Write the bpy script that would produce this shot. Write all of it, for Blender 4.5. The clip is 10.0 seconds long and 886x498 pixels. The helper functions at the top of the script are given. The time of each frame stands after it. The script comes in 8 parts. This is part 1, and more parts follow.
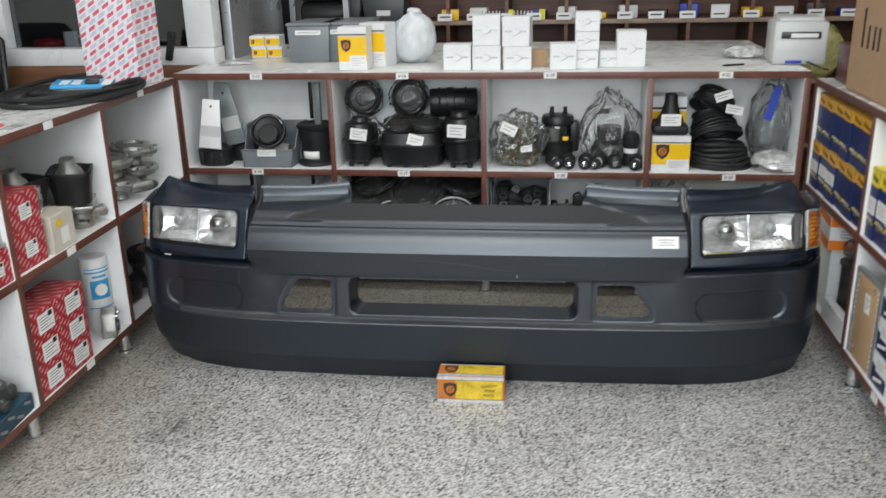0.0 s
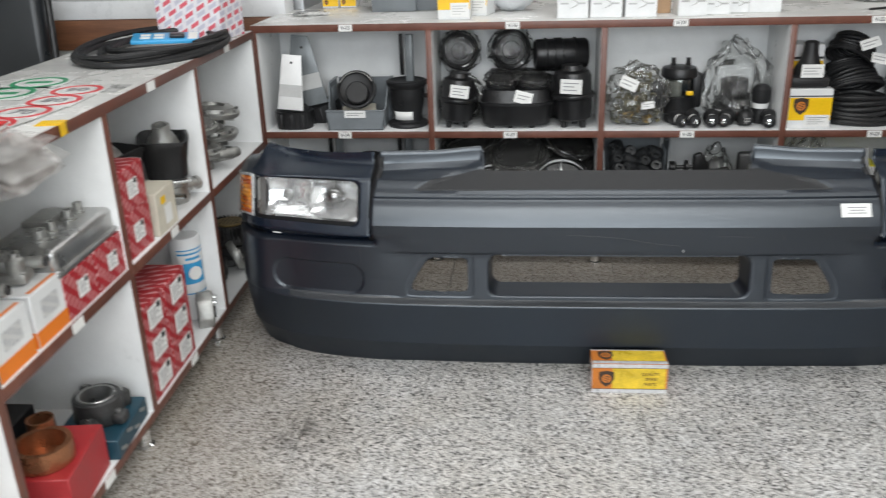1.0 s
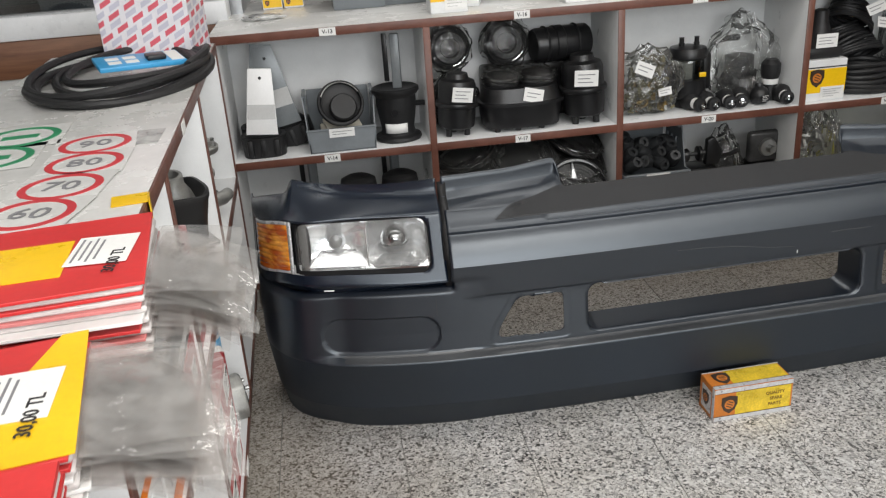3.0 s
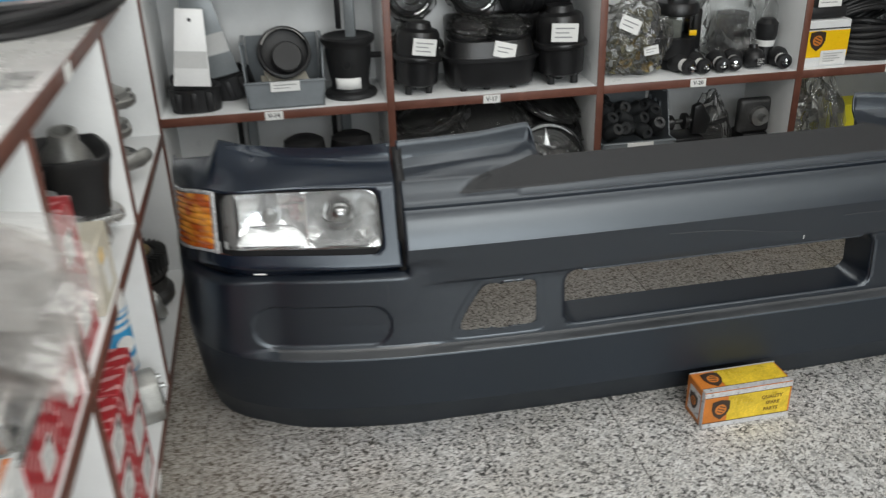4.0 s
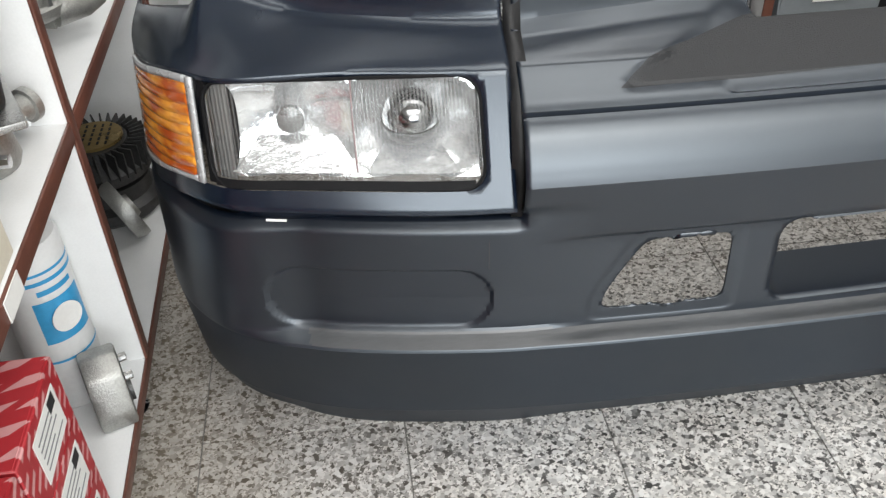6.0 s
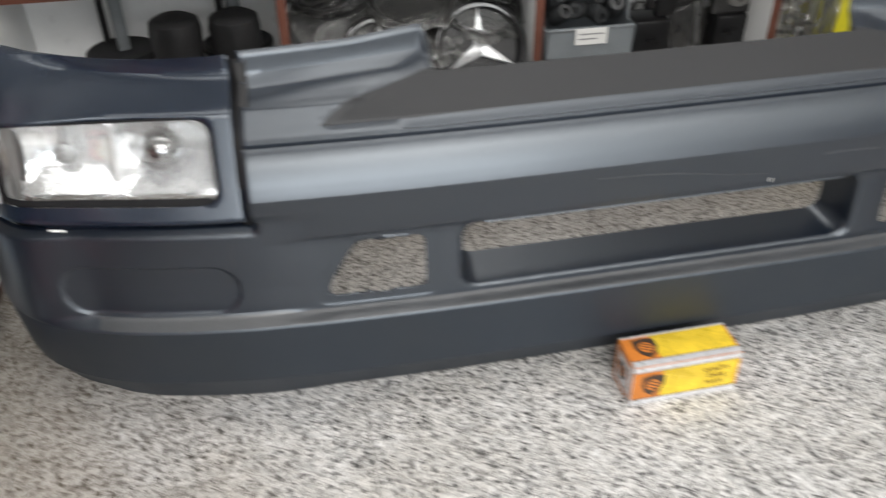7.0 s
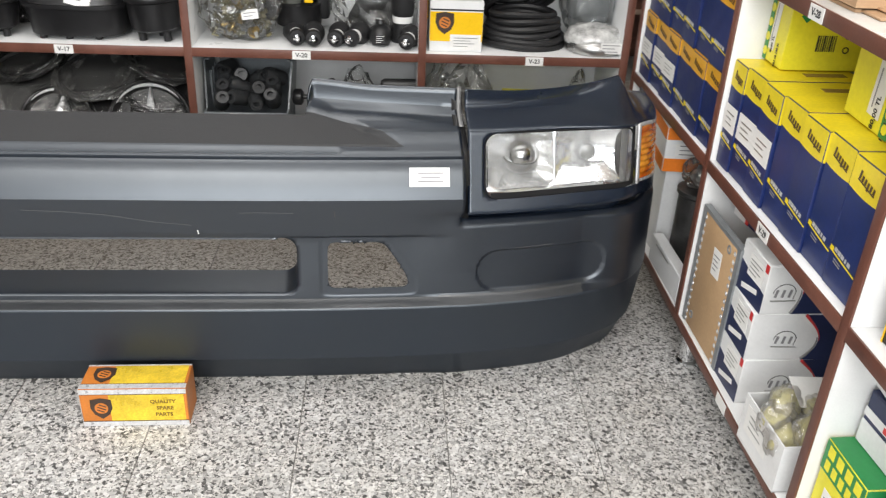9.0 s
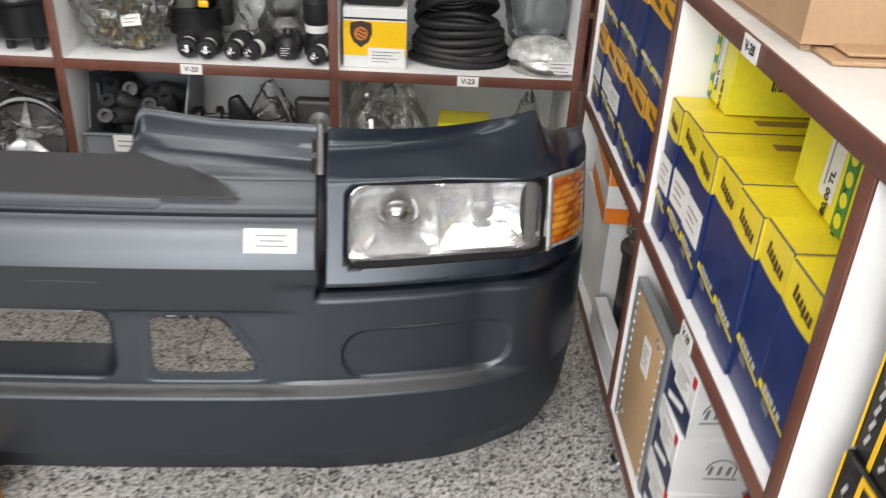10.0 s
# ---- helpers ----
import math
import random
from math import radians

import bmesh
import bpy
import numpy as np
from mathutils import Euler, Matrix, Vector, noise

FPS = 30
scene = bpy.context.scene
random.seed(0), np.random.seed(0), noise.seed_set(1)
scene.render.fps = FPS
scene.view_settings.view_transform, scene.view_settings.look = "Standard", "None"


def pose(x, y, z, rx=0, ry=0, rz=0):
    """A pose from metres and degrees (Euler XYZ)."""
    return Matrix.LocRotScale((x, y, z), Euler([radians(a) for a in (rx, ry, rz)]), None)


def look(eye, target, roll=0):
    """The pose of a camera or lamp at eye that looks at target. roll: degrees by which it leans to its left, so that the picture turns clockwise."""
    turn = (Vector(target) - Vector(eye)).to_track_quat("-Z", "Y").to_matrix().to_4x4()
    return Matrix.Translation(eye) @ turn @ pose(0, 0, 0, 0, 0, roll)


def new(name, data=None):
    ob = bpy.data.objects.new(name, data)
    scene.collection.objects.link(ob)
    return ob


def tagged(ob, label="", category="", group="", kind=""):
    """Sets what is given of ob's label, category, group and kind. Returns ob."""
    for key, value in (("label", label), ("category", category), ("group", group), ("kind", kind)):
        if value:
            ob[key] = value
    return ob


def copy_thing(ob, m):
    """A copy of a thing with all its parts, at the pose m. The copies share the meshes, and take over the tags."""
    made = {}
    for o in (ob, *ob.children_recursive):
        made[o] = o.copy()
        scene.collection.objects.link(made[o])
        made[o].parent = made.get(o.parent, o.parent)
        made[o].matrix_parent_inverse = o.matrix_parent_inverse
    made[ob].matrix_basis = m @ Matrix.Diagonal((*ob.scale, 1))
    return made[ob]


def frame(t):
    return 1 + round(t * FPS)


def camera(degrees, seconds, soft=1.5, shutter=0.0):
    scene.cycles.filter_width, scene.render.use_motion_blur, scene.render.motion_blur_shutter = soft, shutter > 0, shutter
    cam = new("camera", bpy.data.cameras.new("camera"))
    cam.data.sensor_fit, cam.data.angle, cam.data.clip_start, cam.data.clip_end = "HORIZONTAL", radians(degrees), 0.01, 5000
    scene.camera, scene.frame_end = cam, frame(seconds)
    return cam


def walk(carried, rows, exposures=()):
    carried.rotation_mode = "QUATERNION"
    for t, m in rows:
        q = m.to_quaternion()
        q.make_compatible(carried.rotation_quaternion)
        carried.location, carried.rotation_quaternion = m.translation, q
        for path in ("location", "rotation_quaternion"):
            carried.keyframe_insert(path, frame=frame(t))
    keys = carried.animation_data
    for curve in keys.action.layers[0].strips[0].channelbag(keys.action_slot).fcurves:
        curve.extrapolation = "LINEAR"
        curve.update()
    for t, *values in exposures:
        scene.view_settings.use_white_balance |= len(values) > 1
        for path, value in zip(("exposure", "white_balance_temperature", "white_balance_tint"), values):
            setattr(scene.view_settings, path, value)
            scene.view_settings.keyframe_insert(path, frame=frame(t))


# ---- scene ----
cam = camera(54.8, 10.0, soft=1.2, shutter=0.45)
PATH = [
    (0, (1.044, 1.046, 1.368), (0.772, 2.918, 0.721), -1.3),
    (0.5, (0.804, 1.122, 1.313), (0.558, 2.978, 0.609), -1.4),
    (1, (0.493, 1.306, 1.32), (0.28, 3.151, 0.577), -1.8),
    (1.5, (0.197, 1.322, 1.305), (0.012, 3.17, 0.561), -2.2),
    (2, (-0.008, 1.362, 1.334), (0.131, 3.205, 0.57), -0.8),
    (2.5, (-0.142, 1.601, 1.329), (0.06, 3.439, 0.565), -4.3),
    (2.7, (-0.182, 1.674, 1.32), (0.022, 3.51, 0.555), -4.3),
    (3.8, (-0.23, 1.965, 1.257), (0.067, 3.746, 0.397), -2.3),
    (4, (-0.161, 2.05, 1.218), (0.142, 3.826, 0.349), -1.7),
    (4.5, (-0.082, 2.297, 1.109), (0.196, 4.021, 0.133), 0.7),
    (5, (-0.157, 2.638, 1.027), (0.044, 4.284, -0.091), -0.5),
    (5.2, (-0.189, 2.738, 0.988), (-0.018, 4.347, -0.188), -2.5),
    (6.3, (-0.161, 2.775, 1.035), (0.047, 4.344, -0.189), -0.5),
    (6.5, (-0.162, 2.689, 1.046), (0.123, 4.299, -0.105), 0.6),
    (7, (0.118, 2.452, 1.19), (0.41, 4.024, 0.01), -0.4),
    (7.5, (0.433, 2.221, 1.162), (0.772, 3.938, 0.194), -0.8),
    (8, (0.769, 2.172, 1.192), (1.138, 3.876, 0.211), 0.6),
    (8.5, (1.093, 2.054, 1.184), (1.451, 3.784, 0.247), 2.8),
    (9, (1.286, 2.067, 1.194), (1.413, 3.823, 0.245), 2.7),
    (9.5, (1.443, 2.239, 1.191), (1.502, 3.994, 0.233), 2.4),
    (10, (1.602, 2.458, 1.154), (1.645, 4.209, 0.188), 3.0),
]
EXPOSURES = [(0.0, -0.64, 6350, 9), (0.5, -0.60, 6375, 9.5), (1.0, -0.55, 6400, 10), (1.5, -0.44, 6500, 11), (2.0, -0.46, 6562, 11.4), (2.5, -0.58, 6625, 11.8), (2.7, -0.62, 6650, 12), (3.8, -0.80, 6523, 8.8), (4.0, -0.80, 6500, 8.5), (4.5, -0.26, 6450, 8), (5.0, -0.04, 6400, 7.5), (5.2, -0.04, 6420, 7.8), (6.3, -0.26, 6530, 10.7), (6.5, -0.36, 6550, 11), (7.0, -0.10, 6583, 11.3), (7.5, 0.02, 6617, 11.7), (8.0, 0.20, 6650, 12), (8.5, 0.20, 6635, 11.5), (9.0, -0.10, 6660, 12), (9.5, -0.14, 6685, 12.5), (10.0, -0.22, 6710, 13)]
walk(cam, [(t, look(eye, target, roll)) for t, eye, target, roll in PATH], EXPOSURES)

# ---- world and lights ----
world = bpy.data.worlds.new("shop_world")
scene.world = world
world.use_nodes = True
world.node_tree.nodes["Background"].inputs[0].default_value = (0.75, 0.85, 1.0, 1)
world.node_tree.nodes["Background"].inputs[1].default_value = 0.35


def area_lamp(name, m, sx, sy, power, colour):
    d = bpy.data.lights.new(name, "AREA")
    d.shape, d.size, d.size_y, d.energy, d.color = "RECTANGLE", sx, sy, power, colour
    ob = new(name, d)
    ob.matrix_world = m
    return ob


# fluorescent fittings under the ceiling, and daylight through the shop front behind the camera
CEIL = 2.85
ROWS = ((-0.5, 12), (0.55, 28), (1.35, 28), (3.4, 13))
LAMPS = [(lx, ly, power * (1.15 if lx == 0.7 else 0.62)) for ly, power in ROWS for lx in (-0.54, 0.7, 1.94)] + [(0.7, 5.3, 17)]
for lx, ly, power in LAMPS:
    area_lamp("ceiling_lamp_light", pose(lx, ly, CEIL - 0.075, 0, 0, 0), 1.2, 0.60, power, (1.0, 0.99, 0.965))
area_lamp("shop_front_daylight", pose(0.7, -1.66, 1.90, 90, 0, 0), 3.6, 1.5, 185, (0.93, 0.975, 1.0))

# ---- materials ----
def nodes_of(name):
    m = bpy.data.materials.new(name)
    m.use_nodes = True
    nt = m.node_tree
    return m, nt, nt.nodes["Principled BSDF"]


def mixed(nt, fac, a, b, blend="MIX"):
    n = nt.nodes.new("ShaderNodeMix")
    n.data_type, n.blend_type = "RGBA", blend
    for sock, v in ((n.inputs[0], fac), (n.inputs[6], a), (n.inputs[7], b)):
        if hasattr(v, "is_linked"):
            nt.links.new(v, sock)
        elif isinstance(v, (int, float)):
            sock.default_value = v
        else:
            sock.default_value = (*v, 1)
    return n.outputs[2]


def noise_of(nt, scale, detail=4, rough=0.6, coord="Object", stretch=None):
    if coord == "World":
        c = nt.nodes.new("ShaderNodeNewGeometry").outputs["Position"]
    else:
        c = nt.nodes.new("ShaderNodeTexCoord").outputs[coord]
    if stretch:
        mp = nt.nodes.new("ShaderNodeMapping")
        mp.inputs["Scale"].default_value = stretch
        nt.links.new(c, mp.inputs[0])
        c = mp.outputs[0]
    n = nt.nodes.new("ShaderNodeTexNoise")
    n.inputs["Scale"].default_value, n.inputs["Detail"].default_value, n.inputs["Roughness"].default_value = scale, detail, rough
    nt.links.new(c, n.inputs["Vector"])
    return n.outputs["Fac"]


def ramped(nt, fac, stops):
    n = nt.nodes.new("ShaderNodeValToRGB")
    el = n.color_ramp.elements
    while len(el) < len(stops):
        el.new(0.5)
    for e, (p, c) in zip(el, stops):
        e.position, e.color = p, (c, c, c, 1) if isinstance(c, (int, float)) else (*c, 1)
    nt.links.new(fac, n.inputs[0])
    return n.outputs[0]


def bumped(nt, bs, height, strength, dist=0.002):
    b = nt.nodes.new("ShaderNodeBump")
    b.inputs["Strength"].default_value, b.inputs["Distance"].default_value = strength, dist
    nt.links.new(height, b.inputs["Height"])
    nt.links.new(b.outputs[0], bs.inputs["Normal"])


MATS = {}


def paint(name, colour, rough=0.5, metal=0.0, vary=0.15, scale=9.0, grain=150.0, bump=0.15, stretch=None, tint=0.0, coat=0.0, rvary=0.12, spec=0.5):
    """A surface with large stains, fine grain and relief; tint: how far copies differ in brightness."""
    if name in MATS:
        return MATS[name]
    m, nt, bs = nodes_of(name)
    big = ramped(nt, noise_of(nt, scale, 5, 0.6, stretch=stretch), [(0.3, 0.0), (0.72, 1.0)])
    fine = noise_of(nt, grain, 3, 0.6, stretch=stretch)
    low = tuple(c * (1 - vary) for c in colour)
    high = tuple(min(1, c * (1 + vary * 0.6)) for c in colour)
    c1 = mixed(nt, big, low, high)
    c2 = mixed(nt, ramped(nt, fine, [(0.35, 0.0), (0.65, 1.0)]), tuple(1 - vary * 0.5 for _ in range(3)), (1.0, 1.0, 1.0))
    col = mixed(nt, 1.0, c1, c2, "MULTIPLY")
    if tint:
        oi = nt.nodes.new("ShaderNodeObjectInfo")
        col = mixed(nt, 1.0, col, ramped(nt, oi.outputs["Random"], [(0.0, 1 - tint), (1.0, 1.0)]), "MULTIPLY")
    nt.links.new(col, bs.inputs["Base Color"])
    rr = ramped(nt, big, [(0.0, max(0.02, rough - rvary)), (1.0, min(1, rough + rvary * 0.5))])
    nt.links.new(rr, bs.inputs["Roughness"])
    bs.inputs["Metallic"].default_value, bs.inputs["Specular IOR Level"].default_value = metal, spec
    if coat:
        bs.inputs["Coat Weight"].default_value, bs.inputs["Coat Roughness"].default_value = coat, 0.08
    if bump:
        bumped(nt, bs, fine, bump, 0.0015)
    MATS[name] = m
    return m


def wood(name, colour, dark, axis=0, rough=0.45):
    if name in MATS:
        return MATS[name]
    m, nt, bs = nodes_of(name)
    st = [24.0, 24.0, 24.0]
    st[axis] = 1.6
    a = noise_of(nt, 1.6, 6, 0.65, stretch=st)
    b = noise_of(nt, 9.0, 3, 0.6, stretch=st)
    col = mixed(nt, ramped(nt, a, [(0.33, 0.0), (0.68, 1.0)]), dark, colour)
    col = mixed(nt, 1.0, col, ramped(nt, b, [(0.3, 0.8), (0.7, 1.0)]), "MULTIPLY")
    nt.links.new(col, bs.inputs["Base Color"])
    bs.inputs["Roughness"].default_value = rough
    bumped(nt, bs, b, 0.12)
    MATS[name] = m
    return m


def terrazzo():
    m, nt, bs = nodes_of("terrazzo")
    pos = nt.nodes.new("ShaderNodeNewGeometry").outputs["Position"]
    wob = nt.nodes.new("ShaderNodeTexNoise")
    wob.inputs["Scale"].default_value = 170
    nt.links.new(pos, wob.inputs["Vector"])
    add = nt.nodes.new("ShaderNodeVectorMath")
    add.operation = "MULTIPLY_ADD"
    nt.links.new(wob.outputs["Color"], add.inputs[0])
    add.inputs[1].default_value = (0.006, 0.006, 0.006)
    nt.links.new(pos, add.inputs[2])
    cols = []
    for sc, stops in ((165, [(0.0, 0.045), (0.16, 0.10), (0.32, 0.32), (0.60, 0.54), (1.0, 0.76)]), (330, [(0.0, 0.05), (0.22, 0.22), (0.55, 0.56), (1.0, 0.76)])):
        v = nt.nodes.new("ShaderNodeTexVoronoi")
        v.inputs["Scale"].default_value = sc
        nt.links.new(add.outputs[0], v.inputs["Vector"])
        sep = nt.nodes.new("ShaderNodeSeparateColor")
        nt.links.new(v.outputs["Color"], sep.inputs[0])
        cols.append((ramped(nt, sep.outputs[0], stops), v.outputs["Distance"], sep.outputs[1]))
    chip = ramped(nt, cols[0][2], [(0.42, 0.0), (0.5, 1.0)])
    col = mixed(nt, chip, cols[1][0], cols[0][0])
    warm = mixed(nt, cols[0][2], (1.0, 0.978, 0.945), (0.98, 0.98, 0.975))
    col = mixed(nt, 1.0, col, warm, "MULTIPLY")
    # brown dust and painted shade on the floor by back and side shelves
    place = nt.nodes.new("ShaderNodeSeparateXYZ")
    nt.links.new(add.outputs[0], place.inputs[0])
    back_dust_shade = nt.nodes.new("ShaderNodeMath")
    back_dust_shade.operation = "MULTIPLY_ADD"
    nt.links.new(noise_of(nt, 2.6, 5, 0.6, "World"), back_dust_shade.inputs[0])
    back_dust_shade.inputs[1].default_value = 0.7
    nt.links.new(place.outputs[1], back_dust_shade.inputs[2])
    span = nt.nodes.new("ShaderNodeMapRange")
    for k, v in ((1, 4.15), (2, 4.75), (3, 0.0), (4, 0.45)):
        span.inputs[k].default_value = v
    nt.links.new(back_dust_shade.outputs[0], span.inputs[0])
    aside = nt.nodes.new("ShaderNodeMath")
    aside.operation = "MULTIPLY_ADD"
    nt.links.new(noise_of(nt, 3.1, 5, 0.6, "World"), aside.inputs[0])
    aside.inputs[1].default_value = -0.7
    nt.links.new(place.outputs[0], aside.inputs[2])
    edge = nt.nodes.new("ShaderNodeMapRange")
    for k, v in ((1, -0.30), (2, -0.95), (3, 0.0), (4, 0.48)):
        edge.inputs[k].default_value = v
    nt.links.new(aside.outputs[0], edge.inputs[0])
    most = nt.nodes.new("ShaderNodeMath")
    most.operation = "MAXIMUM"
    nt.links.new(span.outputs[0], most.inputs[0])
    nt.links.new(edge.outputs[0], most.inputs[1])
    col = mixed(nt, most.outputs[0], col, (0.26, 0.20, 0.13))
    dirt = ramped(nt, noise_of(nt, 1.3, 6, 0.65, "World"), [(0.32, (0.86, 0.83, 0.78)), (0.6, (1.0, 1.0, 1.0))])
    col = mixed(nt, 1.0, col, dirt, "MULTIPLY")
    # one scuffed oil stain on the floor
    far = nt.nodes.new("ShaderNodeVectorMath")
    far.operation = "DISTANCE"
    nt.links.new(pos, far.inputs[0])
    far.inputs[1].default_value = (-0.13, 3.23, 0.0)
    spot = ramped(nt, far.outputs["Value"], [(0.0, 1.0), (0.13, 0.0)])
    spot = mixed(nt, 1.0, spot, ramped(nt, noise_of(nt, 22, 5, 0.7, "World"), [(0.42, 0.0), (0.62, 1.0)]), "MULTIPLY")
    col = mixed(nt, spot, col, (0.035, 0.032, 0.03))
    oi = nt.nodes.new("ShaderNodeObjectInfo")
    col = mixed(nt, 1.0, col, ramped(nt, oi.outputs["Random"], [(0.0, 0.9), (1.0, 1.0)]), "MULTIPLY")
    nt.links.new(col, bs.inputs["Base Color"])
    nt.links.new(ramped(nt, noise_of(nt, 5, 4, 0.6, "World"), [(0.3, 0.38), (0.7, 0.58)]), bs.inputs["Roughness"])
    bumped(nt, bs, cols[0][1], 0.08)
    return m


def clear(name, colour=(1, 1, 1), gloss=0.1, rough=0.08, crumple=0.0, scale=40.0, flutes=0.0, haze=0.0, sheen=1.0):
    """Thin clear sheet: passes light straight on, with a real gloss on top."""
    if name in MATS:
        return MATS[name]
    m, nt, bs = nodes_of(name)
    tr = nt.nodes.new("ShaderNodeBsdfTransparent")
    tr.inputs[0].default_value = (*colour, 1)
    gl = nt.nodes.new("ShaderNodeBsdfGlossy")
    gl.inputs["Roughness"].default_value = rough
    lw = nt.nodes.new("ShaderNodeFresnel")
    lw.inputs[0].default_value = 1.5
    mth = nt.nodes.new("ShaderNodeMath")
    mth.operation = "MULTIPLY_ADD"
    mth.use_clamp = True
    nt.links.new(lw.outputs[0], mth.inputs[0])
    mth.inputs[1].default_value, mth.inputs[2].default_value = sheen, gloss
    mx = nt.nodes.new("ShaderNodeMixShader")
    nt.links.new(mth.outputs[0], mx.inputs[0])
    base = tr.outputs[0]
    if haze:
        df = nt.nodes.new("ShaderNodeBsdfDiffuse")
        df.inputs[0].default_value = (0.8, 0.8, 0.78, 1)
        hz = nt.nodes.new("ShaderNodeMixShader")
        if flutes:
            # fine upright prisms
            w2 = nt.nodes.new("ShaderNodeTexWave")
            w2.inputs["Scale"].default_value, w2.inputs["Distortion"].default_value = 74, 0.6
            oc = nt.nodes.new("ShaderNodeTexCoord").outputs["Object"]
            nt.links.new(oc, w2.inputs["Vector"])
            nt.links.new(ramped(nt, w2.outputs["Fac"], [(0.25, haze * 0.3), (0.8, haze * 3.0)]), hz.inputs[0])
        else:
            nt.links.new(ramped(nt, noise_of(nt, scale * 0.7, 5, 0.7), [(0.3, haze * 0.3), (0.7, min(1, haze * 1.6))]), hz.inputs[0])
        nt.links.new(tr.outputs[0], hz.inputs[1])
        nt.links.new(df.outputs[0], hz.inputs[2])
        base = hz.outputs[0]
    nt.links.new(base, mx.inputs[1])
    nt.links.new(gl.outputs[0], mx.inputs[2])
    nt.links.new(mx.outputs[0], nt.nodes["Material Output"].inputs[0])
    if crumple or flutes:
        b = nt.nodes.new("ShaderNodeBump")
        b.inputs["Strength"].default_value, b.inputs["Distance"].default_value = crumple or flutes, 0.01 if crumple else 0.002
        if flutes:
            w = nt.nodes.new("ShaderNodeTexWave")
            w.inputs["Scale"].default_value = 74
            nt.links.new(nt.nodes.new("ShaderNodeTexCoord").outputs["Object"], w.inputs["Vector"])
            nt.links.new(w.outputs["Fac"], b.inputs["Height"])
        else:
            nt.links.new(noise_of(nt, scale, 3, 0.6), b.inputs["Height"])
        nt.links.new(b.outputs[0], gl.inputs["Normal"])
    MATS[name] = m
    return m


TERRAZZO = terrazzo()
WHITE_BOARD = paint("white_laminate", (0.80, 0.81, 0.81), 0.38, vary=0.06, grain=300, bump=0.04)
TOP_BOARD = paint("worn_white_top", (0.72, 0.72, 0.70), 0.30, vary=0.10, scale=5, grain=90, bump=0.05)
BROWN_EDGE = paint("brown_edge_band", (0.16, 0.062, 0.042), 0.42, vary=0.25, scale=14, grain=240, bump=0.1)
BUMPER_GREY = paint("dark_grey_plastic", (0.0040, 0.0074, 0.0146), 0.36, vary=0.12, scale=3, grain=700, bump=0.03, rvary=0.05, spec=0.95)
SURROUND_BLUE = paint("blue_black_plastic", (0.0052, 0.0098, 0.0200), 0.26, vary=0.08, scale=3, grain=700, bump=0.02, rvary=0.05, spec=0.80)
for m in (BUMPER_GREY, SURROUND_BLUE):
    m.node_tree.nodes["Principled BSDF"].inputs["Specular Tint"].default_value = (0.88, 0.945, 1.0, 1)
SKIRT_GREY = paint("scuffed_dark_plastic", (0.0036, 0.0068, 0.0136), 0.56, vary=0.25, scale=4, grain=500, bump=0.06, rvary=0.08, spec=0.78)
for m in (BUMPER_GREY, SKIRT_GREY):
    m.node_tree.nodes["Principled BSDF"].inputs["IOR"].default_value = 1.56
SKIRT_GREY.node_tree.nodes["Principled BSDF"].inputs["Specular Tint"].default_value = (0.80, 0.91, 1.0, 1)
# lighter grey puts the ledge's reflected light into its colour
LIT_LEDGE = paint("lit_ledge_plastic", (0.046, 0.050, 0.055), 0.42, vary=0.35, scale=14, grain=260, bump=0.15, stretch=(0.25, 1, 1), spec=0.9)
BLACK_PLASTIC = paint("black_plastic", (0.014, 0.014, 0.015), 0.38, vary=0.3, grain=260, bump=0.08, spec=0.45)
BLACK_RUBBER = paint("black_rubber", (0.017, 0.017, 0.018), 0.52, vary=0.3, grain=180, bump=0.3, spec=0.4)
GASKET = paint("dull_black_rubber", (0.012, 0.012, 0.013), 0.65, vary=0.3, grain=180, bump=0.2, spec=0.12)
CHROME = paint("chrome", (0.86, 0.87, 0.88), 0.14, 1.0, vary=0.05, bump=0.02, rvary=0.05)
REFLECTOR = paint("lamp_reflector", (0.88, 0.89, 0.90), 0.15, 0.74, vary=0.24, scale=34, grain=75, bump=0.50, rvary=0.10)
DARK_CHROME = paint("dark_chrome", (0.26, 0.26, 0.26), 0.15, 1.0, vary=0.3, scale=40, grain=90, bump=0.10, rvary=0.06)
STEEL = paint("brushed_steel", (0.50, 0.50, 0.49), 0.34, 0.9, vary=0.2, grain=220, bump=0.15)
CAST = paint("cast_aluminium", (0.42, 0.42, 0.40), 0.45, 0.75, vary=0.3, scale=22, grain=320, bump=0.5)
IRON = paint("dark_cast_iron", (0.10, 0.10, 0.10), 0.5, 0.7, vary=0.35, scale=20, grain=260, bump=0.5)
PAPER = paint("white_label_paper", (0.80, 0.80, 0.78), 0.7, vary=0.06, bump=0.05)
FAINT = paint("grey_print", (0.22, 0.22, 0.23), 0.6, vary=0.1, bump=0)
INK = paint("black_ink", (0.02, 0.02, 0.022), 0.6, vary=0.1, bump=0)
WALL = paint("painted_wall", (0.70, 0.70, 0.68), 0.7, vary=0.07, scale=2, grain=120, bump=0.15)
CEILING = paint("ceiling_paint", (0.78, 0.78, 0.77), 0.8, vary=0.05, scale=2, grain=90, bump=0.1)
GROUT = paint("dark_joint", (0.27, 0.26, 0.245), 0.9, vary=0.3, bump=0.2)
WINDOW_WHITE = paint("white_window_profile", (0.76, 0.77, 0.78), 0.35, vary=0.06, bump=0.03)
PALE_RIM = paint("pale_lamp_rim", (0.62, 0.63, 0.64), 0.3, 0.4, vary=0.1, bump=0.05)
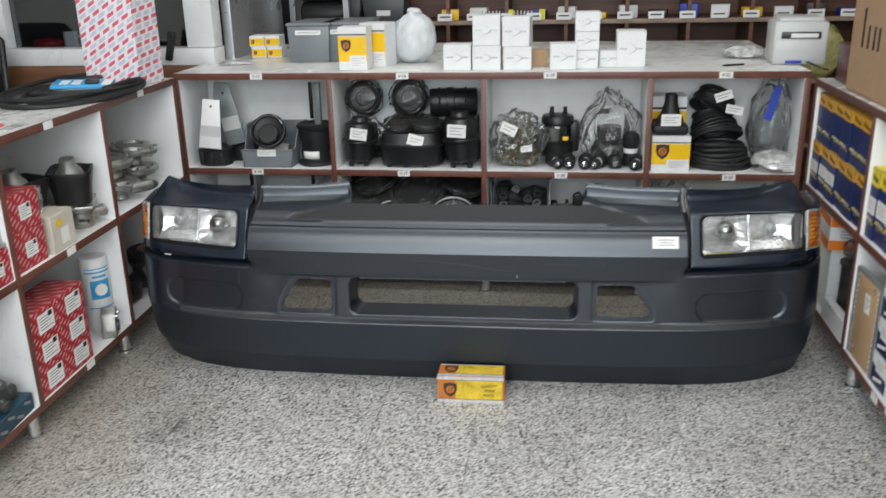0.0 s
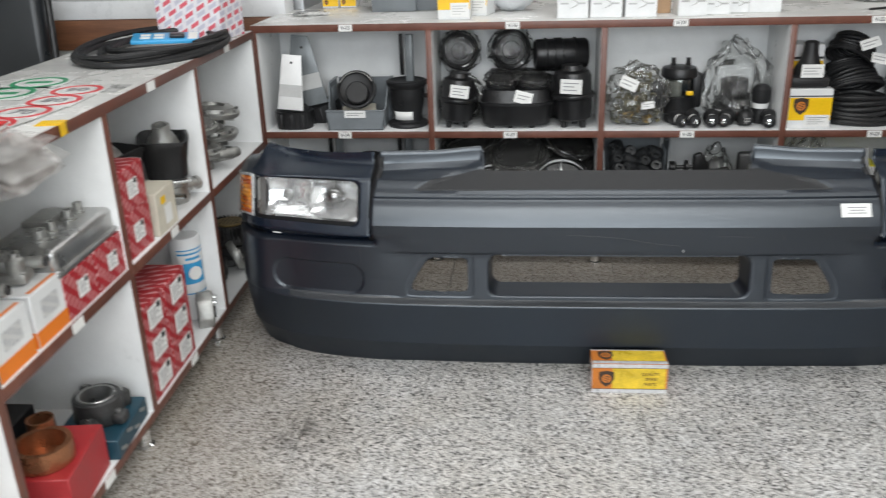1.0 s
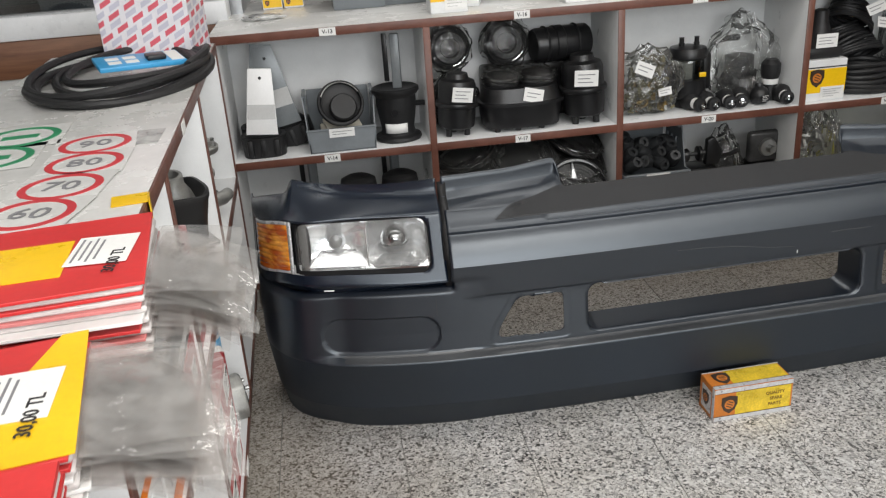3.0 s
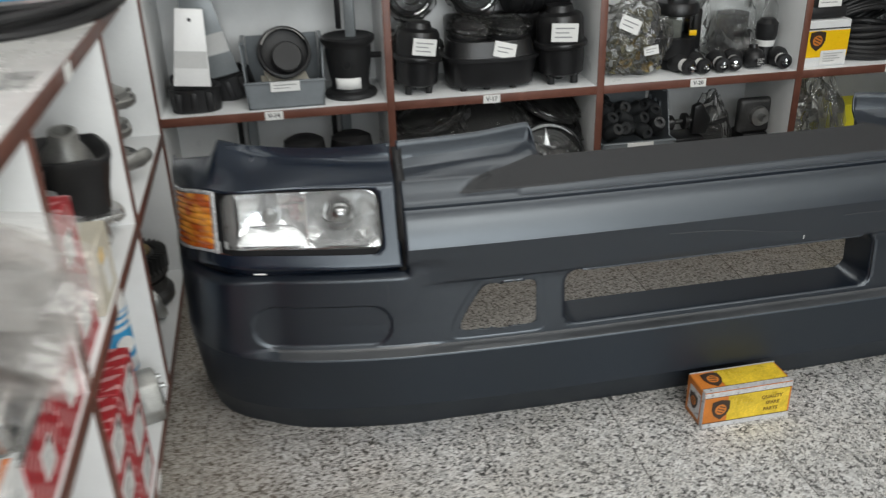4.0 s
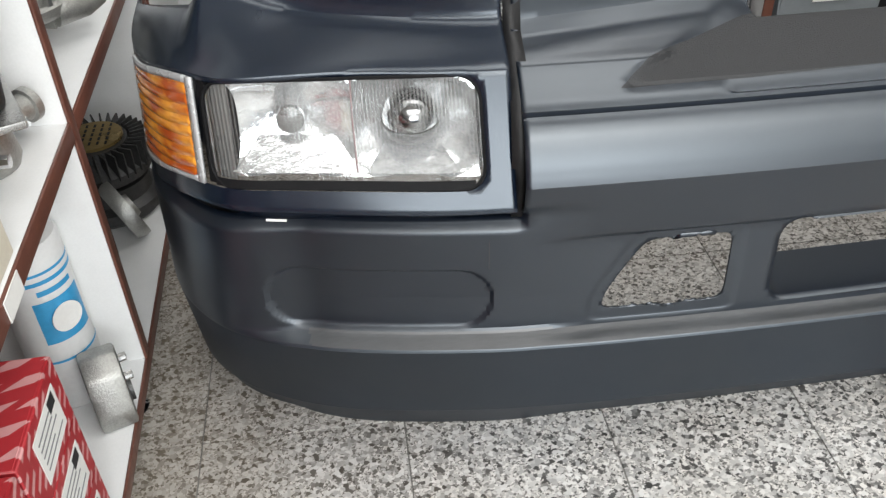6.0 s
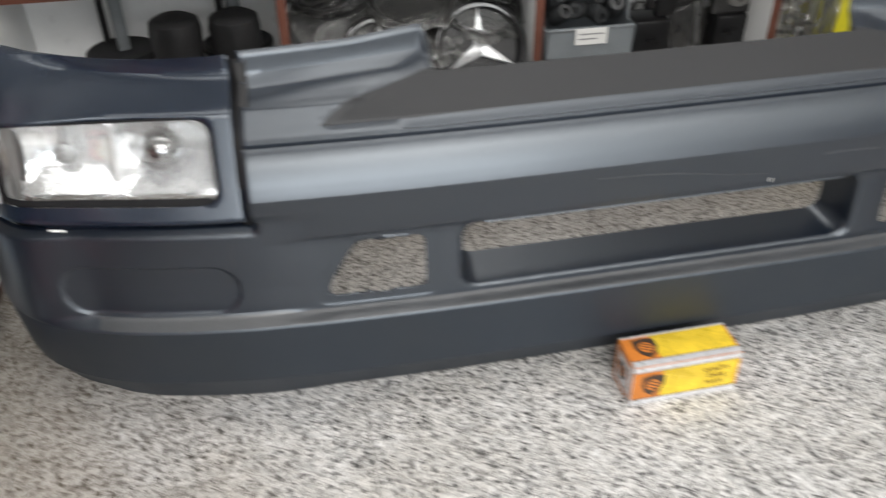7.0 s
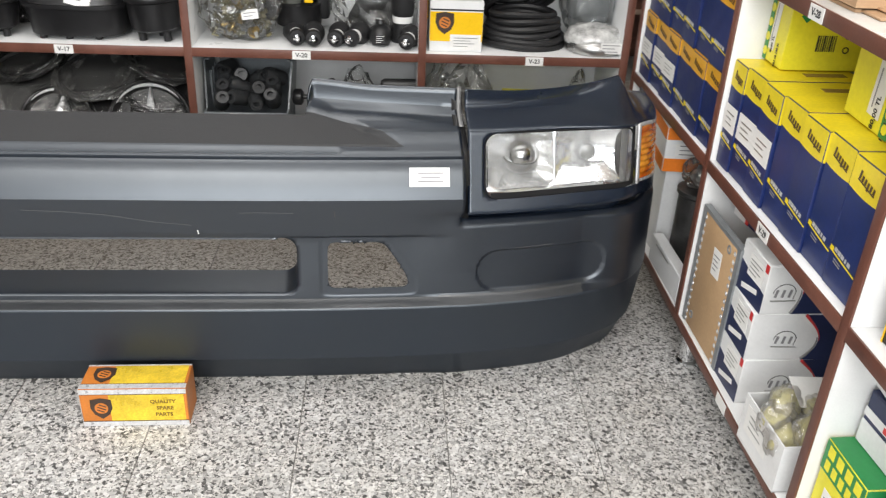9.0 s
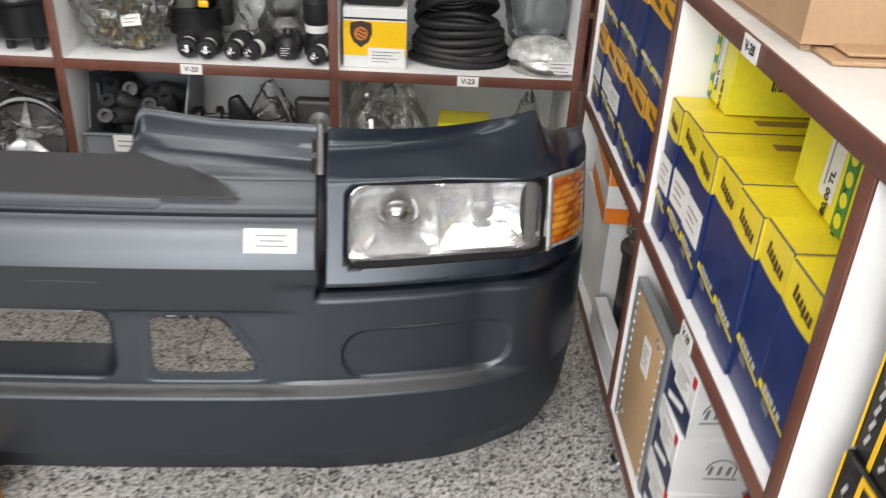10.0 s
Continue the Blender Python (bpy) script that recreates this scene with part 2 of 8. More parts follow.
ALU = paint("grey_aluminium", (0.42, 0.43, 0.44), 0.35, 0.7, vary=0.1, bump=0.05)
SILL_WOOD = wood("brown_sill_wood", (0.26, 0.115, 0.055), (0.13, 0.05, 0.025), 0)
CABINET_WOOD = wood("dark_cabinet_wood", (0.22, 0.10, 0.065), (0.12, 0.05, 0.032), 0)
GLASS = clear("window_glass", (0.55, 0.58, 0.6), 0.03, 0.02)
CLEAR_BAG = clear("clear_bag", (0.97, 0.975, 0.97), 0.03, 0.06, crumple=0.5, scale=60, haze=0.04, sheen=0.9)
DARK_BAG = clear("thin_bag", (0.95, 0.955, 0.95), 0.03, 0.05, crumple=0.5, scale=60, haze=0.012, sheen=0.9)
CLOUDY_BAG = clear("cloudy_bag", (0.85, 0.86, 0.85), 0.08, 0.2, crumple=0.9, scale=30, haze=0.75)
LENS = clear("lamp_lens", (0.90, 0.91, 0.91), 0.015, 0.10, flutes=0.30, haze=0.045, sheen=0.45)


def amber_lens():
    """Orange plastic, lighter in patches."""
    m, nt, bs = nodes_of("amber_lens")
    col = mixed(nt, ramped(nt, noise_of(nt, 26, 3, 0.55, stretch=(0.7, 0.7, 2.2)), [(0.38, 0.0), (0.68, 1.0)]), (0.50, 0.085, 0.005), (1.0, 0.44, 0.05))
    nt.links.new(col, bs.inputs["Base Color"])
    bs.inputs["Roughness"].default_value = 0.16
    bs.inputs["Coat Weight"].default_value = 0.6
    bumped(nt, bs, noise_of(nt, 90, 2, 0.5, stretch=(0.6, 0.6, 2)), 0.35, 0.003)
    return m


AMBER = amber_lens()


# ---- mesh helpers ----
def put(bm, name, material, smooth=38):
    me = bpy.data.meshes.new(name)
    bm.normal_update()
    bm.to_mesh(me)
    bm.free()
    if smooth:
        me.polygons.foreach_set("use_smooth", [True] * len(me.polygons))
        me.set_sharp_from_angle(angle=radians(smooth))
    for m in material if isinstance(material, (list, tuple)) else [material]:
        me.materials.append(m)
    return me


def part(name, bm, material, parent=None, label="", m=None, smooth=38):
    """Links a bmesh, or shared mesh data, as one mesh object under a thing or a part."""
    ob = new(name, bm if isinstance(bm, bpy.types.Mesh) else put(bm, name, material, smooth))
    if parent is not None:
        ob.parent = parent
    if m is not None:
        ob.matrix_basis = m
    if label:
        ob["label"] = label
    return ob


def thing(name, label, category, m=None, group="", kind=""):
    ob = new(name)
    ob.empty_display_size = 0.05
    if m is not None:
        ob.matrix_basis = m
    return tagged(ob, label, category, group, kind)


def box(sx, sy, sz, at=(0, 0, 0), bevel=0.0, seg=2, bm=None, turn=None):
    """A block with its base's centre at the place."""
    b = bmesh.new()
    bmesh.ops.create_cube(b, size=1)
    bmesh.ops.scale(b, vec=(sx, sy, sz), verts=b.verts)
    if bevel:
        bmesh.ops.bevel(b, geom=b.edges[:], offset=bevel, segments=seg, affect="EDGES", profile=0.5)
    bmesh.ops.translate(b, vec=(0, 0, sz / 2), verts=b.verts)
    mm = Matrix.Translation(at) @ (turn or Matrix())
    bmesh.ops.transform(b, matrix=mm, verts=b.verts)
    if bm is None:
        return b
    return joined(bm, b)


def joined(bm, *more):
    for b in more:
        me = bpy.data.meshes.new("tmp")
        b.to_mesh(me)
        b.free()
        bm.from_mesh(me)
        bpy.data.meshes.remove(me)
    return bm


def lathe(profile, n=32, m=None, cap=True):
    """Turns (radius, height) pairs about z."""
    b = bmesh.new()
    rings = []
    for r, z in profile:
        if r < 1e-6:
            rings.append([b.verts.new((0, 0, z))])
        else:
            rings.append([b.verts.new((r * math.cos(2 * math.pi * k / n), r * math.sin(2 * math.pi * k / n), z)) for k in range(n)])
    for a, c in zip(rings, rings[1:]):
        for k in range(n):
            k2 = (k + 1) % n
            if len(a) == 1 and len(c) == 1:
                continue
            if len(a) == 1:
                b.faces.new((a[0], c[k2], c[k]))
            elif len(c) == 1:
                b.faces.new((a[k], a[k2], c[0]))
            else:
                b.faces.new((a[k], a[k2], c[k2], c[k]))
    if cap:
        for ring, flip in ((rings[0], True), (rings[-1], False)):
            if len(ring) > 1:
                b.faces.new(ring[::-1] if flip else ring)
    bmesh.ops.recalc_face_normals(b, faces=b.faces[:])
    if m is not None:
        bmesh.ops.transform(b, matrix=m, verts=b.verts)
    return b


def tube(points, r, n=10, closed=False, cap=True):
    """A round bar along points; r a number or one for each point."""
    b = bmesh.new()
    pts = [Vector(p) for p in points]
    rs = r if isinstance(r, (list, tuple)) else [r] * len(pts)
    rings, up = [], None
    for k, p in enumerate(pts):
        a = pts[k - 1] if k or closed else p
        c = pts[(k + 1) % len(pts)] if k < len(pts) - 1 or closed else p
        d = (c - a).normalized()
        if up is None:
            up = d.orthogonal().normalized()
        up = (up - d * up.dot(d)).normalized()
        side = d.cross(up)
        rings.append([b.verts.new(p + rs[k] * (math.cos(2 * math.pi * j / n) * up + math.sin(2 * math.pi * j / n) * side)) for j in range(n)])
    for k in range(len(rings) - (0 if closed else 1)):
        a, c = rings[k], rings[(k + 1) % len(rings)]
        for j in range(n):
            b.faces.new((a[j], a[(j + 1) % n], c[(j + 1) % n], c[j]))
    if cap and not closed:
        b.faces.new(rings[0][::-1])
        b.faces.new(rings[-1])
    bmesh.ops.recalc_face_normals(b, faces=b.faces[:])
    return b


def prism(outline, depth, m=None, bevel=0.0):
    """An outline in x, z pushed back along y."""
    b = bmesh.new()
    f = [b.verts.new((x, 0, z)) for x, z in outline]
    k = [b.verts.new((x, depth, z)) for x, z in outline]
    b.faces.new(f)
    b.faces.new(k[::-1])
    for i in range(len(f)):
        j = (i + 1) % len(f)
        b.faces.new((f[i], k[i], k[j], f[j]))
    bmesh.ops.recalc_face_normals(b, faces=b.faces[:])
    if bevel:
        bmesh.ops.bevel(b, geom=b.edges[:], offset=bevel, segments=2, affect="EDGES", profile=0.5)
    if m is not None:
        bmesh.ops.transform(b, matrix=m, verts=b.verts)
    return b


def lettering(text, size, material, parent, m, name="lettering", bold=0.0):
    """Words in the built-in font as a thin mesh, facing local -y."""
    cu = bpy.data.curves.new("text", "FONT")
    cu.body, cu.size, cu.align_x, cu.align_y, cu.extrude, cu.offset = text, size, "CENTER", "CENTER", 0.0003, bold
    cu.resolution_u = 2
    ob = bpy.data.objects.new("text", cu)
    me = bpy.data.meshes.new_from_object(ob)
    bpy.data.objects.remove(ob)
    me.materials.clear()
    me.materials.append(material)
    o = part(name, me, None, parent, m=m @ pose(0, 0, 0, 90, 0, 0))
    return o


def smoothstep(a, b, x):
    t = min(1.0, max(0.0, (x - a) / (b - a)))
    return t * t * (3 - 2 * t)


def along(keys, x):
    """Straight steps through (x, value) pairs."""
    return float(np.interp(x, [k[0] for k in keys], [k[1] for k in keys]))


# ---- room ----
X0, X1, YB, YF = -3.2, 2.78, 6.55, -1.7
floor = tagged(part("floor", box(X1 - X0, YB - YF + 0.6, 0.2, ((X0 + X1) / 2, (YB + YF) / 2, -0.203)), GROUT), "grey terrazzo tiled shop floor with thin joints", "floor", kind="structure")
ceiling = tagged(part("ceiling", box(X1 - X0 + 0.3, YB - YF + 0.3, 0.12, ((X0 + X1) / 2, (YB + YF) / 2, CEIL)), CEILING), "plain white painted ceiling", "ceiling", kind="structure")
tagged(part("wall_east", box(0.15, YB - YF + 0.3, CEIL, (X1 + 0.075, (YB + YF) / 2, 0)), WALL), "plain off-white painted wall", "wall", kind="structure")
tagged(part("wall_west", box(0.15, YB - YF + 0.3, CEIL, (X0 - 0.075, (YB + YF) / 2, 0)), WALL), "plain off-white painted wall", "wall", kind="structure")
tagged(part("wall_north", box(X1 - X0, 0.15, CEIL, ((X0 + X1) / 2, YB + 0.075, 0)), WALL), "plain off-white painted wall", "wall", kind="structure")
# shop front behind the camera: walls round a wide window opening
wf = box(X1 - X0, 0.15, 0.35, ((X0 + X1) / 2, YF - 0.075, 0))
box(X1 - X0, 0.15, CEIL - 2.65, ((X0 + X1) / 2, YF - 0.075, 2.65), bm=wf)
box(-1.1 - X0, 0.15, 2.3, ((X0 - 1.1) / 2, YF - 0.075, 0.35), bm=wf)
box(X1 - 2.5, 0.15, 2.3, ((X1 + 2.5) / 2, YF - 0.075, 0.35), bm=wf)
tagged(part("wall_south", wf, WALL), "off-white shop front wall round a wide window", "wall", kind="structure")

for lx, ly, _ in LAMPS:
    t = thing("ceiling_light", "white fluorescent ceiling light fitting", "ceiling light", pose(lx, ly, CEIL - 0.07), "ceiling lights")
    part("housing", box(1.26, 0.66, 0.07, bevel=0.008), WINDOW_WHITE, t)

# window wall beyond the side counter
wy = 4.80
ww = box(2.68, 0.12, 0.80, (-1.86, wy + 0.06, 0))
box(2.68, 0.12, CEIL - 2.2, (-1.86, wy + 0.06, 2.2), bm=ww)
tagged(part("wall_window", ww, WALL), "painted wall below and above the inner window", "wall", kind="structure")
tagged(part("trim", box(2.68, 0.14, 0.122, (-1.86, wy + 0.055, 0.803), bevel=0.003), SILL_WOOD), "brown wooden board under the window", "trim", kind="structure")
win = thing("window_1", "white framed inner window looking into a dark room", "window", pose(-1.86, wy, 0.926), kind="structure")
part("window_sill", box(2.68, 0.13, 0.075, (0, 0.055, 0), bevel=0.004), WINDOW_WHITE, win)
part("window_frame", box(0.13, 0.10, 1.20, (1.275, 0.055, 0.077), bevel=0.004), WINDOW_WHITE, win)
part("window_frame", box(0.07, 0.10, 1.20, (0.30, 0.055, 0.077), bevel=0.004), WINDOW_WHITE, win)
part("window_frame", box(2.4, 0.10, 0.06, (-0.1, 0.055, 1.21), bevel=0.004), WINDOW_WHITE, win)
pn = part("pane", box(0.86, 0.006, 1.12, (0.77, 0.06, 0.08)), GLASS, win)
pn.visible_shadow = False
pn = part("pane", box(1.5, 0.006, 1.12, (-0.50, 0.06, 0.08)), GLASS, win)
pn.visible_shadow = False
tagged(part("jamb", box(0.045, 0.75, 2.2, (-0.50, 5.30, 0), bevel=0.004), ALU), "grey aluminium side frame of a partition", "trim", kind="structure")

# ---- shelf units ----
def shelf_run(name, label, m, xs, depth, top_depth, zs, tags, top_over=0.0):
    """A low open shelf unit; xs: the dividers' middles along it, zs: undersides of bottom, middle and top board."""
    u = thing(name, label, "shelf unit", m)
    T, EB = 0.022, 0.004
    x0, x1 = xs[0] - T / 2, xs[-1] + T / 2
    zb, zm, zt = zs
    L, xc = x1 - x0, (x0 + x1) / 2
    part("worktop", box(L + 2 * top_over, top_depth - EB, 0.026, (xc, EB + (top_depth - EB) / 2, zt), bevel=0.0015), TOP_BOARD, u, "worn white worktop")
    part("edge_band", box(L + 2 * top_over, EB, 0.026, (xc, EB / 2, zt), bevel=0.001), BROWN_EDGE, u, "brown edge band")
    part("bottom_board", box(L, depth - EB, T, (xc, EB + (depth - EB) / 2, zb), bevel=0.001), WHITE_BOARD, u)
    part("edge_band", box(L, EB, T, (xc, EB / 2, zb), bevel=0.001), BROWN_EDGE, u, "brown edge band")
    part("back_panel", box(L, 0.012, zt - zb - T, (xc, depth - 0.006, zb + T)), WHITE_BOARD, u)
    for a, b in zip(xs, xs[1:]):
        w = b - a - T
        part("shelf", box(w, depth - 0.014 - EB, 0.025, ((a + b) / 2, EB + (depth - 0.014 - EB) / 2, zm), bevel=0.001), WHITE_BOARD, u)
        part("edge_band", box(w, EB, 0.025, ((a + b) / 2, EB / 2, zm), bevel=0.001), BROWN_EDGE, u, "brown edge band")
    for x in xs:
        part("divider", box(T, depth - 0.012 - EB, zt - zb - T, (x, EB + (depth - 0.012 - EB) / 2, zb + T), bevel=0.001), WHITE_BOARD, u)
        part("edge_band", box(T, EB, zt - zb - T, (x, EB / 2, zb + T), bevel=0.001), BROWN_EDGE, u, "brown edge band")
        for d in (0.05, depth - 0.06):
            part("leg", lathe([(0.026, 0), (0.026, 0.006), (0.019, 0.01), (0.019, zb)], 16, pose(x, d, 0)), CHROME, u, "chrome leg")
    for x, z, words in tags:
        c = part("shelf_label", box(0.050, 0.0012, 0.024, (x, -0.0012, z - 0.012)), PAPER, u, "white shelf number label")
        if words:
            lettering(words, 0.017, INK, c, pose(x, -0.0022, z), bold=0.0003)
    return u


ZS = (0.100, 0.516, 0.911)
BX = [-0.541, 0.105, 0.730, 1.372, 1.944]
back_unit = shelf_run("shelf_unit", "white open shelf unit with brown edge bands and worn top", pose(0, 4.415, 0), BX, 0.30, 1.22, ZS,
                      [(-0.196, 0.924, "V-13"), (0.407, 0.924, "V-16"), (0.989, 0.924, "V-19"), (1.646, 0.924, "V-22"),
                       (-0.225, 0.528, "V-14"), (0.399, 0.528, "V-17"), (1.039, 0.528, "V-20"), (1.688, 0.528, "V-23")])
LY = [0.76, 1.36, 1.96, 2.56, 3.145, 3.755, 4.36]
# the side unit stands slightly askew
ASKEW = pose(-0.507, 3.75, 0, 0, 0, 1.6) @ Matrix.Translation((0.505, -3.75, 0))
left_unit = shelf_run("shelf_unit", "white side shelf unit with brown edge bands and chrome legs", ASKEW @ pose(-0.505, 0, 0, 0, 0, 90), LY, 0.44, 0.46, (0.095, 0.495, 0.900),
                      [(4.05, 0.913, ""), (3.42, 0.913, ""), (2.86, 0.508, ""), (3.43, 0.508, ""), (2.86, 0.107, ""), (3.43, 0.107, "")])
RY = [-4.36, -3.724, -3.090, -2.47, -1.85, -1.24]
right_unit = shelf_run("shelf_unit", "white side shelf unit filled with boxed filters", pose(1.957, 0, 0, 0, 0, -90), RY, 0.44, 0.46, (0.118, 0.502, 0.892),
                       [(-3.40, 0.905, "V-28"), (-3.40, 0.515, "V-29"), (-3.40, 0.129, "")])
# ---- truck bumper ----
SILVER_TAPE = paint("pale_tape", (0.20, 0.20, 0.20), 0.40, vary=0.3, bump=0.1)
BC, BY = 0.732, 3.545
PLAN = [(0, 0), (0.40, 0.002), (0.70, 0.014), (0.80, 0.026), (0.90, 0.044), (0.975, 0.064), (1.05, 0.098), (1.115, 0.150), (1.163, 0.225), (1.185, 0.31), (1.19, 0.44)]


def smooth_table(keys):
    """Lengths and places along a smooth curve through all keys but the first and last, which only steer it."""
    pts = [Vector(p) for p in keys]
    out = []
    for k in range(1, len(pts) - 2):
        p0, p1, p2, p3 = pts[k - 1], pts[k], pts[k + 1], pts[k + 2]
        for j in range(24):
            t = j / 24
            # tangents scaled by the neighbours' spacing, so that long steps do not overshoot
            d1 = (p2 - p0) / ((p2 - p0).length) * (p2 - p1).length
            d2 = (p3 - p1) / ((p3 - p1).length) * (p2 - p1).length
            out.append((2 * t**3 - 3 * t**2 + 1) * p1 + (t**3 - 2 * t**2 + t) * d1 + (-2 * t**3 + 3 * t**2) * p2 + (t**3 - t**2) * d2)
    out.append(pts[-2])
    lengths = [0.0]
    for a, b in zip(out, out[1:]):
        lengths.append(lengths[-1] + (b - a).length)
    return np.array(lengths), np.array([tuple(p) for p in out])


PS, PP = smooth_table([(-PLAN[1][0], PLAN[1][1])] + PLAN + [(1.19, 0.56)])
SMAX = float(PS[-1])


def plan(s):
    """Half width, set-back and inward normal at the length s round the front."""
    a = abs(s)
    h, d = np.interp(a, PS, PP[:, 0]), np.interp(a, PS, PP[:, 1])
    e = 0.012
    lo, hi = max(0, a - e), min(SMAX, a + e)
    t = np.array([np.interp(hi, PS, PP[:, 0]) - np.interp(lo, PS, PP[:, 0]), np.interp(hi, PS, PP[:, 1]) - np.interp(lo, PS, PP[:, 1])])
    t /= np.linalg.norm(t)
    return float(h), float(d), float(-t[1]), float(t[0])


def s_of(h):
    return float(np.interp(h, PP[:, 0], PS))


def on_bumper(s, o, z):
    h, d, nx, ny = plan(s)
    x, y = h + nx * o, d + ny * o
    return Vector((BC + (x if s >= 0 else -x), BY + y, z))


CENTRE = [(0, 0.105), (0.012, 0.098), (0.0955, 0.044), (0.0985, 0.034), (0.225, 0.0135), (0.234, 0.012), (0.2375, 0.0145), (0.2395, 0.020), (0.2425, 0.034), (0.246, 0.040), (0.375, 0.050), (0.384, 0.049), (0.390, 0.045), (0.470, 0.029), (0.477, 0.0275), (0.484, 0.0300), (0.500, 0.0362), (0.515, 0.0435), (0.530, 0.0525), (0.545, 0.066)]
ENDS = [(0, 0.100), (0.012, 0.093), (0.0955, 0.044), (0.0985, 0.036), (0.225, 0.0145), (0.234, 0.013), (0.2375, 0.0155), (0.241, 0.024), (0.246, 0.036), (0.252, 0.041), (0.300, 0.043), (0.42, 0.042), (0.545, 0.066)]
SIDES = [(0, 0.040), (0.012, 0.036), (0.0955, 0.026), (0.0985, 0.022), (0.24, 0.006), (0.30, 0.008), (0.38, 0.010), (0.42, 0.012), (0.545, 0.066)]


def round_box(x, z, cx, cz, hx, hz, r):
    qx, qz = abs(x - cx) - hx + r, abs(z - cz) - hz + r
    return math.hypot(max(qx, 0), max(qz, 0)) + min(max(qx, qz), 0) - r


def set_in(s, z):
    h = abs(s)
    low = 1 - smoothstep(0.0, 0.24, z)
    w1, w2 = smoothstep(0.60, 0.70, h) * (1 - smoothstep(0.424, 0.450, z)), smoothstep(0.98 + 0.10 * low, 1.12 + 0.26 * low, h)
    o = along(CENTRE, z) * (1 - w1) + (along(ENDS, z) * (1 - w2) + along(SIDES, z) * w2) * w1
    if 0.2 < z < 0.42 and h > 0.65:
        o += 0.0052 * smoothstep(0.001, -0.0045, round_box(h, z, 0.900, 0.300, 0.154, 0.049, 0.047))
    # the upper edge turns in under the lamp surround
    if 0.40 < z < 0.43:
        o += 0.017 * smoothstep(0.404, 0.424, z) * smoothstep(0.698, 0.714, h)
    # a shallow flange round each outer opening
    if 0.24 < z < 0.40 and 0.38 < h < 0.64:
        o += 0.0016 * smoothstep(0.018, 0.014, outer_gap(h, z))
    return o


def outer_gap(h, z):
    """The outer openings: five sides with rounded corners."""
    e = [0.432 - h, 0.268 - z, z - 0.373, (h - 0.552) * 0.84 + (z - 0.366) * 0.54, h - 0.603]
    return max(e) if max(e) < -0.02 or max(e) > 0.03 else math.log(sum(math.exp(v * 150) for v in e)) / 150


def slot_gap(s, z):
    """Below nought inside an opening."""
    h = abs(s)
    return min(round_box(h, z, 0, 0.320, 0.370, 0.066, 0.030), outer_gap(h, z))


def skin(ss, rows, keep, gap=None, cell=0.0068):
    """A sheet over the lengths ss and rows of (set-in, height) functions, cut out where gap is below nought."""
    b = bmesh.new()
    vs = {}
    for i, s in enumerate(ss):
        for j, row in enumerate(rows):
            s2, o, z = s, *row(s)
            if gap is not None:
                g = gap(s2, z)
                if abs(g) < cell * 0.62:
                    gx = (gap(s2 + 1e-4, z) - gap(s2 - 1e-4, z)) / 2e-4
                    gz = (gap(s2, z + 1e-4) - gap(s2, z - 1e-4)) / 2e-4
                    q = gx * gx + gz * gz
                    if q > 0.3:
                        s2, z = s2 - g * gx / q, z - g * gz / q
                        o = set_in(s2, z)
            vs[i, j] = b.verts.new(on_bumper(s2, o, z))
    for i in range(len(ss) - 1):
        for j in range(len(rows) - 1):
            sm, zm = (ss[i] + ss[i + 1]) / 2, (rows[j](ss[i])[1] + rows[j + 1](ss[i])[1]) / 2
            if not keep(sm, j):
                continue
            if gap is not None and gap(sm, zm) < 0:
                continue
            b.faces.new((vs[i, j], vs[i + 1, j], vs[i + 1, j + 1], vs[i, j + 1]))
    bmesh.ops.delete(b, geom=[v for v in b.verts if not v.link_faces], context="VERTS")
    return b


def thick(ob, t):
    md = ob.modifiers.new("thickness", "SOLIDIFY")
    md.thickness, md.offset = t, -1
    return ob


# it stands slightly askew to the shelves
bumper = thing("truck_bumper", "large dark grey plastic truck bumper with headlamps on the floor", "truck bumper", pose(BC, BY, 0, 0, 0, 1.2) @ Matrix.Translation((-BC, -BY, 0)))
HS = 0.7095
S_H = s_of(HS)


def spread(a, b, step):
    n = max(1, round((b - a) / step))
    return [a + (b - a) * k / n for k in range(n)]


half = spread(0, 0.38, 0.0075) + spread(0.38, 0.64, 0.0044) + spread(0.64, S_H, 0.0075) + spread(S_H, 1.10, 0.0050) + spread(1.10, SMAX, 0.009) + [SMAX]
ss = [-v for v in half[:0:-1]] + half
zs_low = sorted(set([round(v, 5) for v in spread(0, 0.545, 0.0065)] + [round(v, 5) for v in spread(0.2535, 0.355, 0.0033)] + [0.012, 0.0955, 0.0985, 0.225, 0.230, 0.234, 0.236, 0.2375, 0.2385, 0.2395, 0.241, 0.2425, 0.244, 0.246, 0.249, 0.252, 0.384, 0.387, 0.390, 0.470, 0.4735, 0.477, 0.4805, 0.484, 0.404, 0.408, 0.412, 0.416, 0.422, 0.545]))
zs_low = [z for z in zs_low if not (0.417 < z < 0.428 and z != 0.422)]
rows = [(lambda s, z=z: (set_in(s, z), z)) for z in zs_low]
J_CUT = zs_low.index(0.422)
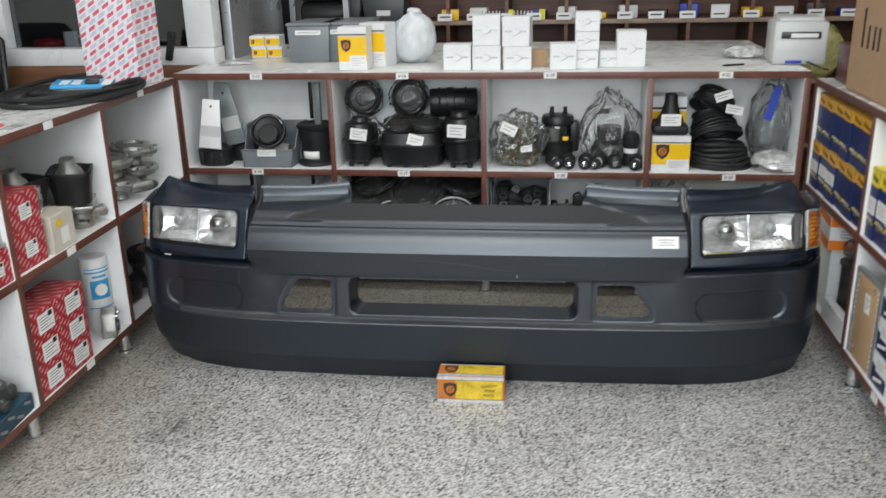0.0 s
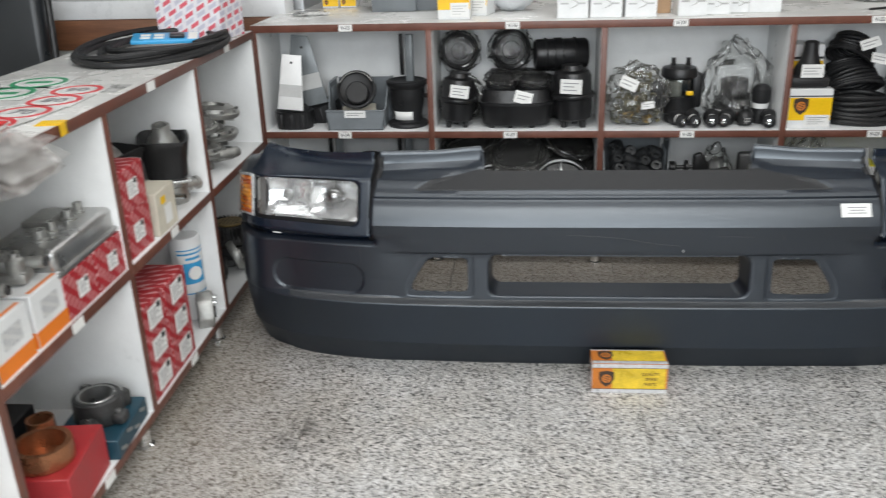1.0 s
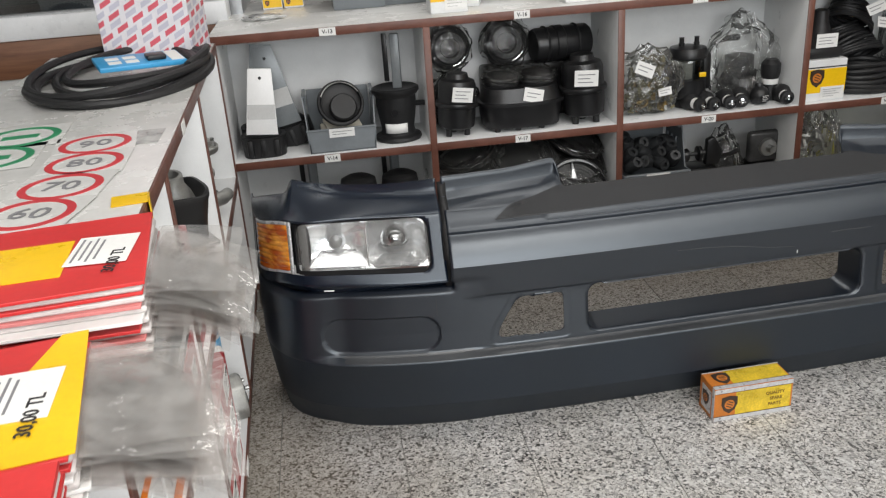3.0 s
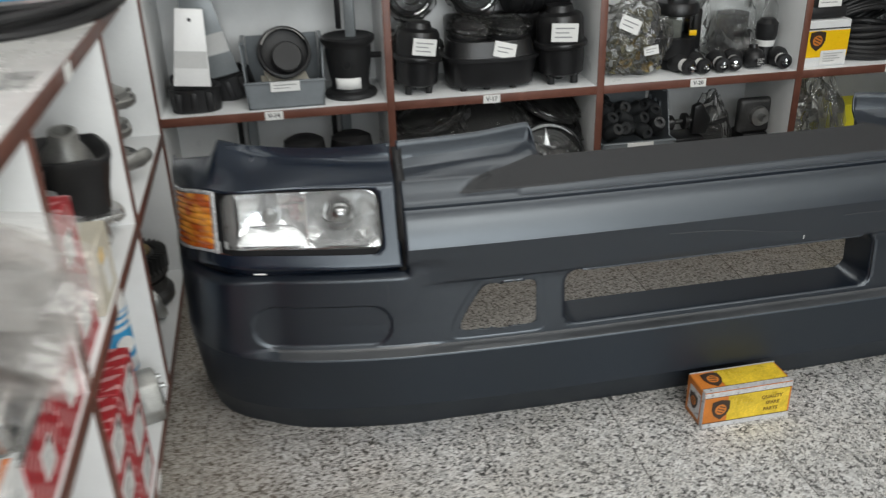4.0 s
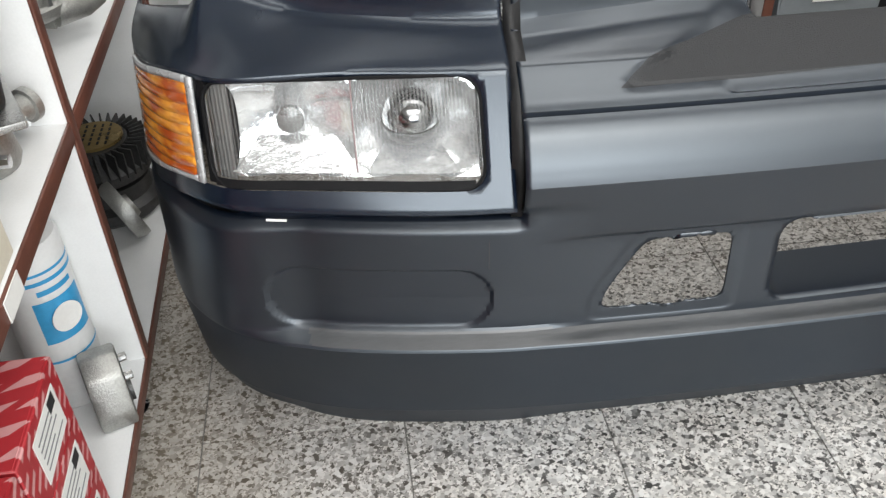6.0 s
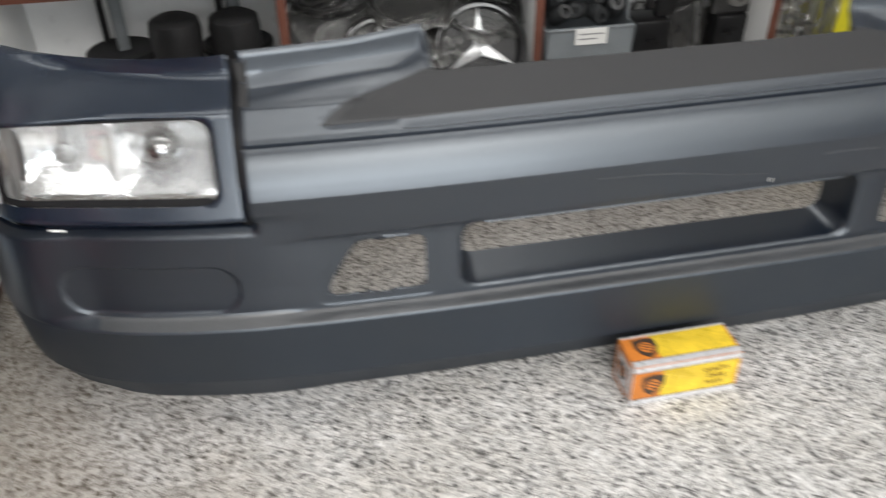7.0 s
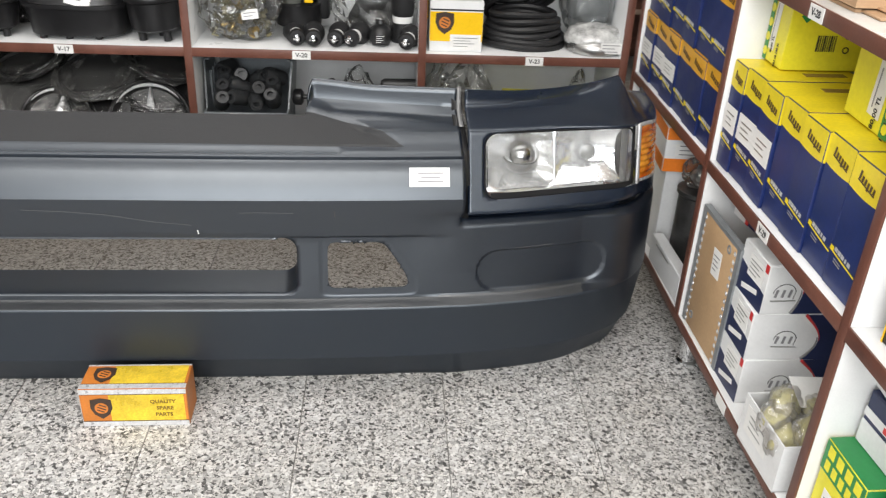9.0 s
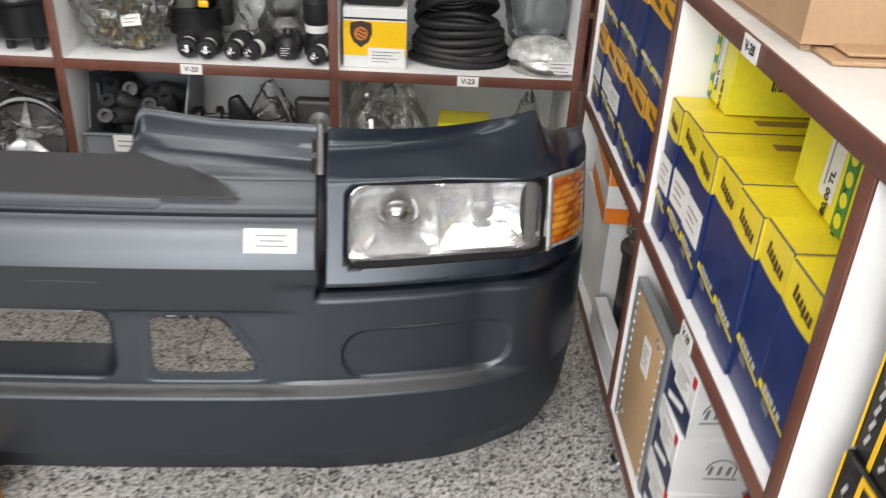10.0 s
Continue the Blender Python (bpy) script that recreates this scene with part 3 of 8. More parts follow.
# over the edge: grooves, then the tread in the middle and the raised wing beside the lamps
GROOVES = [(0.067, 0.5455), (0.0675, 0.546), (0.073, 0.5395), (0.077, 0.5425), (0.0775, 0.549), (0.081, 0.552)]
TREAD = GROOVES + [(0.0815, 0.5525), (0.0865, 0.5515), (0.0905, 0.5560), (0.099, 0.5620), (0.1015, 0.5600), (0.105, 0.5640), (0.119, 0.5692), (0.134, 0.5745), (0.149, 0.5798), (0.164, 0.5850), (0.180, 0.5907), (0.192, 0.5945), (0.198, 0.5925), (0.200, 0.585), (0.201, 0.575), (0.2015, 0.565)]
# a strip like the middle's, then a flatter face back to a bend, then upright to the wing's edge: (share of the way back, height)
STRIP = GROOVES + [(0.0815, 0.5525), (0.086, 0.5560), (0.090, 0.5585), (0.099, 0.5640), (0.105, 0.5680), (0.112, 0.5730), (0.120, 0.5785), (0.127, 0.5830)]
FACE = [(0.22, 0.5860), (0.50, 0.5905), (0.78, 0.5985), (0.95, 0.6105), (1.00, 0.6145), (1.025, 0.6230), (1.035, 0.6390), (1.042, 0.6530)]
MIDS = [0.46] * 9 + [0.580, 0.578, 0.570, 0.556, 0.536, 0.506, 0.474, 0.440, 0.412, 0.395, 0.393, 0.392, 0.392]


def between(keys, k):
    """The pair at a broken place in a list of pairs."""
    i = min(int(k), len(keys) - 2)
    f = k - i
    return keys[i][0] * (1 - f) + keys[i + 1][0] * f, keys[i][1] * (1 - f) + keys[i + 1][1] * f


def over(k):
    def row(s):
        h = abs(s)
        mid = float(np.interp(k, range(len(MIDS)), MIDS))
        w = smoothstep(mid - 0.012, mid + 0.012, h)
        o1, z1 = between(TREAD, k)
        if k < len(STRIP):
            o2, z2 = between(STRIP, k) if k <= len(STRIP) - 1 else between([STRIP[-1], (0.127 + 0.060 * FACE[0][0], FACE[0][1])], k - len(STRIP) + 1)
        else:
            f, z2 = between(FACE, k - len(STRIP))
            # the wing runs back a little towards the middle, and its edge flicks up at the end
            inward = min(1.0, max(0.0, (0.704 - h) / 0.31))
            o2 = 0.127 + (0.060 + 0.055 * inward) * f
            z2 += (0.010 * smoothstep(0.5, 1.0, inward) - 0.008 * inward) * smoothstep(0.6, 0.65, z2)
        return o1 * (1 - w) + o2 * w, z1 * (1 - w) + z2 * w
    return row


def tread_top():
    """The moulded plastic with a rough black tread between the wings, its ends cut on the slant."""
    m = BUMPER_GREY.copy()
    m.name = "bumper_top"
    nt = m.node_tree
    glossy = nt.nodes["Principled BSDF"]
    rough = nt.nodes.new("ShaderNodeBsdfPrincipled")
    rough.inputs["Base Color"].default_value = (0.020, 0.021, 0.023, 1)
    rough.inputs["Roughness"].default_value = 0.58
    bumped(nt, rough, noise_of(nt, 420, 3, 0.6), 0.5)
    sep = nt.nodes.new("ShaderNodeSeparateXYZ")
    nt.links.new(nt.nodes.new("ShaderNodeTexCoord").outputs["Object"], sep.inputs[0])

    def calc(op, a, b, c=0.0):
        n = nt.nodes.new("ShaderNodeMath")
        n.operation = op
        for k, v in enumerate((a, b, c)):
            if isinstance(v, (int, float)):
                n.inputs[k].default_value = v
            else:
                nt.links.new(v, n.inputs[k])
        return n.outputs[0]

    across = calc("ABSOLUTE", calc("SUBTRACT", sep.outputs[0], BC), 0.0)
    back = calc("SUBTRACT", sep.outputs[1], BY + 0.104)
    # the ends run back in a shallow curve
    slant = calc("ADD", calc("MULTIPLY_ADD", back, 1.15, across), calc("MULTIPLY", calc("MULTIPLY", back, back), 8.0))
    inside = calc("MULTIPLY", calc("LESS_THAN", slant, 0.585), calc("GREATER_THAN", sep.outputs[1], BY + 0.1045))
    mx = nt.nodes.new("ShaderNodeMixShader")
    nt.links.new(inside, mx.inputs[0])
    nt.links.new(glossy.outputs[0], mx.inputs[1])
    nt.links.new(rough.outputs[0], mx.inputs[2])
    nt.links.new(mx.outputs[0], nt.nodes["Material Output"].inputs[0])
    return m


rows += [over(k) for k in [*range(10), *(10 + 0.25 * q for q in range(33)), *range(19, len(TREAD))]]
shell = part("bumper_shell", skin(ss, rows, lambda s, j: j < J_CUT or abs(s) < S_H, slot_gap), [BUMPER_GREY, tread_top(), LIT_LEDGE, SKIRT_GREY], bumper, "dark grey moulded shell with three openings", smooth=28)
me = shell.data
for p in me.polygons:
    c = p.center
    if c.z > 0.560 and c.y > BY + 0.094 and abs(c.x - BC) < 0.64:
        p.material_index = 1
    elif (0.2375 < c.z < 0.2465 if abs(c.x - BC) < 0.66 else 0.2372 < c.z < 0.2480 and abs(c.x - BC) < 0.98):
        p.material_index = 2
    elif c.z < 0.2365:
        p.material_index = 3
thick(shell, 0.004)

# deep liner behind the middle opening: floor, sides and top
lb = bmesh.new()
prof = []
for k in range(4):
    cx, cz = ((0.370 - 0.030) * (1 if k in (0, 3) else -1), 0.320 + (0.066 - 0.030) * (1 if k < 2 else -1))
    for j in range(7):
        a = math.radians(90 * k + 15 * j)
        prof.append((cx + 0.030 * math.cos(a), cz + 0.030 * math.sin(a)))
rings = []
for d, inset in ((0.0, 0.0), (0.012, 0.002), (0.05, 0.005), (0.090, 0.009), (0.093, 0.003)):
    rings.append([lb.verts.new((BC + x * (1 - inset / 0.37), BY + set_in(x, z) + 0.002 + d, 0.320 + (z - 0.320) * (1 - inset / 0.066))) for x, z in prof])
for a, c in zip(rings, rings[1:]):
    for k in range(len(a)):
        j = (k + 1) % len(a)
        lb.faces.new((a[k], a[j], c[j], c[k]))
bmesh.ops.recalc_face_normals(lb, faces=lb.faces[:])
thick(part("slot_liner", lb, BUMPER_GREY, bumper, "deep liner of the middle opening"), 0.003)

# lamp surrounds: a nearly flat front with the headlamp, turning sharply at the amber lens
FRONT = [(0.7145, 0.052), (0.85, 0.066), (0.97, 0.085), (1.045, 0.102), (1.090, 0.136), (1.127, 0.185), (1.156, 0.246), (1.176, 0.33), (1.183, 0.46)]
FS, FP = smooth_table([(0.60, 0.044)] + FRONT + [(1.184, 0.55)])
FMAX = float(FS[-1])


def a_of(h):
    return float(np.interp(h, FP[:, 0], FS))


A_LAMP0, A_LAMP1, A_SIG0, A_SIG1, A_NOTCH = a_of(0.747), a_of(1.064), a_of(1.073), a_of(1.160), a_of(1.088)


def rise(a):
    """How far the level lines climb along the lamp and fall again round the corner."""
    return 0.012 * smoothstep(A_LAMP0, A_LAMP1, a) - 0.030 * smoothstep(a_of(1.075), a_of(1.165), a)


def corner(side, a, z, o=0.0):
    """A place on the corner piece: the length a round it, the height before the rise, and how far it is set in."""
    a = max(0.0, min(FMAX, a))
    h, d = np.interp(a, FS, FP[:, 0]), np.interp(a, FS, FP[:, 1])
    e = 0.010
    lo, hi = max(0, a - e), min(FMAX, a + e)
    t = Vector((np.interp(hi, FS, FP[:, 0]) - np.interp(lo, FS, FP[:, 0]), np.interp(hi, FS, FP[:, 1]) - np.interp(lo, FS, FP[:, 1]))).normalized()
    lean = 0.46 - 0.24 * smoothstep(a_of(0.85), a_of(1.07), a)
    back = max(0.0, z - 0.440) * lean
    h, d = h - t.y * o - 0.25 * back * t.y, d + t.x * o + back
    return Vector((BC + side * h, BY + d, z + rise(a)))


Z_LOW, Z_TOP = 0.438, 0.591
zs_sur = [(0.395, 0.036), (0.425, 0.028), (0.4345, 0.014), (0.4365, 0.004), (0.4385, 0.0008), (0.442, 0.0)] + [(0.446 + 0.0072 * k, 0.0) for k in range(20)] + [(Z_TOP - 0.002, 0.0), (Z_TOP, 0.0012)]
# from the front's upper edge back: a flatter face, a bend, then upright to the ridge (share of the way, share of the height)
RISE = [(0.07, 0.06), (0.20, 0.13), (0.40, 0.225), (0.60, 0.32), (0.78, 0.41), (0.90, 0.48), (0.965, 0.57), (0.985, 0.70), (0.995, 0.86), (1.0, 1.0), (1.02, 0.99)]


def ridge(side, a, k):
    """The top behind the front's edge: up to the ridge, and past its end down to the rounded shoulder."""
    f, g = RISE[k]
    u = (k + 1) / len(RISE)
    p = corner(side, a, Z_TOP, 0.002)
    q = min(1.0, a / A_NOTCH)
    v = max(0.0, (a - A_NOTCH) / (FMAX - A_NOTCH))
    top = Vector((BC + side * (0.7100 + 0.351 * q), BY + 0.192 + 0.106 * q ** 1.25, 0.655 - 0.010 * math.sin(math.pi * q) + 0.004 * smoothstep(0.85, 1.0, q)))
    rim = Vector((BC + side * (1.064 + 0.105 * v ** 0.55), BY + 0.322 + 0.15 * v, 0.618 - 0.050 * v))
    # towards the notch the bend opens out into the shoulder
    open_ = smoothstep(0.62, 1.0, q)
    g = g * (1 - 0.75 * open_) + 0.75 * open_ * f ** 1.6
    f = f * (1 - 0.4 * open_) + 0.4 * open_ * u
    inner = Vector((p.x + (top.x - p.x) * f, p.y + (top.y - p.y) * f, p.z + (top.z - p.z) * g))
    outer = Vector((p.x + (rim.x - p.x) * u, p.y + (rim.y - p.y) * u, p.z + (rim.z - p.z) * (1 - (1 - u) ** 2.2)))
    return inner.lerp(outer, smoothstep(A_NOTCH - 0.004, A_NOTCH + 0.012, a))


def lamp_hole(a, z):
    """Below nought in the opening for headlamp and turn signal."""
    return round_box(a, z, (A_LAMP0 + A_SIG1 + 0.03) / 2, 0.5255, (A_SIG1 + 0.03 - A_LAMP0) / 2, 0.0605, 0.026)


LAMP_GREY = paint("grey_lamp_fitting", (0.20, 0.20, 0.195), 0.3, 0.5, vary=0.2, bump=0.05)
for side in (-1, 1):
    al = spread(0, FMAX, 0.0068) + [FMAX]
    if side < 0:
        al = al[::-1]
    b = bmesh.new()
    vs = {}
    nz = len(zs_sur)
    for i, a in enumerate(al):
        for j in range(nz + len(RISE)):
            if j < nz:
                z, o = zs_sur[j]
                a2 = a
                g = lamp_hole(a, z)
                if abs(g) < 0.0046:
                    ga = (lamp_hole(a + 1e-4, z) - lamp_hole(a - 1e-4, z)) / 2e-4
                    gz = (lamp_hole(a, z + 1e-4) - lamp_hole(a, z - 1e-4)) / 2e-4
                    q = ga * ga + gz * gz
                    if q > 0.3 and a < A_SIG1:
                        a2, z = a - g * ga / q, z - g * gz / q
                vs[i, j] = b.verts.new(corner(side, a2, z, o))
            else:
                vs[i, j] = b.verts.new(ridge(side, a, j - nz))
    for i in range(len(al) - 1):
        for j in range(nz + len(RISE) - 1):
            am = (al[i] + al[i + 1]) / 2
            if j < nz - 1 and lamp_hole(am, (zs_sur[j][0] + zs_sur[j + 1][0]) / 2) < 0:
                continue
            b.faces.new((vs[i, j], vs[i + 1, j], vs[i + 1, j + 1], vs[i, j + 1]))
    bmesh.ops.delete(b, geom=[v for v in b.verts if not v.link_faces], context="VERTS")
    thick(part("lamp_surround", b, SURROUND_BLUE, bumper, "blue-black corner piece round the lamps", smooth=34), 0.004)

    def patch(a0, a1, z0, z1, extra, ns=40, nz=16, r=0.01, dish=None):
        """A sheet that follows the corner's curve, set in by extra, with rounded corners."""
        b = bmesh.new()
        g = {}
        for i in range(ns + 1):
            for j in range(nz + 1):
                a, z = a0 + (a1 - a0) * i / ns, z0 + (z1 - z0) * j / nz
                # pull the corners in
                ex, ez = min(a - a0, a1 - a), min(z - z0, z1 - z)
                if ex < r and ez < r:
                    q = math.hypot(r - ex, r - ez)
                    if q > r:
                        f = r / q
                        a = (a0 + r - (r - ex) * f) if a - a0 < a1 - a else (a1 - r + (r - ex) * f)
                        z = (z0 + r - (r - ez) * f) if z - z0 < z1 - z else (z1 - r + (r - ez) * f)
                g[i, j] = b.verts.new(corner(side, a, z, extra + (dish(a, z) if dish else 0)))
        for i in range(ns):
            for j in range(nz):
                b.faces.new((g[i, j], g[i + 1, j], g[i + 1, j + 1], g[i, j + 1]))
        bmesh.ops.recalc_face_normals(b, faces=b.faces[:])
        return b

    def loop_of(a0, a1, z0, z1, r, o, n=7):
        """Places round a rounded rectangle on the corner piece."""
        out = []
        for ca, cz, q in ((a1 - r, z1 - r, 0), (a0 + r, z1 - r, 90), (a0 + r, z0 + r, 180), (a1 - r, z0 + r, 270)):
            out += [corner(side, ca + r * math.cos(math.radians(q + 90 * k / n)), cz + r * math.sin(math.radians(q + 90 * k / n)), o) for k in range(n + 1)]
        return out

    lamp = part("headlamp", patch(A_LAMP0 - 0.004, A_SIG1 + 0.03, 0.459, 0.591, 0.070, r=0.016), BLACK_PLASTIC, bumper, "rectangular twin-reflector headlamp")
    thick(lamp, 0.003)
    c1, c2 = A_LAMP0 + 0.086, A_LAMP1 - 0.095

    def bowls(a, z):
        zz = (z - 0.528) / 0.056
        d1, d2 = ((abs(a - c1) / 0.084) ** 3 + abs(zz) ** 3) ** (1 / 3), ((abs(a - c2) / 0.094) ** 3 + abs(zz) ** 3) ** (1 / 3)
        e = (0.046 if d1 < d2 else 0.036) * max(0.0, 1 - min(d1, d2) ** 2) ** 0.75
        return e

    part("reflector", patch(A_LAMP0 + 0.008, A_LAMP1 - 0.026, 0.474, 0.581, 0.014, ns=84, nz=44, r=0.0, dish=bowls), REFLECTOR, lamp, "bright silver twin reflector")
    part("reflector_margin", patch(A_LAMP1 - 0.027, A_LAMP1 - 0.001, 0.470, 0.583, 0.013, ns=6, nz=12, r=0.0), LAMP_GREY, lamp, "dull grey margin beside the reflector")
    # ball-shaped bulb shield in the inner bowl; a dark cup paints its lower reflection
    bs_ = bmesh.new()
    bmesh.ops.create_uvsphere(bs_, u_segments=32, v_segments=20, radius=0.0335)
    bs_.transform(Matrix.Translation(corner(side, c1, 0.530, 0.037)))
    part("bulb_shield", bs_, DARK_CHROME, lamp, "dark polished ball-shaped bulb shield")
    cp = bmesh.new()
    bmesh.ops.create_uvsphere(cp, u_segments=28, v_segments=18, radius=0.0350)
    bmesh.ops.delete(cp, geom=[v for v in cp.verts if v.co.z > -0.006 or v.co.y > 0.020], context="VERTS")
    cp.transform(Matrix.Translation(corner(side, c1, 0.529, 0.037)))
    thick(part("shield_dark_half", cp, IRON, lamp, "dark cup painting the reflection below the bulb shield"), 0.0015)
    part("bulb_holder", lathe([(0.009, -0.016), (0.012, 0.0), (0.016, 0.004), (0.016, 0.014), (0.008, 0.018), (0, 0.018)], 18, Matrix.Translation(corner(side, c2, 0.532, 0.036)) @ pose(0, 0, 0, 84, 0, 0)), LAMP_GREY, lamp, "grey bulb holder")
    # grooved floor plates at the foot of each bowl
    for c0, w0, w1, zb in ((c2 - 0.004, 0.078, 0.046, 0.508), (c1, 0.056, 0.036, 0.497)):
        fb = bmesh.new()
        grid = [[fb.verts.new(corner(side, c0 + (w0 + (w1 - w0) * j / 4) * (i / 8 - 1), 0.479 + (zb - 0.479) * j / 4 + 0.0008 * (i % 2), 0.011 + 0.030 * j / 4)) for j in range(5)] for i in range(17)]
        for i in range(16):
            for j in range(4):
                fb.faces.new((grid[i][j], grid[i + 1][j], grid[i + 1][j + 1], grid[i][j + 1]))
        part("reflector_floor", fb, REFLECTOR, lamp, "silver grooved floor of the reflector")
    part("reflector_divider", tube([corner(side, (c1 + c2) / 2 - 0.006, 0.480, 0.012), corner(side, (c1 + c2) / 2 - 0.004, 0.53, 0.018), corner(side, (c1 + c2) / 2 - 0.006, 0.580, 0.012)], 0.0022, 8), CHROME, lamp)
    gl = part("lens", patch(A_LAMP0 + 0.003, A_LAMP1, 0.466, 0.584, 0.003, r=0.026), LENS, lamp, "clear fluted lens")
    gl.visible_shadow = False
    # gasket: a thin dark rim all round, a wide dark band below the lens and a bar beside the turn signal
    gb = tube(loop_of(A_LAMP0 + 0.002, A_LAMP1 + 0.004, 0.4645, 0.5855, 0.027, 0.003), 0.0021, 8, closed=True)
    joined(gb, patch(A_LAMP0 + 0.014, A_LAMP1 - 0.002, 0.4655, 0.4760, 0.0014, ns=30, nz=2, r=0.0), patch(A_LAMP1 - 0.001, A_SIG0 - 0.001, 0.466, 0.585, 0.004, ns=2, nz=8, r=0.0), patch(A_LAMP0 + 0.001, A_LAMP0 + 0.009, 0.486, 0.562, 0.0045, ns=2, nz=8, r=0.0))
    part("gasket", gb, GASKET, lamp, "black rubber gasket")
    def ribs(a, z):
        return 0.0011 * math.cos((z - 0.47 + 0.003 * math.sin(a * 34)) * 2 * math.pi / 0.0122)

    ind = part("turn_signal", patch(A_SIG0 + 0.0085, A_SIG1 - 0.004, 0.4725, 0.5810, -0.0005, ns=24, nz=63, r=0.008, dish=ribs), AMBER, bumper, "amber ribbed turn signal lens")
    thick(ind, 0.004)
    rb = patch(A_SIG0 - 0.001, A_SIG0 + 0.0088, 0.466, 0.588, -0.0012, ns=2, nz=12, r=0.0)
    joined(rb, patch(A_SIG0 + 0.008, A_SIG1 + 0.001, 0.466, 0.4730, -0.001, ns=20, nz=2, r=0.0), patch(A_SIG0 + 0.008, A_SIG1 + 0.001, 0.5805, 0.588, -0.001, ns=20, nz=2, r=0.0), patch(A_SIG1 - 0.0045, A_SIG1 + 0.003, 0.466, 0.588, -0.0008, ns=2, nz=12, r=0.0))
    thick(part("signal_rim", rb, PALE_RIM, ind, "pale grey rim"), 0.004)

# sticker by the right lamp
st = part("sticker", box(0.080, 0.0008, 0.038, (0, 0, -0.019)), PAPER, bumper, "white parts sticker", m=Matrix.Translation((1.366, BY + 0.0105 + along(CENTRE, 0.519) - 0.0025, 0.519)) @ pose(0, 0, 0, -29.5, 0, 2.0))
for k in range(3):
    part("printed_line", box(0.050 - 0.012 * (k % 2), 0.0006, 0.0022, (0.002, -0.0009, 0.007 - 0.008 * k)), FAINT, st)
# added dark strips behind the lamp joints give their shade; clear tape over one
JOINT = ((0.045, 0.42), (0.050, 0.50), (0.078, 0.555), (0.125, 0.583), (0.170, 0.603), (0.182, 0.640))
for side in (-1, 1):
    jb = bmesh.new()
    va = [jb.verts.new(on_bumper(side * (S_H - 0.014), o + 0.011, z)) for o, z in JOINT]
    vb = [jb.verts.new(on_bumper(side * (S_H + 0.014), o + 0.011, z)) for o, z in JOINT]
    for k in range(5):
        jb.faces.new((va[k], vb[k], vb[k + 1], va[k + 1]))
    thick(part("joint_blackout", jb, BLACK_RUBBER, bumper, "added dark strip that blacks out the joint gap"), 0.002)
tb = bmesh.new()
tp = [(on_bumper(S_H - 0.002, o - 0.003, z), on_bumper(S_H + 0.010, o - 0.003, z)) for o, z in ((0.138, 0.590), (0.160, 0.598), (0.180, 0.610), (0.187, 0.628), (0.190, 0.650), (0.194, 0.656))]
tv = [(tb.verts.new(a), tb.verts.new(b)) for a, b in tp]
for (a, b), (c, d) in zip(tv, tv[1:]):
    tb.faces.new((a, b, d, c))
thick(part("tape", tb, SILVER_TAPE, bumper, "strip of pale tape over the joint"), 0.0006)
# pale scratches and chips in the plastic
SCRATCH = paint("pale_scratch", (0.075, 0.075, 0.078), 0.6, vary=0.3, bump=0)
for pts in (((0.585, 0.452), (0.66, 0.449), (0.74, 0.442), (0.83, 0.425), (0.90, 0.418)), ((0.995, 0.448), (1.03, 0.449), (1.10, 0.447)), ((0.910, 0.406), (0.911, 0.397)), ((1.18, 0.452), (1.181, 0.438))):
    part("scratch", tube([on_bumper(x - BC, set_in(x - BC, z) - 0.0002, z) for x, z in pts], 0.0006 if len(pts) > 2 else 0.0013, 5), SCRATCH if pts[0][0] != 0.910 else PAPER, bumper, "pale scratch")
part("scratch", tube([corner(-1, a_of(0.985) + q, 0.4385 - rise(a_of(0.985)), -0.001) for q in (0, 0.012, 0.024)], 0.0016, 5), PAPER, bumper, "white chip")
part("scratch", tube([on_bumper(s_of(0.83) + q, set_in(0.83 + q, 0.352) - 0.0002, 0.352 + 0.02 * q) for q in (0, 0.02, 0.05, 0.085)], 0.0008, 5), SCRATCH, bumper, "pale scratch")
part("scratch", tube([on_bumper(-0.752, set_in(-0.752, z) - 0.0002, z) for z in (0.395, 0.38, 0.365, 0.35)], 0.0006, 5), SCRATCH, bumper, "pale scratch")

# ---- small yellow parts carton in front of the bumper ----
YELLOW = paint("yellow_carton", (0.80, 0.56, 0.04), 0.34, vary=0.40, scale=16, grain=200, bump=0.05)
ORANGE = paint("orange_carton", (0.62, 0.20, 0.03), 0.42, vary=0.2, scale=14, grain=200, bump=0.05)
SILVER = paint("silver_carton", (0.68, 0.68, 0.69), 0.35, 0.3, vary=0.2, scale=60, grain=240, bump=0.05)
BADGE = paint("dark_badge_print", (0.05, 0.03, 0.02), 0.45, vary=0.2, bump=0)


def badge(parent, m, size, ring=None):
    """A dark shield print with a round mark on it, facing local -y."""
    o = [(-0.42, 0.42), (0, 0.5), (0.42, 0.42), (0.44, 0.0), (0.30, -0.32), (0, -0.55), (-0.30, -0.32), (-0.44, 0.0)]
    s = part("printed_badge", prism([(x * size, z * size) for x, z in o], 0.0006), BADGE, parent, "dark shield print", m=m @ pose(0, -0.0006, 0))
    part("printed_mark", lathe([(0.27 * size, 0), (0.27 * size, 0.0005)], 20, pose(0, -0.0001, 0, 90, 0, 0)), ring or ORANGE, s)
    for k in (-1, 0, 1):
        part("printed_line", box(size * (0.30 if k else 0.36), 0.0004, size * 0.055, (size * 0.05 * k, -0.0008, size * 0.13 * k - size * 0.027), turn=pose(0, 0, 0, 0, 24, 0)), BADGE, s)
    return s


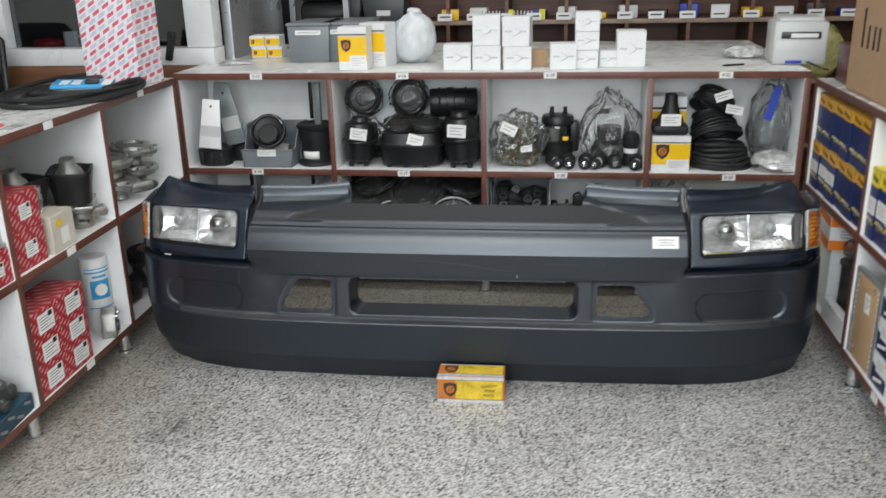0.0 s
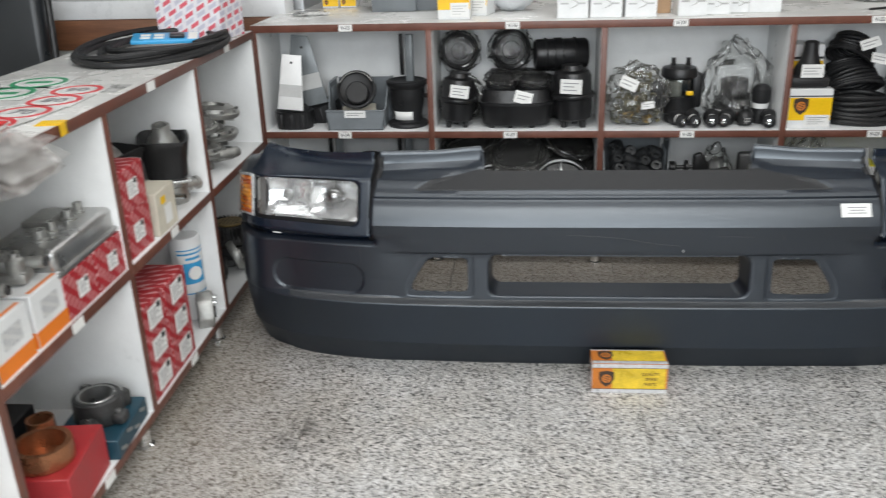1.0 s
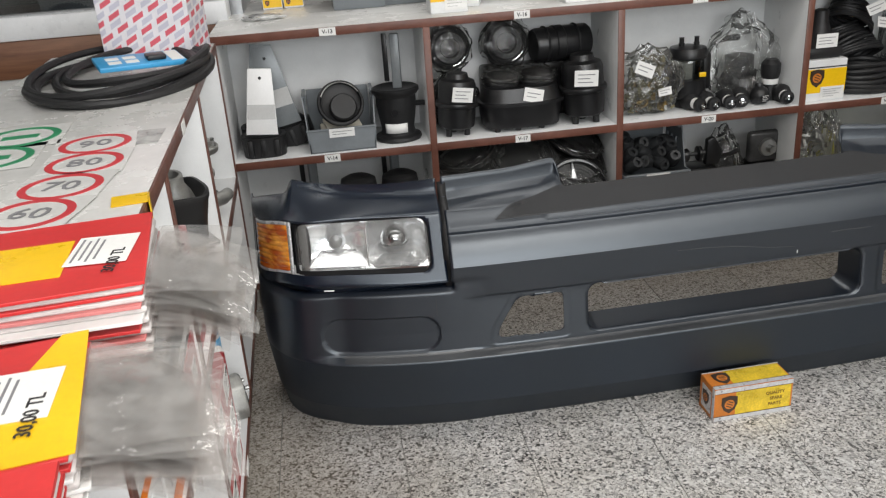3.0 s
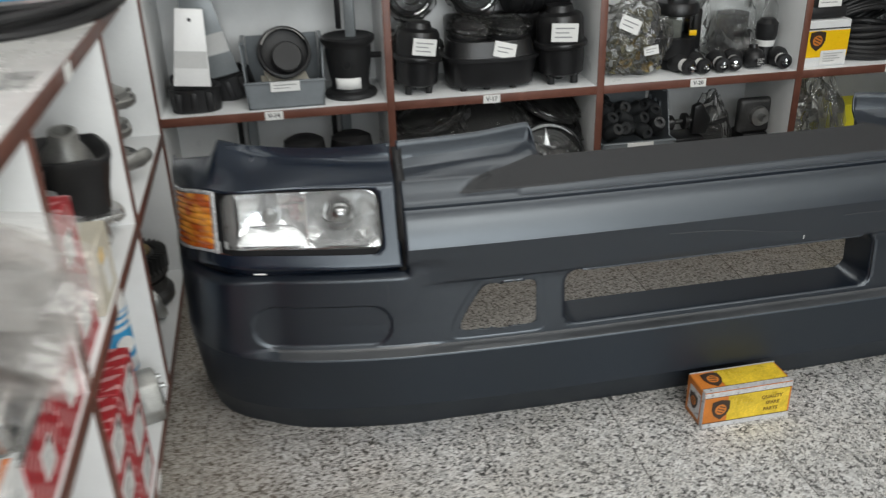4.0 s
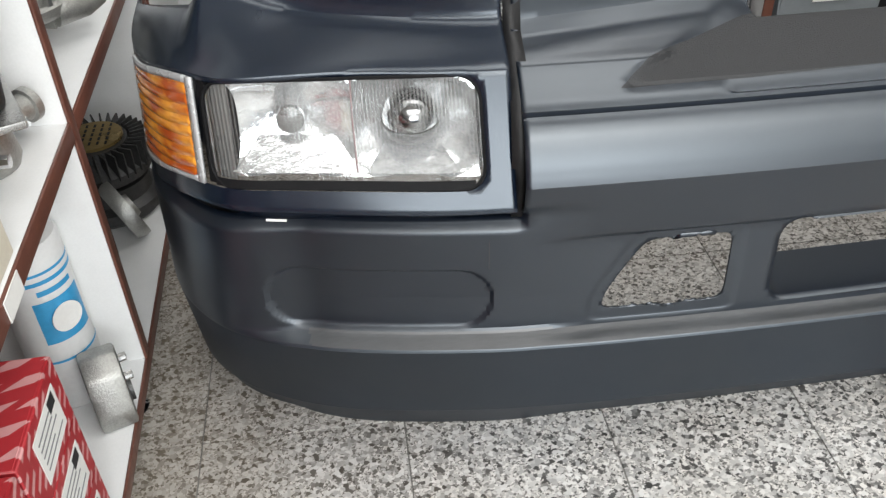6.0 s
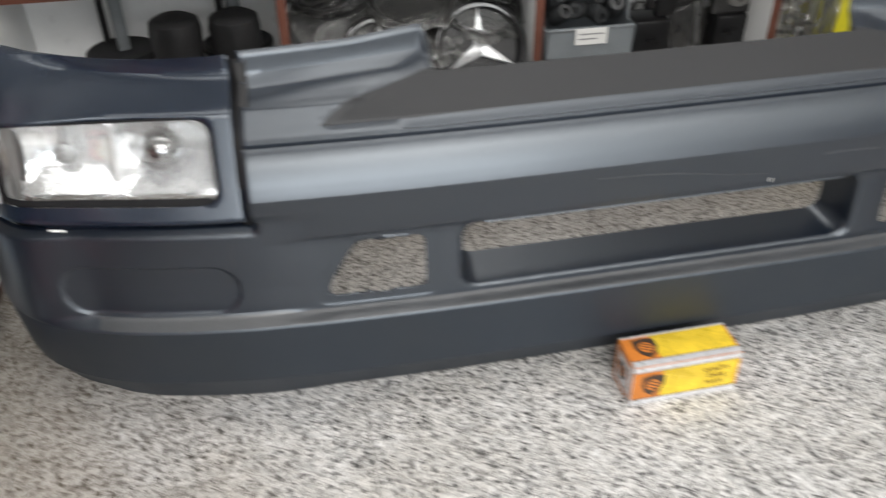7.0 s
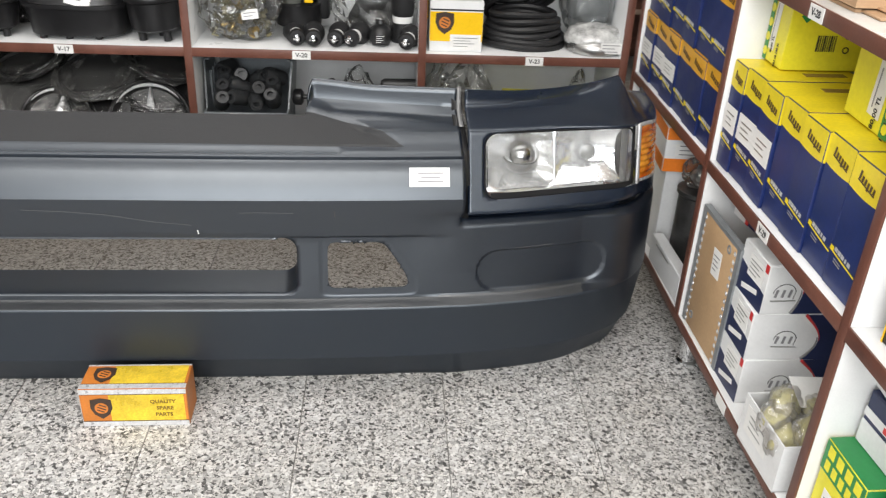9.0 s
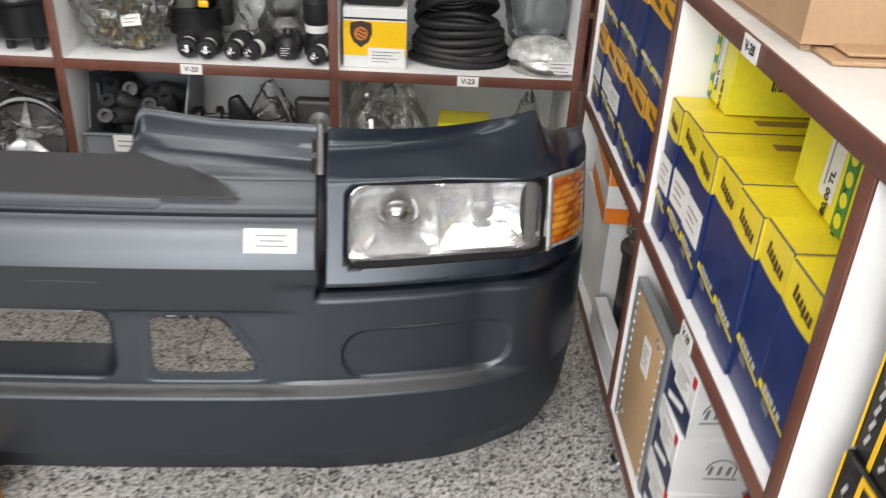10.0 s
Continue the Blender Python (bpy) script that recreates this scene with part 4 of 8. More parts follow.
# ---- goods: helpers ----
def sheet(parent, w, h, at, material, face="front", name="printed_panel", label="", turn=0.0):
    """A thin printed panel or paper on the front (-y), top or one side of a thing."""
    m = {"front": pose(0, 0, 0), "top": pose(0, 0, 0, -90, 0, 0), "right": pose(0, 0, 0, 0, 0, 90), "left": pose(0, 0, 0, 0, 0, -90)}[face]
    return part(name, box(w, 0.0008, h, (0, -0.0004, -h / 2)), material, parent, label, m=Matrix.Translation(at) @ m @ pose(0, 0, 0, 0, turn, 0))


def bars(parent, w, pitch, n, material=None, name="printed_line", t=0.22):
    """Plain bars in place of small print, on a sheet."""
    for k in range(n):
        ww = w * (1.0, 0.72, 0.88, 0.6)[k % 4]
        part(name, box(ww, 0.0005, pitch * t, (-(w - ww) / 2, -0.0011, (n / 2 - 0.5 - k) * pitch - pitch * t / 2)), material or FAINT, parent)


def carton(label, w, d, h, material, m, group="", name="carton", bevel=0.0015, seam=True):
    """A closed folding carton, base centre at m, front along -y."""
    t = thing(name, label, "box", m, group)
    part("carton_body", box(w, d, h, bevel=bevel, seg=1), material, t)
    if seam:
        part("lid_flap", box(w * 0.985, d * 0.97, 0.0012, (0, 0.002, h - 0.0004), bevel=0.0004, seg=1), material, t)
    return t


def lump(rx, ry, rz, seed, amp=0.25, sub=3, freq=2.2, flat=True):
    """A crumpled rounded body with a flat foot."""
    b = bmesh.new()
    bmesh.ops.create_icosphere(b, subdivisions=sub, radius=1)
    off = Vector((seed * 7.3, seed * 3.1, seed * 1.7))
    for v in b.verts:
        p = v.co.copy()
        n = noise.noise(p * freq + off) + 0.5 * noise.noise(p * freq * 2.7 + off)
        p *= 1 + amp * n
        z = p.z + 0.92
        if flat and z < 0:
            z *= 0.04
        v.co = (p.x * rx, p.y * ry, max(0.0, z) * rz / 1.92 if flat else p.z * rz)
    return b


def bagged(rx, ry, h, seed, amp=0.10):
    """A tied clear bag: boxy and crumpled below, pinched to a loose neck on top."""
    b = bmesh.new()
    bmesh.ops.create_icosphere(b, subdivisions=4, radius=1)
    off = Vector((seed * 7.3, seed * 3.1, seed * 1.7))
    for v in b.verts:
        p = v.co.copy()
        q = [math.copysign(abs(c) ** 0.62, c) for c in p]
        z = (q[2] + 1) / 2
        pinch = 1 - 0.45 * smoothstep(0.55, 0.98, z)
        n = noise.noise(p * 2.6 + off) + 0.9 * (0.5 - 2 * abs(noise.noise(p * 4.0 + off))) + 0.5 * (0.5 - 2 * abs(noise.noise(p * 9.0 + off)))
        k = (1 + amp * n * 1.6) * pinch
        v.co = (q[0] * rx * k, q[1] * ry * k, max(0.0, z * h * (1 + 0.16 * noise.noise(Vector((p.x * 3, p.y * 3, 0)) + off) * z)))
    return b


def filled(name, material, parent, parts_, label=""):
    b = bmesh.new()
    joined(b, *parts_)
    return part(name, b, material, parent, label)


def pattern(name, base, mark, du, dv, mark2=None, rough=0.45, duty=(0.62, 0.42)):
    """Carton print: rows of small slanted marks."""
    m, nt, bs = nodes_of(name)
    sep = nt.nodes.new("ShaderNodeSeparateXYZ")
    nt.links.new(nt.nodes.new("ShaderNodeTexCoord").outputs["Object"], sep.inputs[0])

    def calc(op, a, b=None):
        n = nt.nodes.new("ShaderNodeMath")
        n.operation = op
        for k, v in ((0, a), (1, b)):
            if v is None:
                continue
            if hasattr(v, "is_linked"):
                nt.links.new(v, n.inputs[k])
            else:
                n.inputs[k].default_value = v
        return n.outputs[0]

    u = calc("ADD", sep.outputs[0], calc("MULTIPLY", sep.outputs[1], 0.93))
    v = calc("SUBTRACT", calc("ADD", sep.outputs[2], calc("MULTIPLY", sep.outputs[1], 0.35)), calc("MULTIPLY", u, 0.55))

    def marks(shift):
        vv = calc("ADD", calc("DIVIDE", v, dv), shift)
        row = calc("FLOOR", vv)
        uu = calc("ADD", calc("DIVIDE", u, du), calc("MULTIPLY", row, 0.37 + shift))
        return calc("MULTIPLY", calc("LESS_THAN", calc("FRACT", uu), duty[0]), calc("LESS_THAN", calc("FRACT", vv), duty[1]))

    col = mixed(nt, marks(0.0), base, mark)
    if mark2:
        col = mixed(nt, calc("MULTIPLY", marks(0.5), 0.8), col, mark2)
    col = mixed(nt, 1.0, col, ramped(nt, noise_of(nt, 18, 5, 0.6), [(0.3, 0.86), (0.7, 1.0)]), "MULTIPLY")
    nt.links.new(col, bs.inputs["Base Color"])
    bs.inputs["Roughness"].default_value = rough
    return m


def cup(profile, n, material, parent, name, m=None, label=""):
    return part(name, lathe(profile, n), material, parent, label, m=m)


RED_PRINT = pattern("red_printed_carton", (0.40, 0.022, 0.03), (0.62, 0.30, 0.30), 0.034, 0.018)
PINK_PRINT = pattern("white_red_printed_carton", (0.80, 0.78, 0.82), (0.70, 0.12, 0.16), 0.046, 0.042, (0.52, 0.52, 0.63), duty=(0.66, 0.34))
RED = paint("red_card", (0.62, 0.035, 0.035), 0.38, vary=0.12, bump=0.03)
RED_DARK = paint("red_carton", (0.42, 0.03, 0.035), 0.45, vary=0.2, bump=0.05)
YELLOW_CARD = paint("yellow_card", (0.90, 0.55, 0.01), 0.35, vary=0.1, bump=0.03)
LEMON = paint("lemon_carton", (0.86, 0.78, 0.04), 0.42, vary=0.12, bump=0.05)
GREEN_PRINT = paint("green_print", (0.02, 0.25, 0.07), 0.42, vary=0.15, bump=0.03)
NAVY = paint("blue_carton", (0.012, 0.028, 0.135), 0.42, vary=0.22, scale=12, bump=0.05, tint=0.15)
NAVY_DARK = paint("navy_print", (0.02, 0.03, 0.09), 0.42, vary=0.2, bump=0.05)
GOLD_TOP = paint("yellow_lid_print", (0.88, 0.70, 0.025), 0.42, vary=0.15, bump=0.05)
AMBER_TOP = paint("orange_yellow_lid_print", (0.78, 0.40, 0.02), 0.42, vary=0.15, bump=0.05)
WHITE_CARTON = paint("white_carton", (0.76, 0.77, 0.77), 0.5, vary=0.08, bump=0.05)
BEIGE = paint("beige_carton", (0.62, 0.58, 0.48), 0.6, vary=0.12, bump=0.08)
KRAFT = paint("brown_cardboard", (0.44, 0.28, 0.16), 0.75, vary=0.14, scale=6, grain=160, bump=0.2)
TAN = paint("tan_board", (0.50, 0.33, 0.18), 0.7, vary=0.14, scale=6, bump=0.15)
GREY_BIN = paint("grey_plastic_bin", (0.20, 0.22, 0.235), 0.42, vary=0.12, bump=0.06)
GREY_STEEL = paint("grey_painted_steel", (0.25, 0.27, 0.28), 0.42, 0.2, vary=0.15, bump=0.08)
PALE_STICKER = paint("pale_sticker", (0.58, 0.58, 0.57), 0.5, vary=0.1, bump=0.05)
WHITE_STEEL = paint("white_painted_plate", (0.88, 0.88, 0.87), 0.4, vary=0.06, bump=0.04)
ORANGE_PRINT = paint("orange_print", (0.85, 0.22, 0.02), 0.42, vary=0.12, bump=0.03)
SKY_BLUE = paint("sky_blue_print", (0.05, 0.36, 0.68), 0.4, vary=0.15, bump=0.03)
BRASS = paint("brass_fittings", (0.42, 0.30, 0.12), 0.35, 0.8, vary=0.3, bump=0.1)
OLIVE = paint("olive_parts", (0.20, 0.18, 0.10), 0.5, 0.3, vary=0.4, bump=0.2)
YELLOW_PACK = paint("pale_yellow_packets", (0.62, 0.58, 0.22), 0.4, vary=0.4, scale=18, bump=0.3)
COPPER = paint("copper_parts", (0.45, 0.20, 0.10), 0.35, 0.8, vary=0.3, bump=0.15)
GREEN_RING = paint("green_sticker_print", (0.03, 0.26, 0.12), 0.45, vary=0.1, bump=0.02)
RED_RING = paint("red_sticker_print", (0.62, 0.05, 0.06), 0.45, vary=0.1, bump=0.02)
MAROON = paint("dark_red_brown_cover", (0.11, 0.03, 0.022), 0.4, vary=0.25, bump=0.1)
BEIGE_PLASTIC = paint("grey_white_plastic", (0.56, 0.57, 0.56), 0.42, vary=0.06, bump=0.05)
FACE_BLUE = paint("blue_strip_print", (0.02, 0.06, 0.45), 0.4, vary=0.1, bump=0.02)

# ---- carton in front of the bumper ----
OLIVE_PRINT = paint("olive_print", (0.22, 0.13, 0.015), 0.5, vary=0.3, bump=0)
c = carton("small yellow and orange spare parts carton on the floor", 0.214, 0.082, 0.094, ORANGE, pose(0.768, 3.528, 0, 0, 0, 1.5), name="parts_carton")
for z in (0.0875, 0.0065):
    sheet(c, 0.213, 0.012, (0, -0.0412, z), SILVER)
sheet(c, 0.213, 0.014, (0, -0.033, 0.0952), SILVER, "top")
sheet(c, 0.213, 0.004, (0, 0.0385, 0.0952), SILVER, "top")
for z in (0.0812, 0.0128):
    sheet(c, 0.213, 0.0012, (0, -0.0414, z), BADGE, name="printed_line")
sheet(c, 0.213, 0.0012, (0, -0.0255, 0.0954), BADGE, "top", name="printed_line")
sheet(c, 0.050, 0.066, (-0.1074, 0.002, 0.046), SILVER, "left", turn=2)
sheet(c, 0.150, 0.066, (0.026, -0.0412, 0.047), YELLOW)
sheet(c, 0.150, 0.060, (0.026, 0.006, 0.0952), YELLOW, "top")
badge(c, pose(-0.066, -0.0418, 0.047), 0.050)
badge(c, pose(-0.066, 0.006, 0.0962, -90, 0, 0), 0.050)
badge(c, pose(-0.1084, 0.004, 0.048, 0, 0, -90), 0.040)
sheet(c, 0.012, 0.094, (-0.1072, -0.035, 0.047), SILVER, "left")
for k, w in enumerate(("QUALITY", "SPARE", "PARTS")):
    lettering(w, 0.0125, OLIVE_PRINT, c, pose(0.058 + 0.003 * (k == 1), -0.0424, 0.062 - 0.0165 * k), bold=0.0003)

# ---- shelf goods, middle shelf of the back unit ----
SH, BT, TP = 0.5415, 0.1225, 0.9375


def oval(ax, ay, z0, z1, n=48, p=3.2, flare=0.0, b=None):
    b = b or bmesh.new()
    rr = []
    for z, f in ((z0, 0), (z1, flare)):
        rr.append([b.verts.new(((ax + f) * math.copysign(abs(math.cos(2 * math.pi * k / n)) ** (2 / p), math.cos(2 * math.pi * k / n)), (ay + f) * math.copysign(abs(math.sin(2 * math.pi * k / n)) ** (2 / p), math.sin(2 * math.pi * k / n)), z)) for k in range(n)])
    b.faces.new(rr[0][::-1])
    b.faces.new(rr[1])
    for k in range(n):
        b.faces.new((rr[0][k], rr[0][(k + 1) % n], rr[1][(k + 1) % n], rr[1][k]))
    return b


def rubber_bracket(label, m, plate_mat, w, hgt, lean, paper=True, tilt=6):
    """A tapered steel plate standing in a rubber block."""
    t = thing("rubber_mount", label, "rubber mount", m)
    part("rubber_block", oval(0.068, 0.054, 0.0, 0.066, 40, 2.6, 0.004), BLACK_RUBBER, t)
    part("rubber_collar", oval(0.060, 0.044, 0.0665, 0.084, 40, 2.6, -0.010), BLACK_RUBBER, t)
    for x in (-0.042, 0.0, 0.042):
        part("rubber_lug", box(0.020, 0.020, 0.056, (x, -0.050, 0.004), bevel=0.006), BLACK_RUBBER, t)
    pl = part("plate", prism([(-w * 0.55, 0), (w * 0.55, 0), (w * 0.40, hgt), (-w * 0.40, hgt)], 0.006, bevel=0.001), plate_mat, t, m=pose(0.002, -0.064, 0.080, lean, tilt, 0))
    part("hole", lathe([(0.005, -0.001), (0.005, 0.008)], 12, pose(0, 0, 0, -90, 0, 0)), BLACK_RUBBER, pl, m=pose(0, -0.0005, hgt * 0.86))
    if paper:
        sheet(pl, w * 0.95, hgt * 0.22, (0, -0.0004, hgt * 0.35), PALE_STICKER, label="pale sticker", name="sticker")
    return t


rubber_bracket("white steel plate in a black rubber mount", pose(-0.437, 4.50, SH), WHITE_STEEL, 0.090, 0.205, -6, tilt=5)
rubber_bracket("grey steel plate in a black rubber mount", pose(-0.445, 4.625, SH), GREY_STEEL, 0.075, 0.26, -3, False)
rubber_bracket("grey steel plate leaning in a bagged rubber mount", pose(-0.335, 4.61, SH, 0, -18, 0), GREY_STEEL, 0.085, 0.26, -3)


def storage_bin(label, m, w, d, h, mat_=None, low=0.45):
    """An open-fronted stacking bin: floor, two stepped sides, back, low front with a label."""
    t = thing("storage_bin", label, "storage bin", m)
    mt = mat_ or GREY_BIN
    part("bin_floor", box(w * 0.9, d, 0.004), mt, t)
    prof = [(-d / 2, 0), (d / 2, 0), (d / 2, h), (-d * 0.05, h), (-d * 0.30, h * low), (-d / 2, h * low)]
    for sx in (-1, 1):
        part("bin_side", prism([(p[0], p[1]) for p in prof], 0.004, Matrix.Translation((sx * (w * 0.46) + (0.002), 0, 0)) @ pose(0, 0, 0, 0, sx * 4, 0) @ pose(0, 0, 0, 0, 0, 90)), mt, t)
        part("bin_rim", box(0.012, d * 0.55, 0.006, (sx * w * 0.495, d * 0.22, h - 0.004), bevel=0.002, seg=1), mt, t)
        for k in range(3):
            part("bin_rib", box(0.006, 0.005, h * 0.8, (sx * w * 0.49, d * (0.05 + 0.16 * k), 0.01), bevel=0.001, seg=1), mt, t)
    part("bin_back", box(w * 0.92, 0.004, h * 0.98, (0, d / 2 - 0.002, 0.002)), mt, t)
    part("bin_front", box(w * 0.94, 0.004, h * low, (0, -d / 2 + 0.002, 0.002)), mt, t)
    part("front_lip", box(w * 1.0, 0.012, 0.006, (0, -d / 2 + 0.002, h * low - 0.003), bevel=0.002, seg=1), mt, t)
    s = sheet(t, w * 0.36, h * 0.17, (0, -d / 2 - 0.004, h * low * 0.85), PAPER, name="bin_label", label="white bin label")
    bars(s, w * 0.28, h * 0.05, 2)
    return t


storage_bin("grey plastic open-front storage bin with small packets", pose(-0.186, 4.545, SH), 0.225, 0.22, 0.165)
for k in range(4):
    p = thing("parts_packet", "small cream paper packet of spare parts", "packet", pose(-0.19 + 0.012 * (k % 2), 4.50, SH + 0.012 + 0.016 * k, 14, 2 * k, 4 * k), "packets in the bin")
    part("packet_body", box(0.12, 0.10, 0.014, bevel=0.004), BEIGE, p)
    sheet(p, 0.10, 0.006, (0, -0.0505, 0.007), PAPER)
t = thing("rubber_cup", "round black rubber cup leaning in the grey bin", "rubber cup", pose(-0.186, 4.522, SH + 0.118, 62, 0, 6))
cup([(0.0, -0.012), (0.040, -0.012), (0.046, 0.0), (0.050, 0.018), (0.058, 0.030), (0.072, 0.036), (0.075, 0.048), (0.072, 0.058), (0.066, 0.060), (0.062, 0.050), (0.050, 0.044), (0.0, 0.044)], 40, BLACK_RUBBER, t, "cup_body", pose(0, 0, 0.02))
cup([(0, 0), (0.040, 0), (0.043, 0.006), (0.043, 0.030), (0.039, 0.036), (0, 0.037)], 32, BLACK_RUBBER, t, "cup_core", pose(0.004, -0.018, 0.060))
part("steel_band", tube([(0.064 * math.cos(a / 9), 0.064 * math.sin(a / 9), 0.0815) for a in range(4, 26)], 0.0022, 6), STEEL, t)


def air_spring(label, m, scale=1.0, paper=True, post=0.0):
    t = thing("air_spring", label, "air spring", m)
    s = scale
    cup([(0, 0), (0.075 * s, 0), (0.078 * s, 0.006 * s), (0.075 * s, 0.014 * s), (0.058 * s, 0.020 * s), (0.054 * s, 0.040 * s), (0.060 * s, 0.075 * s), (0.066 * s, 0.115 * s), (0.066 * s, 0.145 * s), (0.072 * s, 0.152 * s), (0.078 * s, 0.160 * s), (0.078 * s, 0.170 * s), (0.070 * s, 0.174 * s), (0.060 * s, 0.168 * s), (0, 0.165 * s)], 40, BLACK_RUBBER, t, "bellows")
    part("valve_stub", tube([(0.055 * s, 0, 0.115 * s), (0.098 * s, -0.01, 0.117 * s)], 0.009 * s, 10), BLACK_PLASTIC, t)
    if paper:
        pm = part("paper_label", lathe([(0.0615 * s, 0.030), (0.0625 * s, 0.062)], 40, cap=False), PAPER, t, "white paper label")
        b = bmesh.new()
        b.from_mesh(pm.data)
        bmesh.ops.delete(b, geom=[f for f in b.faces if f.calc_center_median().y > -0.050 * s], context="FACES")
        b.to_mesh(pm.data)
        b.free()
        md = pm.modifiers.new("thickness", "SOLIDIFY")
        md.thickness = 0.0006
    if post:
        part("post", box(0.030, 0.022, post, (0.008, 0.02, 0.16 * s), bevel=0.004), GREY_STEEL, t, "grey steel post")
        part("post_strap", box(0.016, 0.008, post * 0.86, (-0.026, 0.03, 0.16 * s + post * 0.14), bevel=0.002), BLACK_PLASTIC, t, "black strap")
        part("emblem", lathe([(0.012, 0), (0.011, 0.002), (0, 0.0022)], 20, pose(0, -0.064 * s, 0.10 * s, 90, 0, 0)), BLACK_PLASTIC, t, "round moulded emblem")
    return t


air_spring("black rubber air spring with a white paper label", pose(0.002, 4.530, SH, 0, 0, -10), post=0.18)

# bay two: two brake chambers, an oval tank and wrapped parts behind


def brake_chamber(label, m):
    t = thing("brake_chamber", label, "brake chamber", m, "brake chambers")
    cup([(0, 0.022), (0.044, 0.022), (0.053, 0.028), (0.056, 0.060), (0.056, 0.085), (0.062, 0.088), (0.064, 0.094), (0.062, 0.100), (0.056, 0.102), (0.055, 0.150), (0.050, 0.162), (0.034, 0.168), (0.030, 0.182), (0, 0.186)], 36, BLACK_PLASTIC, t, "housing")
    for x in (-0.028, 0.028):
        part("stud", lathe([(0.009, 0.0), (0.009, 0.020), (0.012, 0.020), (0.012, 0.028)], 12, pose(x, -0.018, 0)), BLACK_PLASTIC, t)
    part("stud", lathe([(0.009, 0.0), (0.009, 0.026)], 12, pose(0, 0.03, 0)), BLACK_PLASTIC, t)
    s = part("paper_label", box(0.062, 0.0008, 0.042, (0, 0, -0.021)), PAPER, t, "white paper label", m=pose(0, -0.0575, 0.128, 0, 5, 0))
    bars(s, 0.045, 0.010, 3)
    return t


ch = brake_chamber("black brake chamber with studs and a white label", pose(0.192, 4.500, SH, 0, 4, 8) @ Matrix.Scale(1.12, 4))
copy_thing(ch, pose(0.634, 4.498, SH, 0, -3, -6) @ Matrix.Scale(1.12, 4))
t = thing("oval_tank", "black oval plastic tank with a white label", "tank", pose(0.418, 4.535, SH))


part("tank_body", oval(0.128, 0.088, 0.012, 0.088, flare=0.010), BLACK_PLASTIC, t)
part("lip", oval(0.146, 0.104, 0.088, 0.098), BLACK_PLASTIC, t)
part("lid", oval(0.134, 0.094, 0.098, 0.142, flare=-0.012), BLACK_PLASTIC, t)
for x in (-0.09, -0.02, 0.06):
    part("foot", lathe([(0.010, 0), (0.012, 0.014)], 10, pose(x, -0.06, 0)), BLACK_PLASTIC, t)
s = part("paper_label", box(0.066, 0.0008, 0.044, (0, 0, -0.022)), PAPER, t, "crumpled white label", m=pose(0.028, -0.0905, 0.118, -14, 14, 0))
bars(s, 0.045, 0.012, 2)
for x, z in ((-0.058, 0.142), (0.062, 0.142)):
    d = thing("rubber_disc", "round black rubber disc wrapped in film", "rubber disc", pose(0.418 + x, 4.55, SH + z, 6, 4, 0), "wrapped discs")
    cup([(0, 0), (0.058, 0), (0.060, 0.010), (0.052, 0.016), (0.056, 0.022), (0.050, 0.030), (0, 0.032)], 32, BLACK_RUBBER, d, "disc_body")
    part("film_wrap", lump(0.068, 0.066, 0.058, 5 + x, 0.22, 4, 4.0), DARK_BAG, d, smooth=16)


def wrapped(label, m, r, seed, inner, mat_=None, film=CLEAR_BAG, name="wrapped_part", cat="wrapped part", amp=0.10):
    """A part in a clear bag."""
    t = thing(name, label, cat, m)
    part("contents", inner, mat_ or BLACK_PLASTIC, t)
    part("bag_film", bagged(*r, seed, amp), film, t, "crumpled clear film", smooth=16)
    return t


DISC = [(0, 0.010), (0.030, 0.010), (0.034, 0.022), (0.050, 0.022), (0.056, 0.012), (0.066, 0.018), (0.072, 0.010), (0.074, 0.0), (0.060, -0.012), (0.030, -0.03), (0, -0.03)]
for k, (x, y, z, s1) in enumerate(((0.200, 4.620, 0.265, 1.0), (0.395, 4.625, 0.265, 1.05))):
    t = thing("wrapped_disc", "black rubber disc sealed in crinkled clear film", "rubber disc", pose(x, y, SH + z, 84, 6 - 10 * k, 4), "wrapped discs")
    cup([(r * s1, q * s1) for r, q in DISC], 40, BLACK_RUBBER, t, "disc_body")
    part("film_wrap", lump(0.082 * s1, 0.082 * s1, 0.035, 9 + k, 0.20, 4, 3.0, flat=False), DARK_BAG, t, "crinkled clear film", smooth=30)
    part("chrome_arc", tube([(0.060 * s1 * math.cos(math.radians(q)), 0.060 * s1 * math.sin(math.radians(q)), 0.018) for q in range(-80, -20, 6)], 0.0016, 6), CHROME, t)
wrapped("black rubber part in a crumpled clear bag", pose(0.200, 4.640, SH), (0.085, 0.045, 0.185), 1, lump(0.07, 0.035, 0.17, 4, 0.2), film=DARK_BAG, amp=0.2)
t = thing("shelf_block", "flat black packet under the wrapped rings", "packet", pose(0.50, 4.655, SH), )
part("packet_body", box(0.38, 0.07, 0.188, bevel=0.012), BLACK_PLASTIC, t)
t = thing("drum_casing", "black cylinder hub lying on its side in film", "drum", pose(0.585, 4.62, SH + 0.249, 0, 90, 8))
cup([(0, -0.10), (0.052, -0.10), (0.056, -0.092), (0.056, -0.03), (0.060, -0.028), (0.060, 0.0), (0.056, 0.004), (0.056, 0.09), (0.050, 0.098), (0, 0.098)], 32, BLACK_PLASTIC, t, "hub_body")
